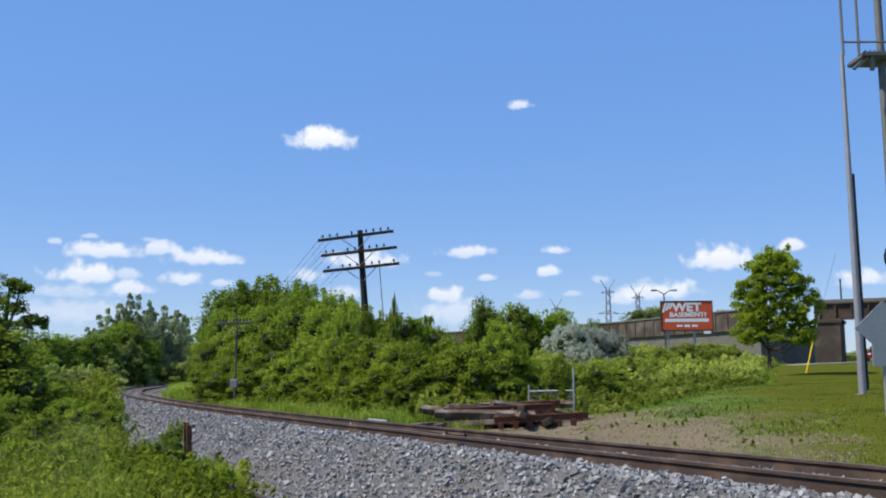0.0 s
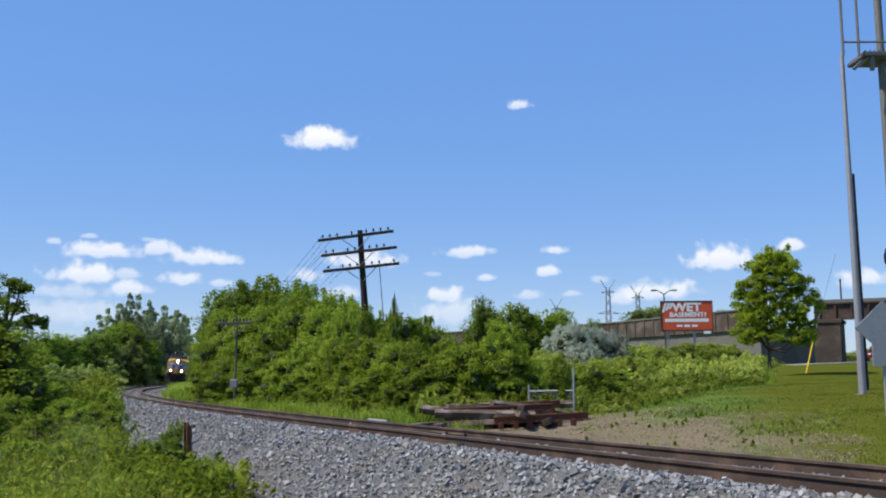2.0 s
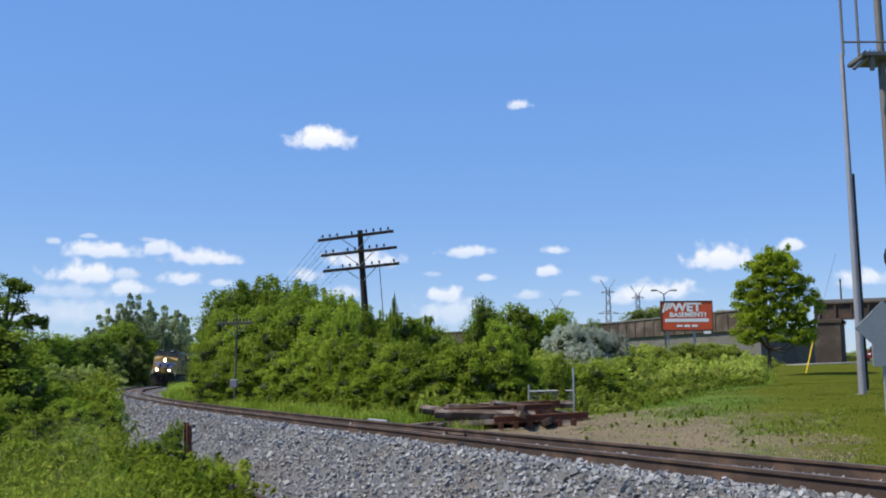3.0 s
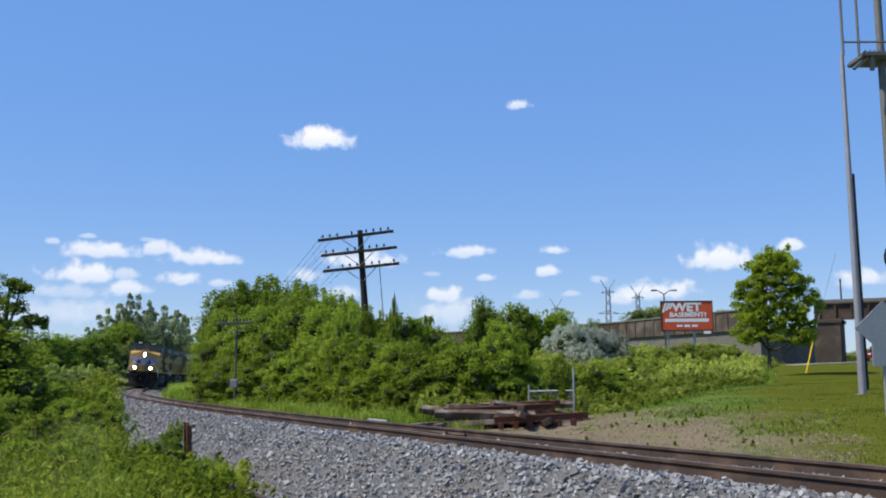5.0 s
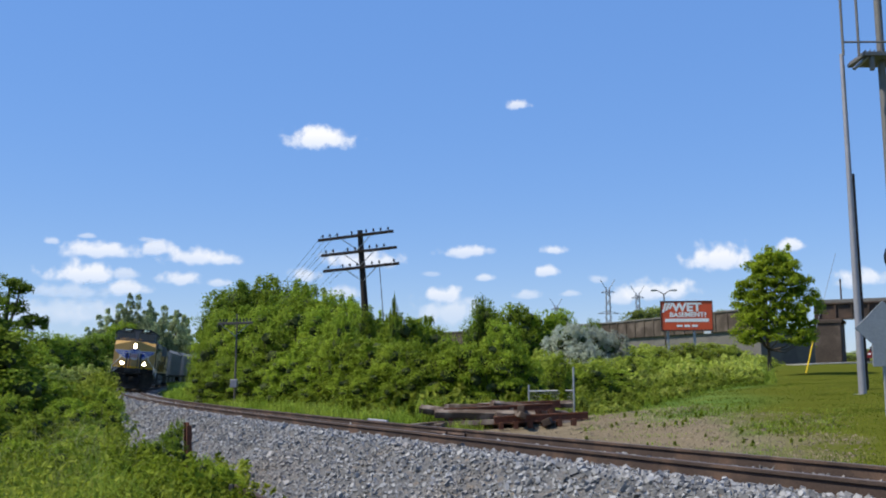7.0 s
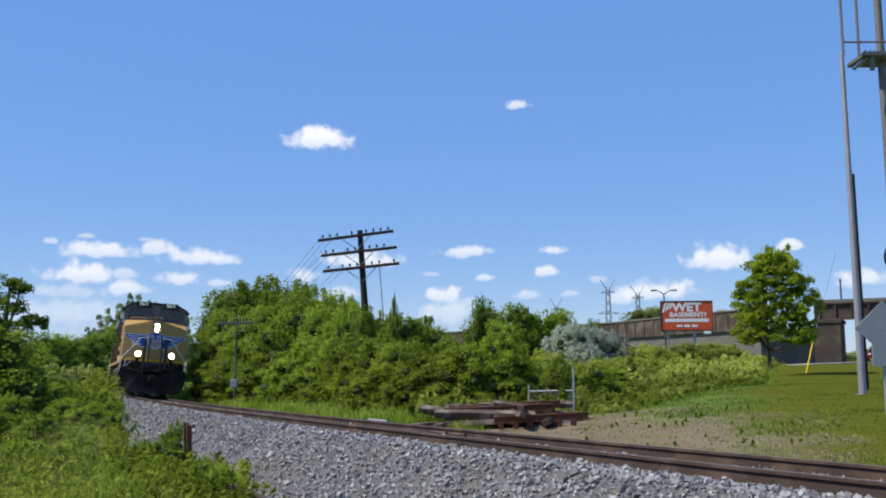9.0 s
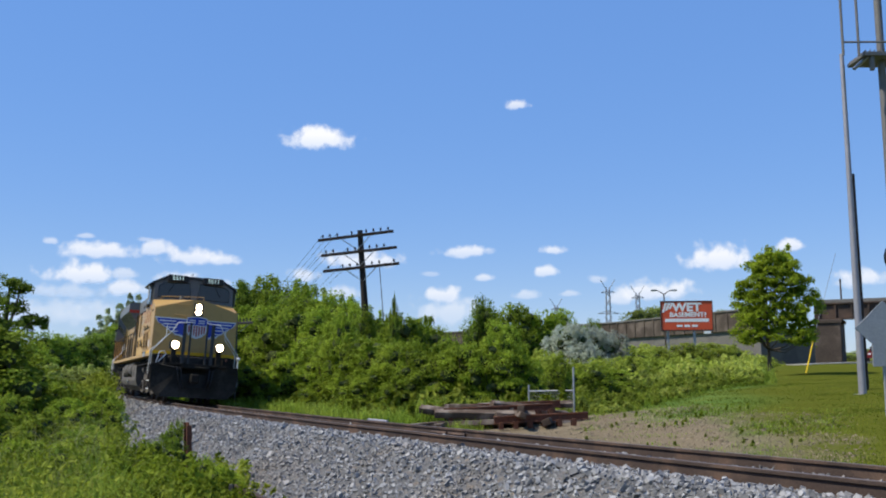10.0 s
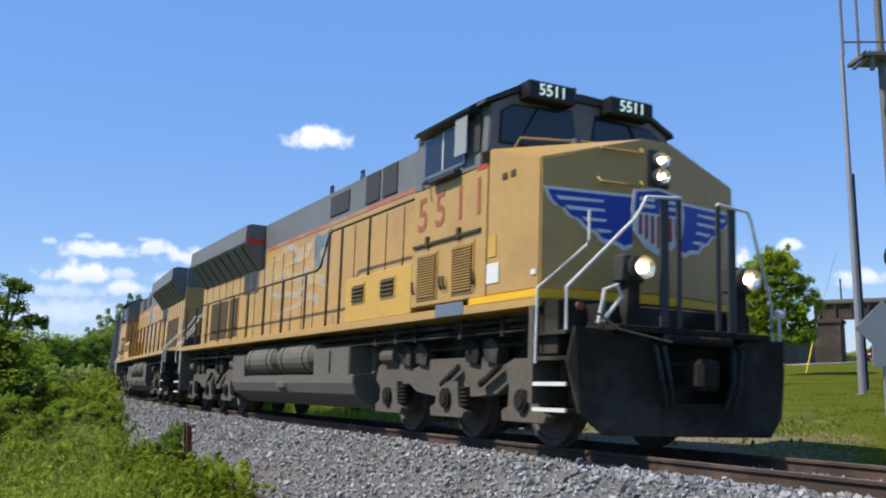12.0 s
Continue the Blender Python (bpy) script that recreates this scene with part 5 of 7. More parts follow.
for u, d, y, w in ((208, 172, 122, 6.5), (224, 170, 140, 5.5), (240, 172, 138, 5.5), (262, 178, 118, 6.5), (286, 180, 118, 6.5), (306, 184, 112, 6), (322, 188, 104, 6), (170, 166, 102, 5.5), (272, 196, 108, 8), (250, 192, 112, 8), (192, 168, 96, 6), (300, 200, 100, 8)):
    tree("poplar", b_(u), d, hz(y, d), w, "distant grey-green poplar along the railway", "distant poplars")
for u, d, y, w in ((80, 120, 72, 6), (105, 126, 70, 6), (128, 136, 64, 6), (50, 110, 58, 6), (152, 140, 66, 6), (215, 158, 92, 8), (232, 156, 78, 7), (255, 170, 60, 7), (30, 100, 50, 6), (180, 150, 74, 6)):
    tree("green" if u % 4 else "dark", b_(u), d, hz(y, d), w, "leafy tree along the far railway bank", "distant trees")
for u, d, y, w in ((856, 62, 130, 2.4), (845, 64, 96, 2.6), (872, 64, 100, 2.4), (918, 60, 122, 3.4), (950, 62, 104, 3.2), (985, 63, 112, 3.0), (1010, 66, 90, 2.6), (1052, 58, 92, 1.4), (890, 58, 90, 3.2), (1040, 70, 80, 2.6)):
    tree("dark" if u < 880 else "green", b_(u), d, hz(y, d), w, "green tree behind the thicket", "trees behind the thicket")
for u, d, y, w in ((1135, 175, 112, 8), (1165, 178, 116, 9), (1270, 172, 106, 11), (1300, 170, 98, 10), (1240, 176, 100, 10), (1150, 180, 90, 9)):
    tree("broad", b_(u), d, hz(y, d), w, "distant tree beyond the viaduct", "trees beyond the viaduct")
for u, d, y in ((1500, 150, 26), (1518, 160, 30), (1540, 155, 34)):
    bush("far", b_(u), d, 3.5, hz(y, d), "shrub beyond the bridge opening", "bush", "far bank shrubs")
# old half-bare tree at the ditch: an upright crown, bare gaps, one limb reaching out over the track side
def ditch_tree():
    r = np.random.default_rng(61)
    p = plan(b_(-8), 33.0, 0.1)
    T = thing("ditch_tree", "half-bare old willow with a limb reaching sideways, beside the ditch", "tree")
    T.matrix_world = Matrix.Translation(p)
    h = hz(176, 33.0) - p.z
    lob = [(0.3, 0.1, h * 0.93, 0.42, 0.4, 0.3), (0.72, 0.0, h * 0.9, 0.3, 0.3, 0.26), (0.05, 0, h * 0.83, 0.5, 0.45, 0.36), (0.55, 0.1, h * 0.77, 0.34, 0.4, 0.3), (-0.5, 0, h * 0.85, 0.5, 0.5, 0.4),
           (1.2, 0.0, h * 0.72, 0.26, 0.25, 0.16), (1.45, 0.05, h * 0.69, 0.22, 0.2, 0.2), (0.9, 0.05, h * 0.69, 0.24, 0.22, 0.16), (0.15, 0, h * 0.67, 0.42, 0.4, 0.3), (-0.5, 0.1, h * 0.66, 0.55, 0.5, 0.4),
           (0.1, 0.1, h * 0.5, 0.5, 0.5, 0.45), (0.45, -0.1, h * 0.38, 0.5, 0.5, 0.45), (-0.4, 0, h * 0.42, 0.6, 0.6, 0.5), (0.6, 0, h * 0.22, 0.5, 0.5, 0.45), (0.0, -0.2, h * 0.22, 0.6, 0.6, 0.5), (-0.7, 0, h * 0.25, 0.6, 0.6, 0.5)]
    new("crown", crown_mesh("crown", r, puffs(r, lob, 8, 0.6), 110, 0.055, LEAF_DARK, 1.7, 0.1)).parent = T
    inner = tagged(new("inner_growth", core_mesh(lob[8:], 0.6)), kind="stuff")
    inner.parent = T
    part("trunk", Shape().tube([(-0.1, 0, -0.1), (0.05, 0, h * 0.3), (0.2, 0.02, h * 0.6), (0.3, 0.05, h * 0.92)], 0.2, 10, 0.04), BARK, T)
    for path in ([(0.2, 0, h * 0.58), (0.6, 0, h * 0.63), (1.1, 0.02, h * 0.7), (1.6, 0.05, h * 0.7)], [(0.15, 0, h * 0.5), (-0.2, 0, h * 0.68), (-0.5, 0, h * 0.84)], [(0.22, 0, h * 0.62), (0.5, 0, h * 0.76), (0.7, 0, h * 0.9)]):
        part("limb", Shape().tube(path, 0.07, 7, 0.02), BARK, T)


ditch_tree()
tree("dark", b_(-34), 31, hz(150, 31), 2.6, "dark leafy tree beside the ditch", "ditch trees")

# the young maple on the lawn
mr = np.random.default_rng(9)
MD = 47.0
mp = plan(b_(1360), MD, 0.02)
mh = hz(206, MD) - mp.z
maple = thing("maple_tree", "young green maple tree standing on the mown lawn", "tree")
maple.matrix_world = Matrix.Translation(mp)
ml = []
for i in range(120):
    t = (i + mr.random()) / 120
    z = mh * (0.25 + 0.71 * t)
    k = 1.9 * math.sqrt(max(0.08, 1 - ((t - 0.2) / 0.84) ** 2))
    a = i * 2.4
    r = k * math.sqrt(mr.uniform(0.2, 1))
    s = mr.uniform(0.24, 0.42)
    ml.append((r * math.cos(a), r * math.sin(a), z, s, s, s * 0.8))
ml += [(-1.6, 0.2, mh * 0.72, 0.22, 0.22, 0.4), (-1.65, 0.2, mh * 0.62, 0.2, 0.2, 0.35), (0.75, 0, mh * 0.97, 0.25, 0.25, 0.4), (-0.2, 0.1, mh * 0.985, 0.22, 0.22, 0.35), (2.3, 0.1, mh * 0.52, 0.3, 0.3, 0.6)]
ml = [(x + 0.42, y, z, a, b, c) for x, y, z, a, b, c in ml]
new("crown", crown_mesh("crown", mr, puffs(mr, ml, 4, 0.85), 80, 0.08, LEAF_MAPLE, 1.3, 0.15)).parent = maple
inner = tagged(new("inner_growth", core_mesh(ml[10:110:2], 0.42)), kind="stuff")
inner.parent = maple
tk = Shape().tube([(0, 0, -0.05), (0.02, 0, 1.2), (0.0, 0.02, 2.6), (0.05, 0, mh * 0.8)], 0.11, 10, 0.025)
for x, y, z, *_ in ml[::5]:
    tk.tube([(0, 0, max(1.3, z * 0.5)), (x * 0.5, y * 0.5, z * 0.75), (x * 0.9, y * 0.9, z)], 0.035, 5, 0.01)
part("trunk", tk, BARK, maple)


# ---- weeds and grasses ----
def blades(rng, n, height, spread, width):
    """Bent grass blades round the origin, three faces each, as arrays."""
    a, r = rng.uniform(0, 6.283, n), spread * np.sqrt(rng.random(n))
    base = np.stack([r * np.cos(a), r * np.sin(a), np.zeros(n)], 1)
    d = rng.uniform(0, 6.283, n)
    h, lean = height * rng.uniform(0.5, 1.1, n), rng.uniform(0.1, 0.65, n)
    side = np.stack([-np.sin(d), np.cos(d), np.zeros(n)], 1) * width * 0.5
    fw = np.stack([np.cos(d), np.sin(d), np.zeros(n)], 1)
    p1 = base + fw * (h * lean * 0.3)[:, None] + np.array([0, 0, 1]) * (h * 0.6)[:, None]
    p2 = base + fw * (h * lean)[:, None] + np.array([0, 0, 1]) * (h * (1 - 0.25 * lean))[:, None]
    return np.stack([base - side, base + side, p1 + side * 0.8, p1 - side * 0.8, p2], 1)


def scatter_blades(name, label, rng, places, height, per, spread, width, mat):
    vs = []
    zs = ground_z(places[:, 0], places[:, 1])
    for (x, y, k), z in zip(places, zs):
        vs.append(blades(rng, per, height * k, spread, width) + np.array([x, y, z - 0.03]))
    v = np.concatenate(vs)
    n = len(v)
    i = np.arange(n) * 5
    fs = np.stack([i, i + 1, i + 2, i + 3], 1).tolist() + np.stack([i + 3, i + 2, i + 4], 1).tolist()
    ob = new(name, raw_mesh(name, v.reshape(-1, 3), fs, mat))
    return tagged(ob, label, name.replace("_", " "), kind="stuff")


def scatter_weeds(name, label, rng, places, height, leaves, size, mat, long=2.6):
    cs, ns, hs = [], [], []
    zs = ground_z(places[:, 0], places[:, 1])
    for (x, y, k), z in zip(places, zs):
        h = height * k * rng.uniform(0.7, 1.15)
        t = rng.random(leaves) ** 0.8
        a = rng.uniform(0, 6.283, leaves)
        r = (0.07 + 0.2 * (1 - t)) * h * rng.uniform(0.4, 1.2, leaves)
        lx, ly = rng.normal(scale=0.12, size=2) * h
        cs.append(np.stack([x + lx * t + r * np.cos(a), y + ly * t + r * np.sin(a), z + h * t], 1))
        ns.append(np.stack([np.cos(a) * 0.7, np.sin(a) * 0.7, np.full(leaves, 0.7)], 1))
    v = leaf_quads(rng, np.concatenate(cs), np.concatenate(ns), size, long, 0.5)
    ob = new(name, raw_mesh(name, v, np.arange(len(v)).reshape(-1, 4), mat))
    return tagged(ob, label, name.replace("_", " "), kind="stuff")


def sight_cap(b, d):
    """Caps growth near the ballast so that it doesn't hide the bed from the camera."""
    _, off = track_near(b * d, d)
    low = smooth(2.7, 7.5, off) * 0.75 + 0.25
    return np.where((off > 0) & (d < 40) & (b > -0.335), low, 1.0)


def places(rng, n, u0, u1, d0, d1, dmin, dmax, power=1.0, scale=(0.7, 1.2), clear=True):
    """Random places between two bearings and two distances that lie dmin..dmax metres off the track."""
    out = np.empty((0, 3))
    while len(out) < n:
        b = b_(rng.uniform(u0, u1, n * 3))
        d = d0 + (d1 - d0) * rng.random(n * 3) ** power
        x = b * d
        _, off = track_near(x, d)
        k = (off > dmin) & (off < dmax) & ~(clear & (b > -0.03) & (b < 0.145) & (d > 17.0) & (d < 25.5))
        patch = np.sin(x[k] * 1.7 + 1.1 * np.sin(d[k] * 0.9)) * np.cos(d[k] * 1.3 + 0.8 * np.sin(x[k] * 0.7))
        grow = rng.uniform(*scale, k.sum()) * sight_cap(b[k], d[k]) * (1 + 0.3 * patch)
        tall = grow > 0.22
        out = np.concatenate([out, np.stack([x[k], d[k], grow], 1)[tall]])
        if k.sum() == 0:
            break
    return out[:n]


def rising(p):
    """Low at the meadow's front edge, rank further in."""
    edge = 24 + 1.3 * np.sin(p[:, 0] * 0.8) + 52 * (p[:, 0] / p[:, 1] - 0.145)
    p[:, 2] *= 0.35 + 0.65 * smooth(0, 7, p[:, 1] - edge)
    return p[p[:, 1] > edge]


def bare_free(p):
    """Leaves out the places that lie in the churned dirt."""
    return p[dirt_mask(p[:, 0], p[:, 1]) < 0.55]


wr = np.random.default_rng(23)
scatter_weeds("tall_weeds", "tall leafy weeds crowding the ditch", wr, places(wr, 1700, -120, 560, 8, 34, 4.3, 40, 1.3, (0.35, 1.3)), 0.85, 48, 0.036, LEAF_WEED)
scatter_weeds("far_weeds", "weeds along the ditch further off", wr, places(wr, 900, -40, 330, 30, 90, 3.6, 40, 1.2), 1.2, 40, 0.1, LEAF_WEED)
scatter_blades("tall_grass", "tall bright grass in the ditch", wr, places(wr, 800, -120, 420, 7.5, 20, 4.0, 40, 1.2, (0.4, 1.15)), 0.9, 34, 0.3, 0.014, BLADE)
scatter_blades("pale_grass", "pale seeding grass among the weeds", wr, places(wr, 420, -100, 330, 12, 50, 4.2, 40, 1.2), 1.05, 16, 0.25, 0.014, BLADE_DRY)
scatter_weeds("curve_weeds", "tall weeds hiding the foot of the ballast", wr, places(wr, 1500, 30, 206, 30, 85, 1.9, 8.5, 1.0), 1.3, 46, 0.07, LEAF_WEED)
scatter_blades("far_bank_grass", "bright grass on the far bank of the curve", wr, np.concatenate([places(wr, 700, 205, 330, 90, 190, 4, 40, 1.0), places(wr, 600, 205, 340, 60, 190, -40, -4, 1.0)]), 0.8, 22, 1.2, 0.09, BLADE)
scatter_weeds("toe_weeds", "small weeds at the foot of the ballast", wr, places(wr, 1100, 190, 560, 11, 45, 3.0, 5.0, 1.0), 0.75, 44, 0.045, LEAF_WEED)
scatter_blades("bank_grass", "rough grass along the far side of the track", wr, places(wr, 1500, 240, 1000, 16, 75, -8.5, -2.5, 1.1), 0.55, 26, 0.45, 0.03, BLADE)
scatter_weeds("bank_weeds", "low weeds along the far side of the track", wr, places(wr, 900, 300, 1010, 20, 70, -9.0, -3.2, 1.1), 0.6, 34, 0.09, LEAF_WEED)
scatter_weeds("low_meadow_weeds", "low weeds at the meadow's edge", wr, rising(places(wr, 2200, 1010, 1345, 22, 38, -60, -8, 1.0, (0.3, 1.3))), 0.55, 40, 0.075, LEAF_MEADOW)
scatter_weeds("meadow_weeds", "rank meadow weeds beside the lawn", wr, rising(places(wr, 900, 1020, 1345, 34, 60, -60, -9, 1.0, (0.4, 1.3))), 0.8, 44, 0.07, LEAF_MEADOW)
scatter_blades("meadow_grass", "tall meadow grass beside the lawn", wr, rising(places(wr, 2600, 1010, 1352, 22, 58, -60, -8, 1.0, (0.3, 1.3))), 0.6, 26, 0.5, 0.02, BLADE)
scatter_blades("lawn_grass", "short tufts of lawn grass", wr, bare_free(places(wr, 2600, 1180, 1640, 10, 46, -60, -2.6, 1.3)), 0.06, 26, 0.5, 0.016, LAWN_BLADE)
scatter_blades("pile_grass", "rough grass tufts round the tie pile", wr, places(wr, 60, 735, 860, 19, 25, -12, -3, 1.0, (0.5, 1.2), False), 0.4, 26, 0.3, 0.02, BLADE)
scatter_blades("dirt_grass", "thin grass coming up in the bare dirt", wr, places(wr, 260, 860, 1500, 12, 26, -10, -2.6, 1.0), 0.09, 20, 0.25, 0.012, BLADE)
scatter_blades("straw", "dry pale straw lying over the churned dirt", wr, places(wr, 900, 850, 1500, 11, 26, -9, -2.5, 1.0), 0.05, 22, 0.35, 0.012, STRAW)
scatter_weeds("dirt_weeds", "sparse weeds in the bare dirt", wr, places(wr, 50, 900, 1500, 12, 26, -9, -2.6, 1.0), 0.09, 26, 0.028, LEAF_WEED)
scatter_weeds("post_weeds", "leafy weeds round the foot of the old post", wr, places(wr, 300, 255, 440, 12, 17.8, 2.9, 4.8, 1.0, (0.75, 1.7), False), 1.05, 46, 0.042, LEAF_WEED)

# ---- clods and stones in the churned dirt ----
dr = np.random.default_rng(4)
dp = places(dr, 5500, 740, 1540, 11, 30, -10, -2.4, 1.0, (0.7, 1.2), False)
dp = dp[dirt_mask(dp[:, 0], dp[:, 1]) > 0.35]
cv, cf = stone_verts(dr, len(dp))
cv = cv * (dr.lognormal(math.log(0.015), 0.4, len(dp)))[:, None, None] * np.array([1, 1, 0.7]) + np.stack([dp[:, 0], dp[:, 1], ground_z(dp[:, 0], dp[:, 1])], 1)[:, None]
CLOD = material("dry_clod", (0.2, 0.16, 0.11), 0.95, 0, 0.3, 0.5, 20, 0.4, island=1.2)
tagged(new("dirt_clods", raw_mesh("dirt_clods", cv.reshape(-1, 3), (cf[None] + 8 * np.arange(len(dp))[:, None, None]).reshape(-1, 3), CLOD)), "dry tan clods of churned dirt", "clods", kind="stuff")


# ---- pile of old ties and rail ----
def tie_pile():
    g = random.Random(8)
    me = Shape().box(-1.3, 1.3, -0.11, 0.11, -0.09, 0.09, 0.014).mesh("old_tie", TIE_WOOD)
    for i in range(34):
        layer = 0 if i < 15 else (1 if i < 27 else 2)
        ob = new("old_tie", me)
        x = 0.35 + g.uniform(-1.75, 1.4) * (1 - layer * 0.25)
        p = plan(b_(868), 23.6)
        ob.matrix_world = Matrix.Translation((p.x + x * 1.0, p.y + g.uniform(-0.9, 0.9), p.z + 0.12 + layer * 0.17 + g.uniform(0, 0.08))) @ Euler((g.uniform(-0.5, 0.5), g.uniform(-0.16, 0.12), g.uniform(-0.35, 0.55) + (1.1 if i % 6 == 5 else 0))).to_matrix().to_4x4() @ Matrix.Diagonal((g.uniform(0.5, 1.0), g.uniform(0.6, 1), g.uniform(0.6, 1), 1))
        tagged(ob, "weathered brown railway tie thrown on a pile", "tie", "pile of old ties")
    for u, d, a, ln in ((955, 22.2, 0.1, 2.2), (880, 22.9, 0.05, 2.6), (905, 23.8, 0.12, 2.4)):
        p = plan(b_(u), d)
        z = 0.2 if d < 22.5 else 0.4
        r = Shape().box(-ln / 2, ln / 2, -0.07, 0.07, 0, 0.02).box(-ln / 2, ln / 2, -0.012, 0.012, 0.02, 0.13).box(-ln / 2, ln / 2, -0.035, 0.035, 0.13, 0.17, 0.006)
        for k in np.arange(-ln / 2 + 0.1, ln / 2 - 0.1, 0.34):
            r.box(k, k + 0.1, -0.1, 0.1, -0.13, 0.03)
        ob = part("scrap_rail", r, RUST, None, "rusty length of scrap rail on the pile")
        tagged(ob, category="rail", group="scrap rails")
        ob.matrix_world = Matrix.Translation(p + Vector((0, 0, z))) @ Euler((0, -0.04, a)).to_matrix().to_4x4()


tie_pile()


# ---- chain-link fence end beside the pile ----
def fence():
    F = thing("chain_link_fence", "overgrown grey chain-link fence panel beside the tie pile", "fence")
    a, b = plan(b_(934), 26.5), plan(b_(1013), 26.0)
    F.matrix_world = Matrix.Translation(a)
    w = b - a
    for k in (0.0, 1.0):
        part("post", Shape().tube([w * k, w * k + Vector((0, 0, 1.35 if k else 0.9))], 0.028, 10), GALV_DULL, F)
    for z in (0.72,):
        part("rail", Shape().tube([Vector((0, 0, z)), w + Vector((0, 0, z))], 0.022, 8), GALV_DULL, F)
    n = 22
    net = Shape()
    for i in range(-8, n):
        for sg in (1, -1):
            t0, t1 = i / n, (i + 8) / n
            z0, z1 = (0.05, 0.72) if sg > 0 else (0.72, 0.05)
            if t0 < 0:
                z0, t0 = z0 + (z1 - z0) * (-t0 * n / 8), 0
            if t1 > 1:
                z1, t1 = z1 - (z1 - z0) * ((t1 - 1) / max(t1 - t0, 1e-6)), 1
            net.tube([w * t0 + Vector((0, 0.01 * sg, z0)), w * t1 + Vector((0, 0.01 * sg, z1))], 0.0025, 4)
    part("mesh_wire", net, GALV, F)


fence()


# ---- telegraph poles ----
def telegraph_pole(label, base, height, lean, arms, arm_len, turn, wood, r):
    P = thing("telegraph_pole", label, "telegraph pole", "telegraph poles")
    P.matrix_world = Matrix.Translation(base) @ Euler((0, radians(lean), 0)).to_matrix().to_4x4()
    part("pole", Shape().tube([(0, 0, -0.1), (0, 0, height * 0.5), (0, 0, height)], r, 12, r * 0.62), wood, P)
    ends = []
    for i, z in enumerate(arms):
        A = part("crossarm", Shape().box(-arm_len / 2, arm_len / 2, -0.2, -0.09, z - 0.055, z + 0.055, 0.01), wood, P)
        A.matrix_basis = Matrix.Rotation(radians(turn), 4, "Z") @ Matrix.Translation((0.1, 0, 0)) @ Matrix.Rotation(radians((-2.2, -1.6, -1.2)[i % 3]), 4, "Y")
        for sd in (-1, 1):
            part("brace", Shape().tube([(sd * 0.6, -0.14, z - 0.05), (0.0, -0.1, z - 0.55)], 0.017, 5), GALV_DULL, A)
        for k in range(10):
            x = (k - 4.5) * arm_len / 10.4
            if (k + i) % 7 == 3:
                continue
            part("insulator", Shape().tube([(x, -0.145, z + 0.05), (x, -0.145, z + 0.1)], 0.015, 6).tube([(x, -0.145, z + 0.1), (x, -0.145, z + 0.2)], 0.045, 8, 0.03), BLACK, A)
            ends.append((P.matrix_world @ A.matrix_basis @ Vector((x, -0.145, z + 0.2)), k, i))
    return P, ends


pb = plan(b_(656), 37.5)
ph = hz(252, 37.5) - pb.z
big, big_ends = telegraph_pole("dark leaning telegraph pole with three crossarms", pb, ph, -3.9, (ph - 0.22, ph - 0.86, ph - 1.5), 3.05, -6, CREOSOTE, 0.17)
sb = plan(b_(415), 41.0)
small, small_ends = telegraph_pole("thin grey telegraph pole overgrown by the thicket", sb, hz(102, 41.0) - sb.z, 0.6, (hz(100, 41) - sb.z - 0.35,), 1.5, 0, POLE_GREY, 0.055)
part("transformer_box", Shape().box(-0.15, 0.15, -0.32, -0.1, 0.95, 1.3, 0.02), GALV, small)
wires = tagged(new("telegraph_wires"), "thin slack wires between the poles", "wires")
for a, k, i in big_ends:
    if k < 4:
        b = Vector((-22 + k * 0.3, 88, 3.2 - i * 0.6))
        pts = [a.lerp(b, t) + Vector((0, 0, -1.6 * 4 * t * (1 - t) * 0.5)) for t in np.linspace(0, 1, 9)]
        part("wire", Shape().tube(pts, 0.008, 4), BLACK, wires)
gs = plan(b_(699), 36.4)
guy = thing("guy_wire", "creeper-clad guy wire hanging from the crossarm", "wire")
top = big_ends[-2][0]
part("strand", Shape().tube([top, top.lerp(gs, 0.5) + Vector((-0.1, 0, 0)), gs], 0.016, 5), CREOSOTE, guy)


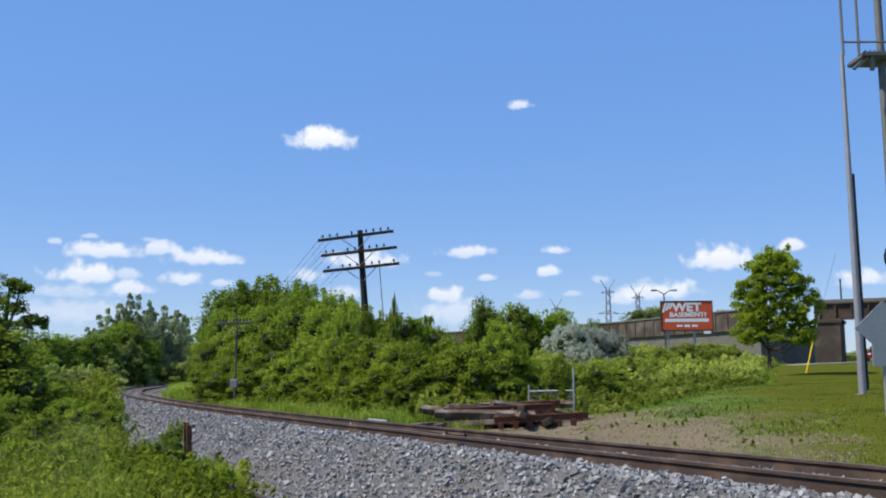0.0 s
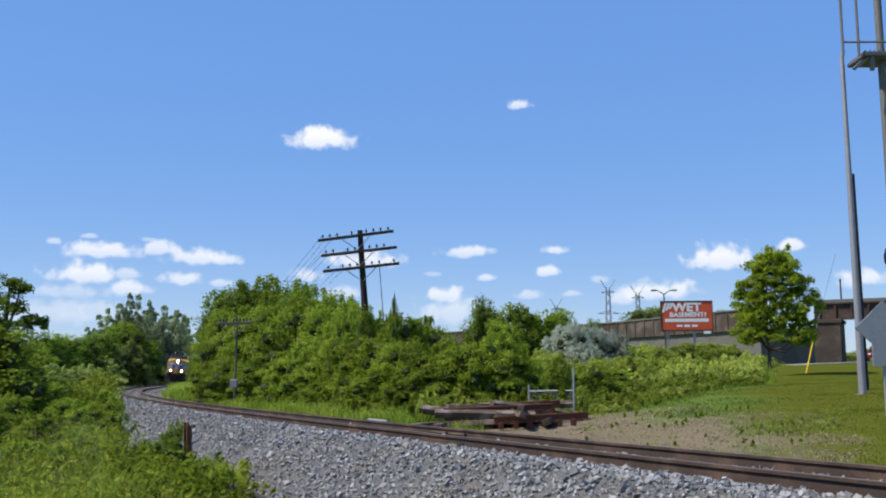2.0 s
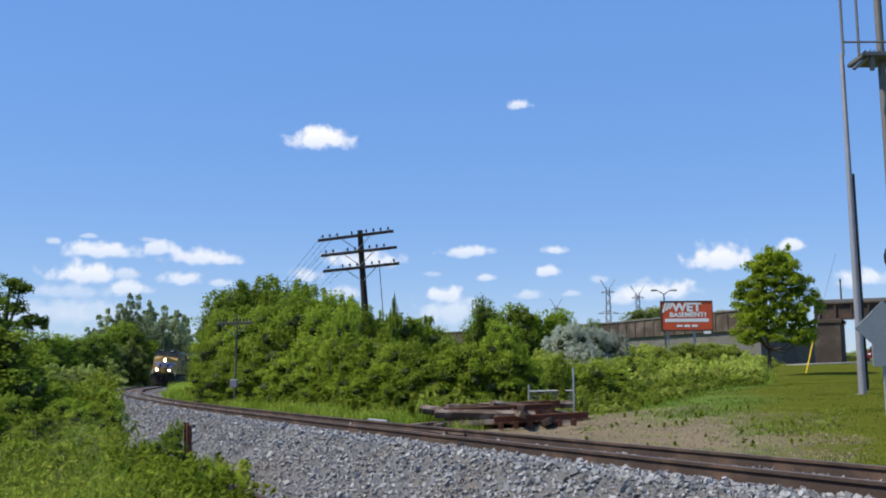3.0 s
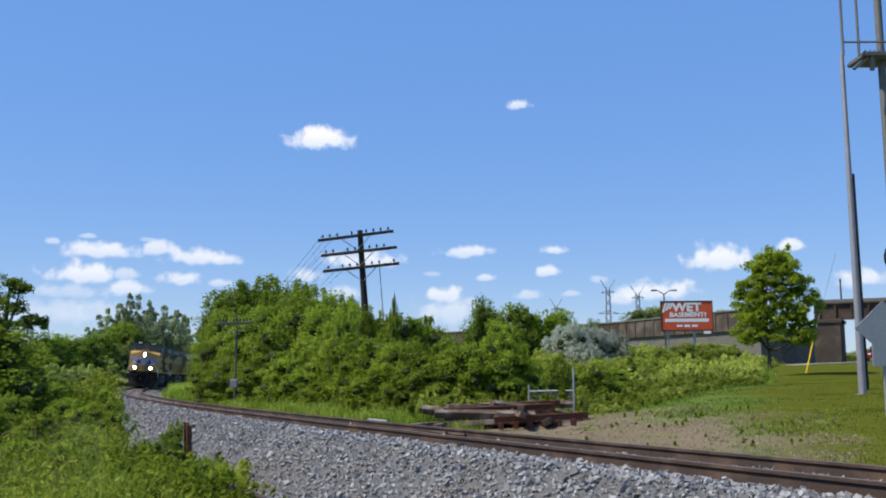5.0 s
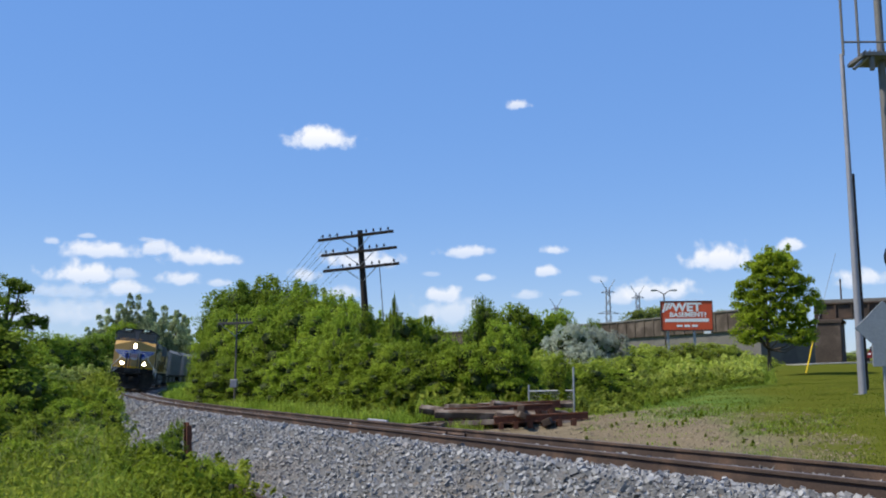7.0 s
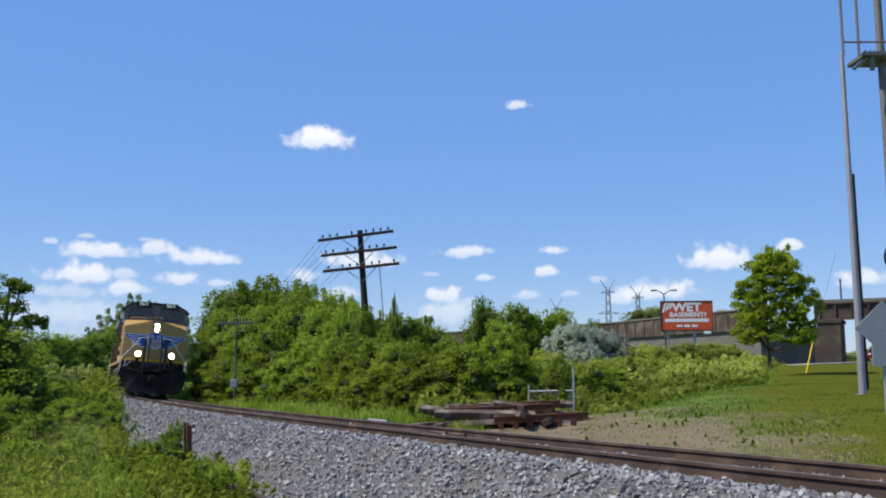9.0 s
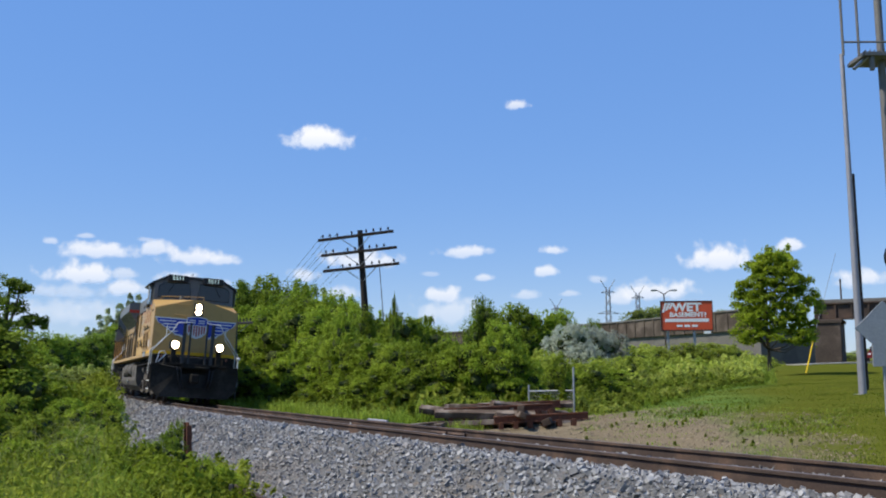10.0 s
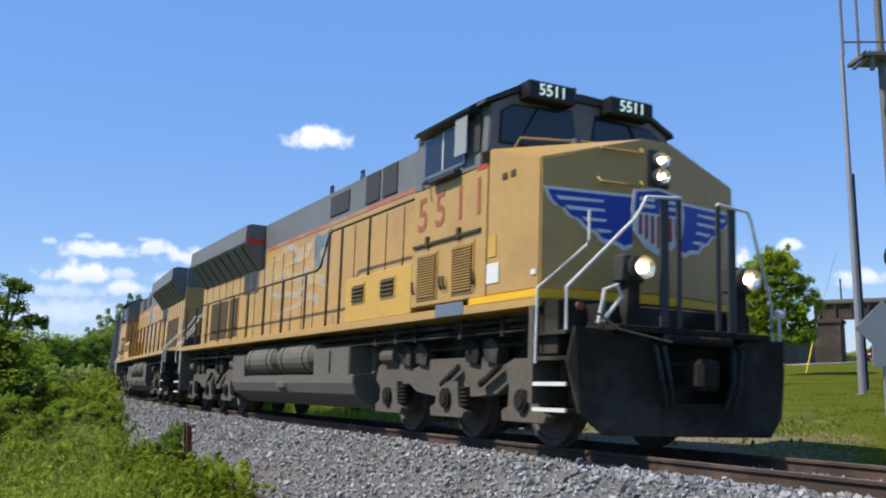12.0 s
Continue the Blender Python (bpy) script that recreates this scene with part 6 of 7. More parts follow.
# ---- viaduct: long stained concrete wall, steel span on a pier over the road ----
def viaduct():
    V = thing("railway_viaduct", "long stained concrete railway viaduct with a steel span", "viaduct")
    line = [(62.0, 88.0), (39.0, 100.0), (36.2, 109.0), (31.5, 122.0), (25.0, 140.0), (2.0, 169.0), (-34.0, 203.0), (-72.0, 238.0), (-110.0, 268.0)]
    tops = 7.9
    for i, (a, b) in enumerate(zip(line, line[1:])):
        a, b = Vector((*a, 0)), Vector((*b, 0))
        d = (b - a).normalized()
        nrm = Vector((d.y, -d.x, 0))
        if nrm.y > 0:
            nrm = -nrm
        ln = (b - a).length
        turn = Matrix((d, -nrm, Vector((0, 0, 1)))).transposed().to_4x4()
        turn.translation = a
        if i == 1:
            continue
        if i < 1:
            sp = part("girder", Shape().box(-6, ln, -0.3, 0.3, 6.25, 7.75, 0.03), GIRDER, V, "brown riveted steel girder")
            sp.matrix_basis = turn
            for k in np.arange(-5, ln, 1.6):
                part("stiffener", Shape().box(k, k + 0.14, -0.5, -0.3, 6.3, 7.7), GIRDER, sp)
            part("flange", Shape().box(-6, ln, -0.55, 0.55, 7.75, 7.88).box(-6, ln, -0.55, 0.55, 6.13, 6.25), GIRDER, sp)
            part("deck_edge", Shape().box(-6, ln, -0.2, 6.0, 7.88, 8.25, 0.02), CONCRETE, sp)
            continue
        wall = part("wall", Shape().box(0, ln, 0.0, 8.0, -2.0, tops - 2.3), CONCRETE, V, "grey weathered concrete wall")
        wall.matrix_basis = turn
        par = part("parapet", Shape().box(-0.1, ln + 0.1, -0.35, 0.3, tops - 2.3, tops, 0.04), CONCRETE_BROWN, V, "brown-stained concrete parapet")
        par.matrix_basis = turn
        part("coping", Shape().box(-0.1, ln + 0.1, -0.5, 0.45, tops, tops + 0.22, 0.03), CONCRETE, par)
        for k in np.arange(0.5, ln, 2.4 if i < 5 else 6.0):
            part("pilaster", Shape().box(k, k + 0.3, -0.46, -0.35, tops - 2.25, tops - 0.05), CONCRETE_BROWN, par)
    pier = part("pier", Shape().box(-1.3, 1.3, -1.2, 3.0, 0.4, 5.75, 0.06), CONCRETE_BROWN, V, "brown-stained concrete pier")
    pier.matrix_basis = pose(40.2, 99.5, 0, 0, 0, -28)
    part("pier_cap", Shape().box(-1.45, 1.45, -1.35, 3.2, 5.75, 6.13, 0.04), CONCRETE_BROWN, pier)
    part("signal_mast", Shape().tube([(41.5, 99, 7.9), (41.5, 99, 10.4)], 0.09, 8), GIRDER, V)


viaduct()


# ---- road and crossing ----
def ribbon(name, pts, width, lift, mat, label):
    vs, fs = [], []
    for i, (x, y) in enumerate(pts):
        d = Vector(pts[min(i + 1, len(pts) - 1)]) - Vector(pts[max(i - 1, 0)])
        d = Vector((d.y, -d.x)).normalized() * width / 2
        for s in (-1, 1):
            px, py = x + d.x * s, y + d.y * s
            z = float(ground_z(px, py, False)[0])
            vs += [(px, py, z + lift), (px, py, z - 0.4)]
    for i in range(len(pts) - 1):
        a, b = 4 * i, 4 * i + 4
        fs += [(a, a + 2, b + 2, b), (a + 1, b + 1, b + 3, a + 3), (a, b, b + 1, a + 1), (a + 2, a + 3, b + 3, b + 2)]
    fs += [(0, 1, 3, 2), (4 * len(pts) - 4, 4 * len(pts) - 2, 4 * len(pts) - 1, 4 * len(pts) - 3)]
    return tagged(new(name, raw_mesh(name, vs, fs, mat)), label, kind="structure")


ribbon("road", [(13.0 + 0.42 * (y - 10), y) for y in np.linspace(14, 130, 40)], 7.0, 0.09, ASPHALT, "grey asphalt road running under the bridge")
ribbon("pavement", [(34 + k * 1.0, 92 + k * 0.1) for k in range(0, 10)], 5.0, 0.12, PALE_GRAVEL, "pale gravel apron under the bridge")
pad = swept("crossing_panel", [(0.83, -0.2), (2.9, -0.4), (2.7, 0.02), (0.83, 0.015)], 18.0, 8.4, 0.5, CROSSING)
tagged(new("crossing_panel", pad), "dark asphalt panel of a level crossing beside the rail", kind="structure")


# ---- posts, signs and the signal at the road ----
lp = plan(b_(1522), 25.5)
lamp = thing("steel_mast", "tall round galvanised steel mast on the lawn", "mast")
lamp.matrix_world = Matrix.Translation(lp)
part("shaft", Shape().tube([(0, 0, -0.05), (0, 0, 4.5), (0, 0, 9.4)], 0.102, 16, 0.056), GALV, lamp)
part("base_flange", Shape().tube([(0, 0, -0.02), (0, 0, 0.05)], 0.24, 16), GALV_DULL, lamp)
wp = plan(b_(1527), 27.5)
wood = thing("utility_pole", "short dark wooden pole behind the steel mast", "pole")
wood.matrix_world = Matrix.Translation(wp)
part("pole", Shape().tube([(0, 0, -0.1), (-0.02, 0, 6.35)], 0.105, 10, 0.09), CREOSOTE, wood)
part("top_pin", Shape().tube([(-0.02, 0, 6.3), (-0.02, 0, 6.55)], 0.02, 6), CREOSOTE, wood)


def signal_gantry():
    """A caged platform high on a post, partly in view."""
    D = 25.0
    G = thing("signal_gantry", "grey steel signal cage with a railed platform", "signal")
    c = plan(b_(1625), D)
    G.matrix_world = Matrix.Translation(c)
    zf, zt = hz(570, D) - c.z, hz(680, D) - c.z
    part("post", Shape().tube([(-0.45, 0, 0), (-0.45, 0, zt + 1)], 0.1, 12), GANTRY_STEEL, G)
    part("platform", Shape().box(-1.12, 2.2, -0.45, 0.6, zf - 0.12, zf - 0.02, 0.01), GANTRY_STEEL, G)
    for k in np.arange(-1.08, 2.1, 0.12):
        part("grating_bar", Shape().box(k, k + 0.025, -0.47, 0.6, zf - 0.02, zf + 0.02), GANTRY_STEEL, G)
    for y, x0 in ((-0.45, -1.67),):
        for x in (x0, x0 + 0.42):
            part("cage_upright", Shape().tube([(x, y, zf - 0.12), (x, y, zt + 1.5)], 0.035, 6), GANTRY_STEEL, G)
        for z in (zf + 0.25, zf + 1.75, zf + 1.95, zf + 3.0):
            part("cage_rail", Shape().tube([(x0, y, z), (2.2, y, z)], 0.028, 6), GANTRY_STEEL, G)
    part("arm_bracket", Shape().tube([(-1.35, -0.3, zf - 0.45), (-0.95, -0.3, zf - 0.1)], 0.05, 8), LAMP_RIM, G)
    part("hanger", Shape().box(-0.92, -0.82, -0.4, -0.3, zf - 0.5, zf), GANTRY_STEEL, G)


signal_gantry()
rs = plan(b_(1606), 20.0)
rnd = thing("signal_disc", "round black signal disc on a slim post", "signal")
rnd.matrix_world = Matrix.Translation(rs)
zc = hz(196, 20) - rs.z
part("disc", Shape().tube([(0, -0.1, zc), (0, 0.0, zc)], 0.37, 28), BLACK, rnd)
part("rim", Shape().tube([(0, -0.13, zc), (0, -0.1, zc)], 0.33, 28, 0.37), BLACK, rnd)
part("panel", Shape().tube([(0, -0.14, zc), (0, -0.13, zc)], 0.28, 24), SIGN_WHITE, rnd)
part("post", Shape().tube([(0.05, 0.05, 0), (0.05, 0.05, zc)], 0.04, 8), GALV_DULL, rnd)
ds = plan(b_(1567), 18.0)
dia = thing("diamond_sign", "grey back of a diamond-shaped road sign on its post", "road sign")
dia.matrix_world = Matrix.Translation(ds)
zc = hz(70, 18) - ds.z
part("plate", Shape().prism([(-0.56, zc), (0, zc + 0.52), (0.56, zc), (0, zc - 0.52)], -0.01, 0.01, "y"), GALV_DULL, dia, "", 0.004)
part("lower_plate", Shape().box(-0.25, 0.35, -0.012, 0.012, zc - 0.72, zc - 0.3, 0.004), GALV_DULL, dia)
part("post", Shape().box(-0.05, 0.03, 0.015, 0.06, -0.1, zc + 0.35, 0.006), GALV_DULL, dia)
gd = plan(b_(1424), 52.0)
gg = thing("guy_guard", "slanting yellow plastic guy-wire guard", "guy guard")
gg.matrix_world = Matrix.Translation(gd)
part("guard", Shape().tube([(0, 0, 0), (0.62, 0, 2.25)], 0.045, 8), YELLOW_GUARD, gg)
part("anchor_wire", Shape().tube([(0.6, 0, 2.2), (2.0, 0, 6.6)], 0.012, 5), GALV, gg)

# ---- billboard and the lamp behind it ----
BD = 76.0
bb = plan(b_(1217), BD)
bill = thing("billboard", "orange-red billboard with white lettering on steel posts", "billboard")
bill.matrix_world = Matrix.Translation(bb) @ Matrix.Rotation(radians(-4), 4, "Z")
b0, b1 = hz(69, BD) - bb.z, hz(119, BD) - bb.z
bw = 2.0
pan = part("panel", Shape().box(-bw, bw, -0.06, 0.06, b0, b1, 0.015), SIGN_RED, bill, "orange-red sign panel")
fm = Shape()
for a in ((-bw - 0.05, bw + 0.05, b0 - 0.09, b0), (-bw - 0.05, bw + 0.05, b1, b1 + 0.07), (-bw - 0.05, -bw, b0, b1), (bw, bw + 0.05, b0, b1)):
    fm.box(a[0], a[1], -0.1, 0.1, a[2], a[3])
part("frame", fm, GIRDER, bill)
bh = b1 - b0
letters("headline", "WET", 0.92, SIGN_WHITE, bill, Matrix.Translation((0.02, -0.07, b0 + bh * 0.79)) @ pose(0, 0, 0, 90, 0, 0), 0.01, 0.035).data.transform(Matrix.Diagonal((1.15, 1, 1, 1)))
letters("subhead", "BASEMENT?", 0.5, SIGN_WHITE, bill, Matrix.Translation((0.1, -0.07, b0 + bh * 0.53)) @ pose(0, 0, 0, 90, 0, 0), 0.01, 0.018).data.transform(Matrix.Diagonal((1.12, 1, 1, 1)))
part("text_band", Shape().box(-1.72, 1.72, -0.072, -0.06, b0 + bh * 0.28, b0 + bh * 0.4), SIGN_WHITE, bill)
for k in range(3):
    part("text_bar", Shape().box(-0.82 + k * 0.6, -0.36 + k * 0.6, -0.072, -0.06, b0 + bh * 0.1, b0 + bh * 0.18), SIGN_WHITE, bill)
for k in range(3):
    x = -1.9 + k * 0.26
    part("slash", Shape().prism([(x - 0.05, b0 + bh * (0.62 + k * 0.06)), (x + 0.1, b0 + bh * (0.62 + k * 0.06)), (x + 0.42, b1 - 0.06), (x + 0.22, b1 - 0.06)], -0.072, -0.06, "y"), SIGN_WHITE, bill)
for x in (-1.5, 0.6):
    part("post", Shape().box(x - 0.09, x + 0.09, 0.07, 0.25, -0.2, b1 - 0.2, 0.01), GALV, bill)
part("owner_plate", Shape().box(1.3, 1.85, -0.1, -0.06, b0 - 0.32, b0 - 0.1), SIGN_WHITE, bill)
sl = plan(b_(1178), 92.0)
lampost = thing("street_lamp", "double-armed street lamp behind the billboard", "street lamp")
lampost.matrix_world = Matrix.Translation(sl)
lz = hz(134, 92) - sl.z
part("pole", Shape().tube([(0, 0, 0), (0, 0, lz)], 0.1, 8, 0.06), GIRDER, lampost)
for sd in (-1, 1):
    part("arm", Shape().tube([(0, 0, lz - 0.1), (sd * 0.5, 0, lz + 0.25), (sd * 0.8, 0, lz + 0.3)], 0.045, 6), GIRDER, lampost)
    part("lamp_head", Shape().box(*sorted((sd * 0.7, sd * 1.25)), -0.15, 0.15, lz + 0.22, lz + 0.4, 0.04), GALV_DULL, lampost)


# ---- pylons ----
def pylon(bearing, dist, top, label):
    P = thing("pylon", label, "pylon", "distant pylons")
    p = plan(bearing, dist)
    P.matrix_world = Matrix.Translation(p)
    h = top - p.z
    w = h * 0.06
    r = dist * 0.00032
    body = Shape()
    for sx in (-1, 1):
        for sy in (-1, 1):
            body.tube([(sx * w, sy * w, 0), (sx * w * 0.35, sy * w * 0.35, h * 0.6), (sx * w * 0.3, sy * w * 0.3, h * 0.92)], r, 4)
    part("legs", body, PYLON, P)
    lat = Shape()
    for i in range(9):
        z0, z1 = h * i / 10, h * (i + 1) / 10
        k0, k1 = w * max(0.32, 1 - i / 9 * 0.68), w * max(0.32, 1 - (i + 1) / 9 * 0.68)
        for sy in (-1, 1):
            lat.tube([(-k0, sy * k0, z0), (k1, sy * k1, z1)], r * 0.7, 4).tube([(k0, sy * k0, z0), (-k1, sy * k1, z1)], r * 0.7, 4)
    part("lattice", lat, PYLON, P)
    for z, k in ((0.62, 0.11), (0.84, 0.07)):
        part("crossarm", Shape().tube([(-h * k, 0, h * z + h * 0.02), (0, 0, h * (z + 0.05)), (h * k, 0, h * z + h * 0.02)], r, 4).tube([(-h * k, 0, h * z + h * 0.02), (h * k, 0, h * z + h * 0.02)], r, 4), PYLON, P)
    part("horns", Shape().tube([(-w * 0.3, 0, h * 0.9), (-w * 1.3, 0, h)], r, 4).tube([(w * 0.3, 0, h * 0.9), (w * 1.3, 0, h)], r, 4), PYLON, P)


pylon(b_(1078), 330, hz(160, 330), "grey lattice pylon beyond the viaduct")
pylon(b_(1131), 460, hz(148, 460), "grey lattice pylon further beyond the viaduct")
pylon(b_(985), 480, hz(126, 480), "faint lattice pylon behind the trees")
pylon(b_(52), 420, hz(90, 420), "faint lattice pylon beyond the ditch trees")

# ---- rusty post, marker stake and old rail at the ballast's foot ----
rp = plan(b_(337), 18.1)
post = thing("rusty_post", "rusty upright steel post leaning in the weeds", "post")
post.matrix_world = Matrix.Translation(rp) @ pose(0, 0, 0, 0, -4, -48)
part("web", Shape().box(-0.05, 0.05, -0.012, 0.012, -0.1, 1.12, 0.003), RUST, post)
part("flange", Shape().box(-0.07, -0.05, -0.05, 0.05, -0.1, 1.12, 0.003).box(0.05, 0.07, -0.05, 0.05, -0.1, 1.06, 0.003), RUST, post)
sp_ = plan(b_(413), 13.6)
stake = thing("grey_stake", "thin weathered grey stake in the weeds", "stake")
stake.matrix_world = Matrix.Translation(sp_)
part("stake", Shape().box(-0.03, 0.03, -0.03, 0.03, -0.1, 0.48, 0.006), POLE_GREY, stake)
orl = plan(b_(440), 13.2, -0.08)
oldr = part("old_rail", Shape().box(-1.2, 1.2, -0.07, 0.07, 0, 0.02).box(-1.2, 1.2, -0.012, 0.012, 0.02, 0.12).box(-1.2, 1.2, -0.035, 0.035, 0.12, 0.165, 0.006), RAIL_RUST, None, "rusty length of old rail lying at the ballast foot")
tagged(oldr, category="rail")
oldr.matrix_world = Matrix.Translation(orl + Vector((0.4, -0.6, 0.1))) @ pose(0, 0, 0, 0, 4, -58)

# ---- a car under the bridge ----
cp = plan(b_(1552), 92.0, -0.1)
car = thing("car", "small dark red car on the road under the bridge", "car")
car.matrix_world = Matrix.Translation(cp) @ pose(0, 0, 0, 0, 0, -25)
part("body", Shape().prism([(-0.85, 0.3), (0.85, 0.3), (0.85, 0.85), (0.65, 0.95), (0.55, 1.42), (-0.55, 1.42), (-0.65, 0.95), (-0.85, 0.85)], -2.0, 2.0, "y"), CAR_RED, car, "", 0.05)
part("windscreen", Shape().box(-0.58, 0.58, -2.03, -1.99, 0.95, 1.36), GLASS_DARK, car)
for sx in (-1, 1):
    part("headlight", Shape().box(*sorted((sx * 0.5, sx * 0.78)), -2.05, -1.99, 0.62, 0.76, 0.01), SIGN_WHITE, car)
    for y in (-1.3, 1.3):
        part("wheel", Shape().tube([(sx * 0.7, y, 0.3), (sx * 0.88, y, 0.3)], 0.32, 16), BLACK, car)


# ---- clouds, far off, drifting ----
def cloud_material():
    m = bpy.data.materials.new("cloud_vapour")
    m.use_nodes = True
    n, l = m.node_tree.nodes, m.node_tree.links
    n.remove(n["Principled BSDF"])
    tc, oi = n.new("ShaderNodeTexCoord"), n.new("ShaderNodeObjectInfo")
    shift = n.new("ShaderNodeVectorMath")
    shift.operation = "SCALE"
    comb = n.new("ShaderNodeCombineXYZ")
    for k in range(3):
        l.new(oi.outputs["Random"], comb.inputs[k])
    l.new(comb.outputs[0], shift.inputs[0])
    shift.inputs["Scale"].default_value = 40
    sum_ = n.new("ShaderNodeVectorMath")
    l.new(shift.outputs[0], sum_.inputs[1])
    size = n.new("ShaderNodeVectorMath")             # the object's colour holds the cloud's width and height, so billows are round
    size.operation = "MULTIPLY"
    l.new(tc.outputs["Object"], size.inputs[0])
    l.new(oi.outputs["Color"], size.inputs[1])
    l.new(size.outputs[0], sum_.inputs[0])
    no = n.new("ShaderNodeTexNoise")
    no.inputs["Scale"].default_value, no.inputs["Detail"].default_value, no.inputs["Roughness"].default_value = 1.35, 4, 0.5
    l.new(sum_.outputs[0], no.inputs["Vector"])
    axes, flat, low, put = n.new("ShaderNodeSeparateXYZ"), n.new("ShaderNodeMath"), n.new("ShaderNodeMath"), n.new("ShaderNodeCombineXYZ")
    l.new(tc.outputs["Object"], axes.inputs[0])
    low.operation, low.inputs[1].default_value = "MULTIPLY", -1.8       # flatter underneath
    flat.operation = "MAXIMUM"
    l.new(axes.outputs["Y"], low.inputs[0])
    l.new(axes.outputs["Y"], flat.inputs[0])
    l.new(low.outputs[0], flat.inputs[1])
    l.new(axes.outputs["X"], put.inputs[0])
    l.new(flat.outputs[0], put.inputs[1])
    ln = n.new("ShaderNodeVectorMath")
    ln.operation = "LENGTH"
    l.new(put.outputs[0], ln.inputs[0])
    sub = n.new("ShaderNodeMath")
    sub.operation = "MULTIPLY_ADD"
    l.new(no.outputs[0], sub.inputs[0])
    sub.inputs[1].default_value = 1.35
    sub.inputs[2].default_value = 0.1
    edge = n.new("ShaderNodeMath")
    edge.operation = "SUBTRACT"
    l.new(sub.outputs[0], edge.inputs[0])
    l.new(ln.outputs["Value"], edge.inputs[1])
    ramp = n.new("ShaderNodeMapRange")
    ramp.interpolation_type = "SMOOTHSTEP"
    ramp.inputs["From Min"].default_value, ramp.inputs["From Max"].default_value = -0.02, 0.5
    l.new(edge.outputs[0], ramp.inputs["Value"])
    dens = n.new("ShaderNodeMath")
    dens.operation = "MULTIPLY"
    l.new(ramp.outputs[0], dens.inputs[0])
    l.new(oi.outputs["Alpha"], dens.inputs[1])
    # Flat glowing cards: sunlit tops and shaded undersides are put into the colour.
    em, tr, mix = n.new("ShaderNodeEmission"), n.new("ShaderNodeBsdfTransparent"), n.new("ShaderNodeMixShader")
    em.inputs["Color"].default_value, em.inputs["Strength"].default_value = (0.93, 0.95, 1.0, 1), 0.95
    tone, grey = n.new("ShaderNodeMapRange"), n.new("ShaderNodeMix")
    tone.inputs["From Min"].default_value, tone.inputs["From Max"].default_value = -0.5, 0.25
    l.new(axes.outputs["Y"], tone.inputs["Value"])
    grey.data_type = "RGBA"
    grey.inputs["A"].default_value, grey.inputs["B"].default_value = (0.66, 0.76, 0.95, 1), (0.95, 0.96, 1.0, 1)
    l.new(tone.outputs[0], grey.inputs["Factor"])
    l.new(grey.outputs["Result"], em.inputs["Color"])
    l.new(dens.outputs[0], mix.inputs[0])
    l.new(tr.outputs[0], mix.inputs[1])
    l.new(em.outputs[0], mix.inputs[2])
    l.new(mix.outputs[0], n["Material Output"].inputs["Surface"])
    return m


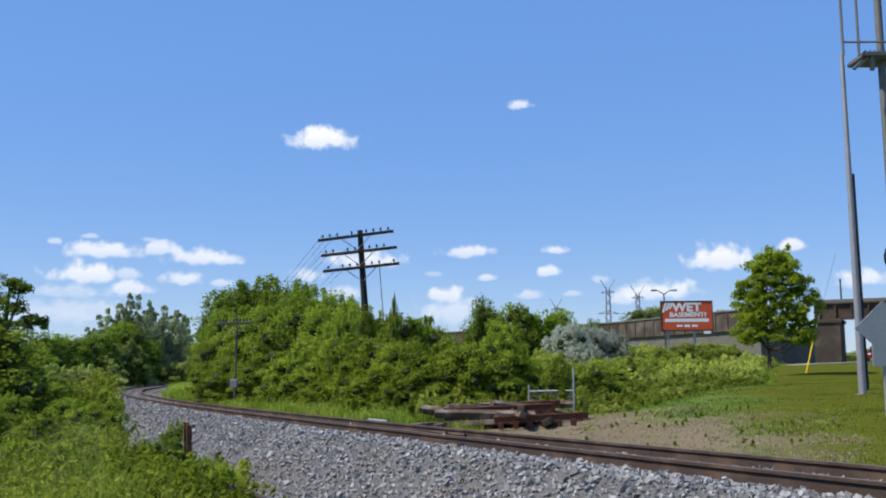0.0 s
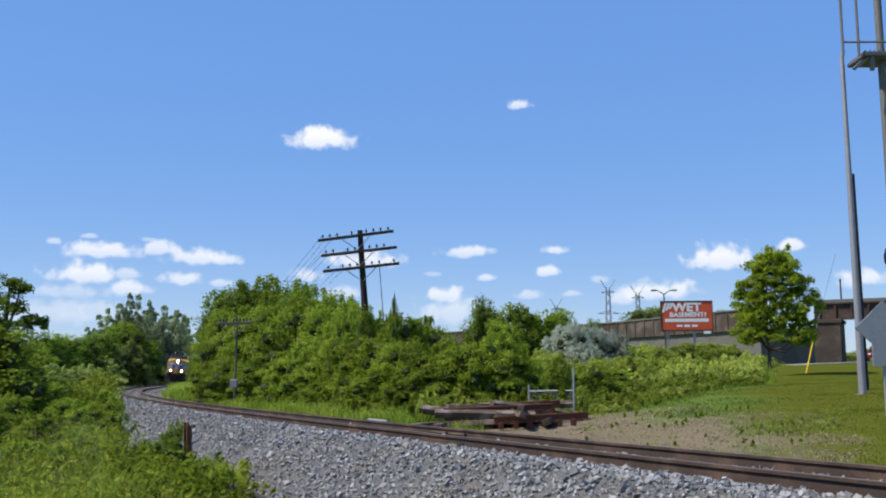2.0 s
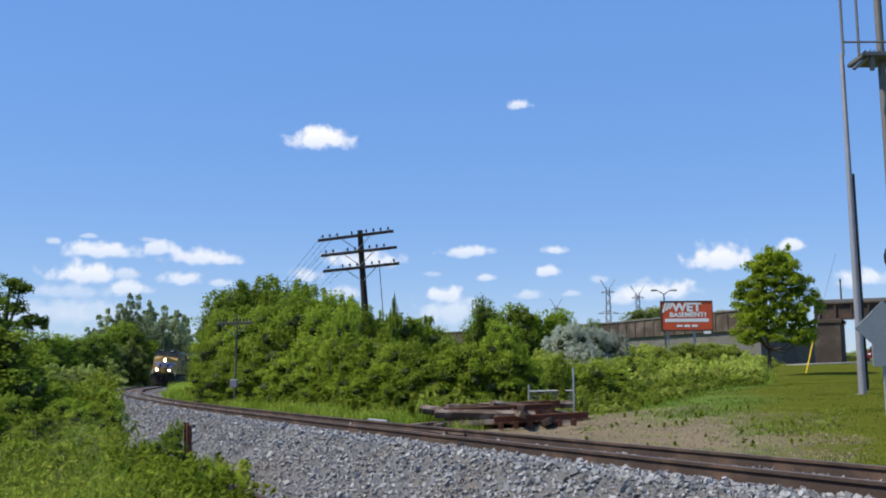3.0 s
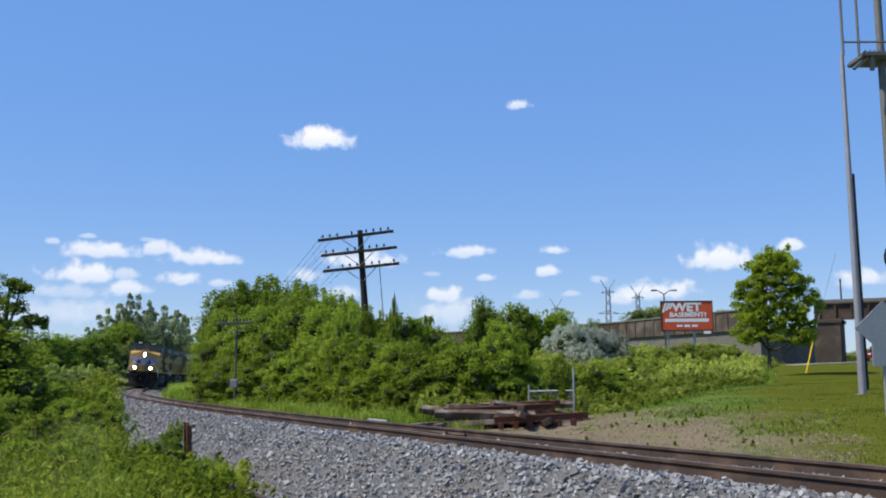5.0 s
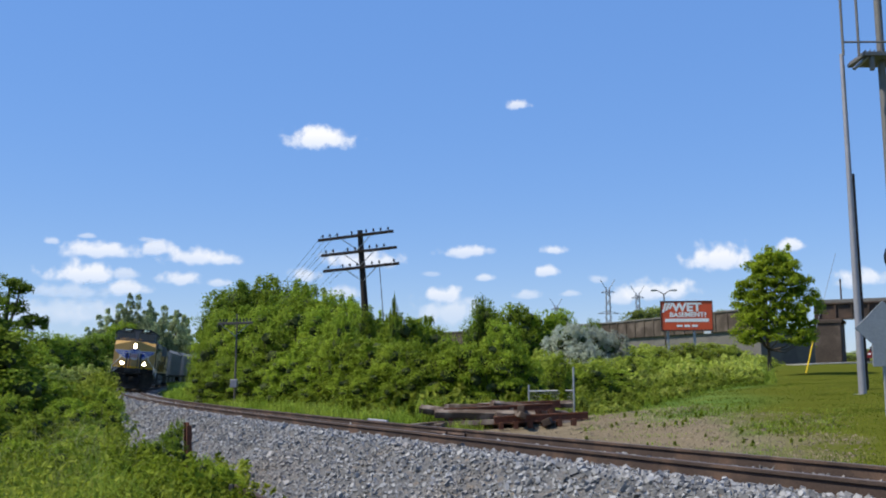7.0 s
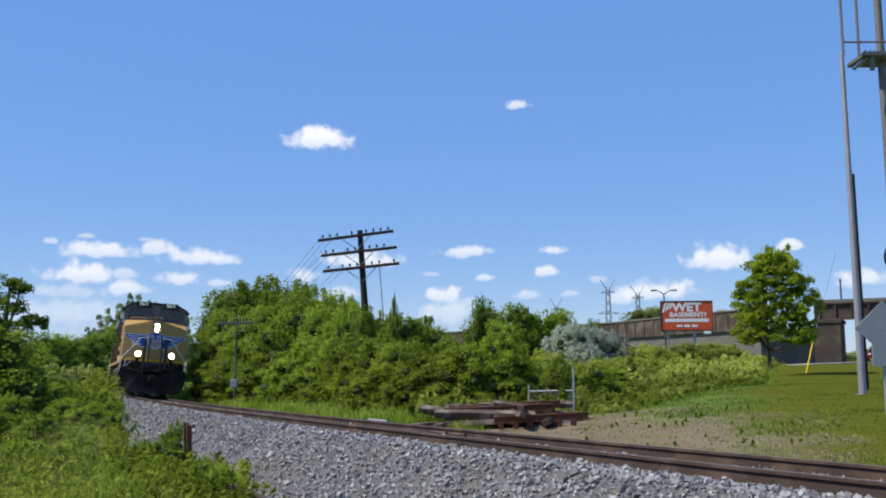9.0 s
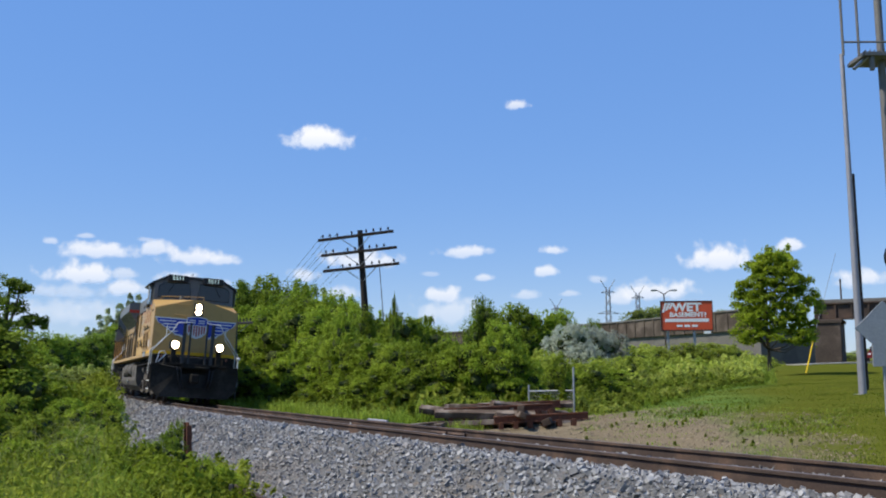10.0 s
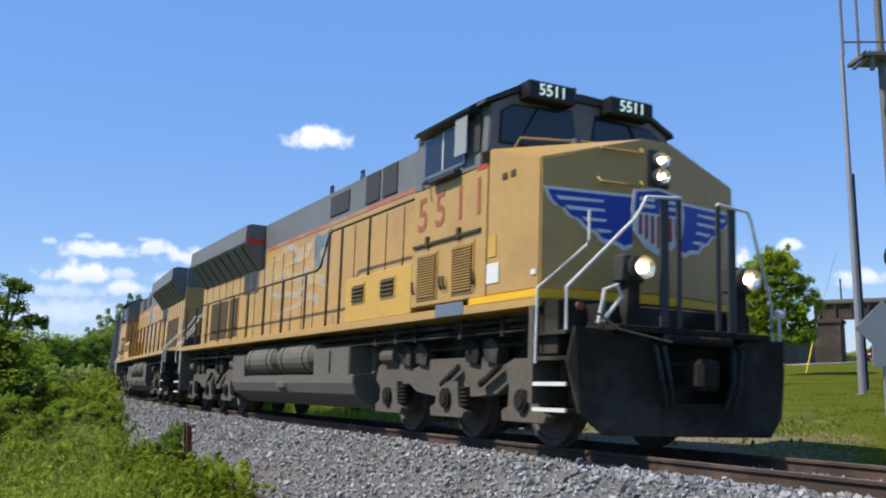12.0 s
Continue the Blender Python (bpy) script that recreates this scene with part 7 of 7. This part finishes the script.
CLOUD = cloud_material()
cloud_me = raw_mesh("cloud", [(-1, -1, 0), (1, -1, 0), (1, 1, 0), (-1, 1, 0)], [(0, 1, 2, 3)], CLOUD)
clouds = []
cp_, sp2 = math.cos(radians(PITCH)), math.sin(radians(PITCH))
for u, v, w, h, dens in ((570, 248, 62, 22, 1.0), (920, 188, 24, 10, 0.75), (178, 443, 68, 16, 0.8), (281, 440, 27, 15, 0.7), (345, 455, 50, 17, 0.8), (402, 460, 38, 11, 0.7), (150, 484, 58, 20, 0.85), (225, 510, 44, 15, 0.7),
                         (228, 484, 24, 10, 0.5), (130, 515, 60, 14, 0.35), (325, 495, 32, 13, 0.7), (392, 500, 20, 8, 0.5), (830, 448, 46, 12, 0.75), (981, 445, 23, 9, 0.75), (971, 484, 23, 11, 0.75), (863, 493, 18, 8, 0.65), (785, 526, 40, 16, 0.75),
                         (800, 556, 60, 26, 0.5), (1275, 465, 62, 25, 0.9), (1400, 441, 28, 11, 0.8), (1165, 520, 66, 20, 0.8), (1100, 532, 26, 14, 0.6), (648, 463, 68, 17, 0.8), (540, 490, 26, 13, 0.6), (610, 520, 34, 14, 0.5), (1530, 502, 46, 18, 0.75), (936, 525, 26, 9, 0.45), (1012, 522, 18, 7, 0.4),
                         (158, 415, 16, 6, 0.45), (95, 424, 14, 7, 0.5), (80, 555, 110, 26, 0.3), (170, 550, 80, 20, 0.3), (265, 422, 12, 5, 0.35), (1060, 498, 14, 9, 0.4), (765, 486, 18, 6, 0.3)):
    a, b = (u - 784) / 1682.0, (441 - v) / 1682.0
    way = Vector((a, cp_ - b * sp2, sp2 + b * cp_))
    k = 3000 / 1682.0
    m = look(Vector(EYE) + way * 3000, EYE)
    m = m @ Matrix.Rotation(math.pi, 4, "Y")
    ob = new("cloud", cloud_me)
    tagged(ob, "small white fair-weather cloud drifting in the sky", "cloud", "fair-weather clouds", kind="")
    ob.scale = (w * k * 1.55, h * k * 1.75, 1)
    ob.color = (w / 22, h / 22, 0, dens)
    ob.matrix_world = m @ Matrix.Diagonal((*ob.scale, 1))
    clouds.append((ob, m, -(9.0 - 6.0 * u / 1568) * k))

build_stones(ballast)

# ---- what moves ----
def run(t):
    """How far the train's reference point has come along the track, metres."""
    dt = t - 12.0
    return 12.72506 * dt - 0.148305 * dt * dt / 2


def vehicle_pose(t, back, a, b, nose, flip=False):
    """A vehicle whose bogies stand a and b metres behind its leading end; the end lies back metres behind the lead nose."""
    s = run(t) + 2.7 - back
    p1, p2 = Vector(track_at(s - a)[:3]), Vector(track_at(s - b)[:3])
    f = (p1 - p2).normalized()
    left = Vector((-f.y, f.x, 0)).normalized()
    up = f.cross(left)
    c = float(cant(s - a - 6))
    l2, u2 = left * math.cos(c) - up * math.sin(c), up * math.cos(c) + left * math.sin(c)
    m = Matrix((f, l2, u2)).transposed().to_4x4()
    m.translation = p1 + f * a
    if flip:
        m = m @ Matrix.Rotation(math.pi, 4, "Z")
    return m @ Matrix.Translation((-nose, 0, 0))


def motions():
    times = [i * 0.25 for i in range(49)]
    walk(lead, [(t, vehicle_pose(t, 0.0, 2.7, 15.9, 0.0)) for t in times])
    walk(second, [(t, vehicle_pose(t, 22.5, 2.6, 16.5, -19.1, True)) for t in times])
    for i, h in enumerate(hoppers):
        walk(h, [(t, vehicle_pose(t, 43.6 + i * 17.6, 1.9, 15.1, 0.0)) for t in times])
    for turn, sets in ((1, lead_sets), (-1, second_sets)):
        rows = [(k / 30, math.degrees(run(k / 30) / 0.533) * turn) for k in range(361)]
        for ob in sets:
            x = ob.matrix_basis.translation.x
            walk(ob, [(t, pose(x, 0, 0.533) @ Matrix.Rotation(radians(a), 4, "Y")) for t, a in rows])
    for ob, m, shift in clouds:
        walk(ob, [(0.0, m), (12.0, m @ Matrix.Translation((shift, 0, 0)))])


motions()
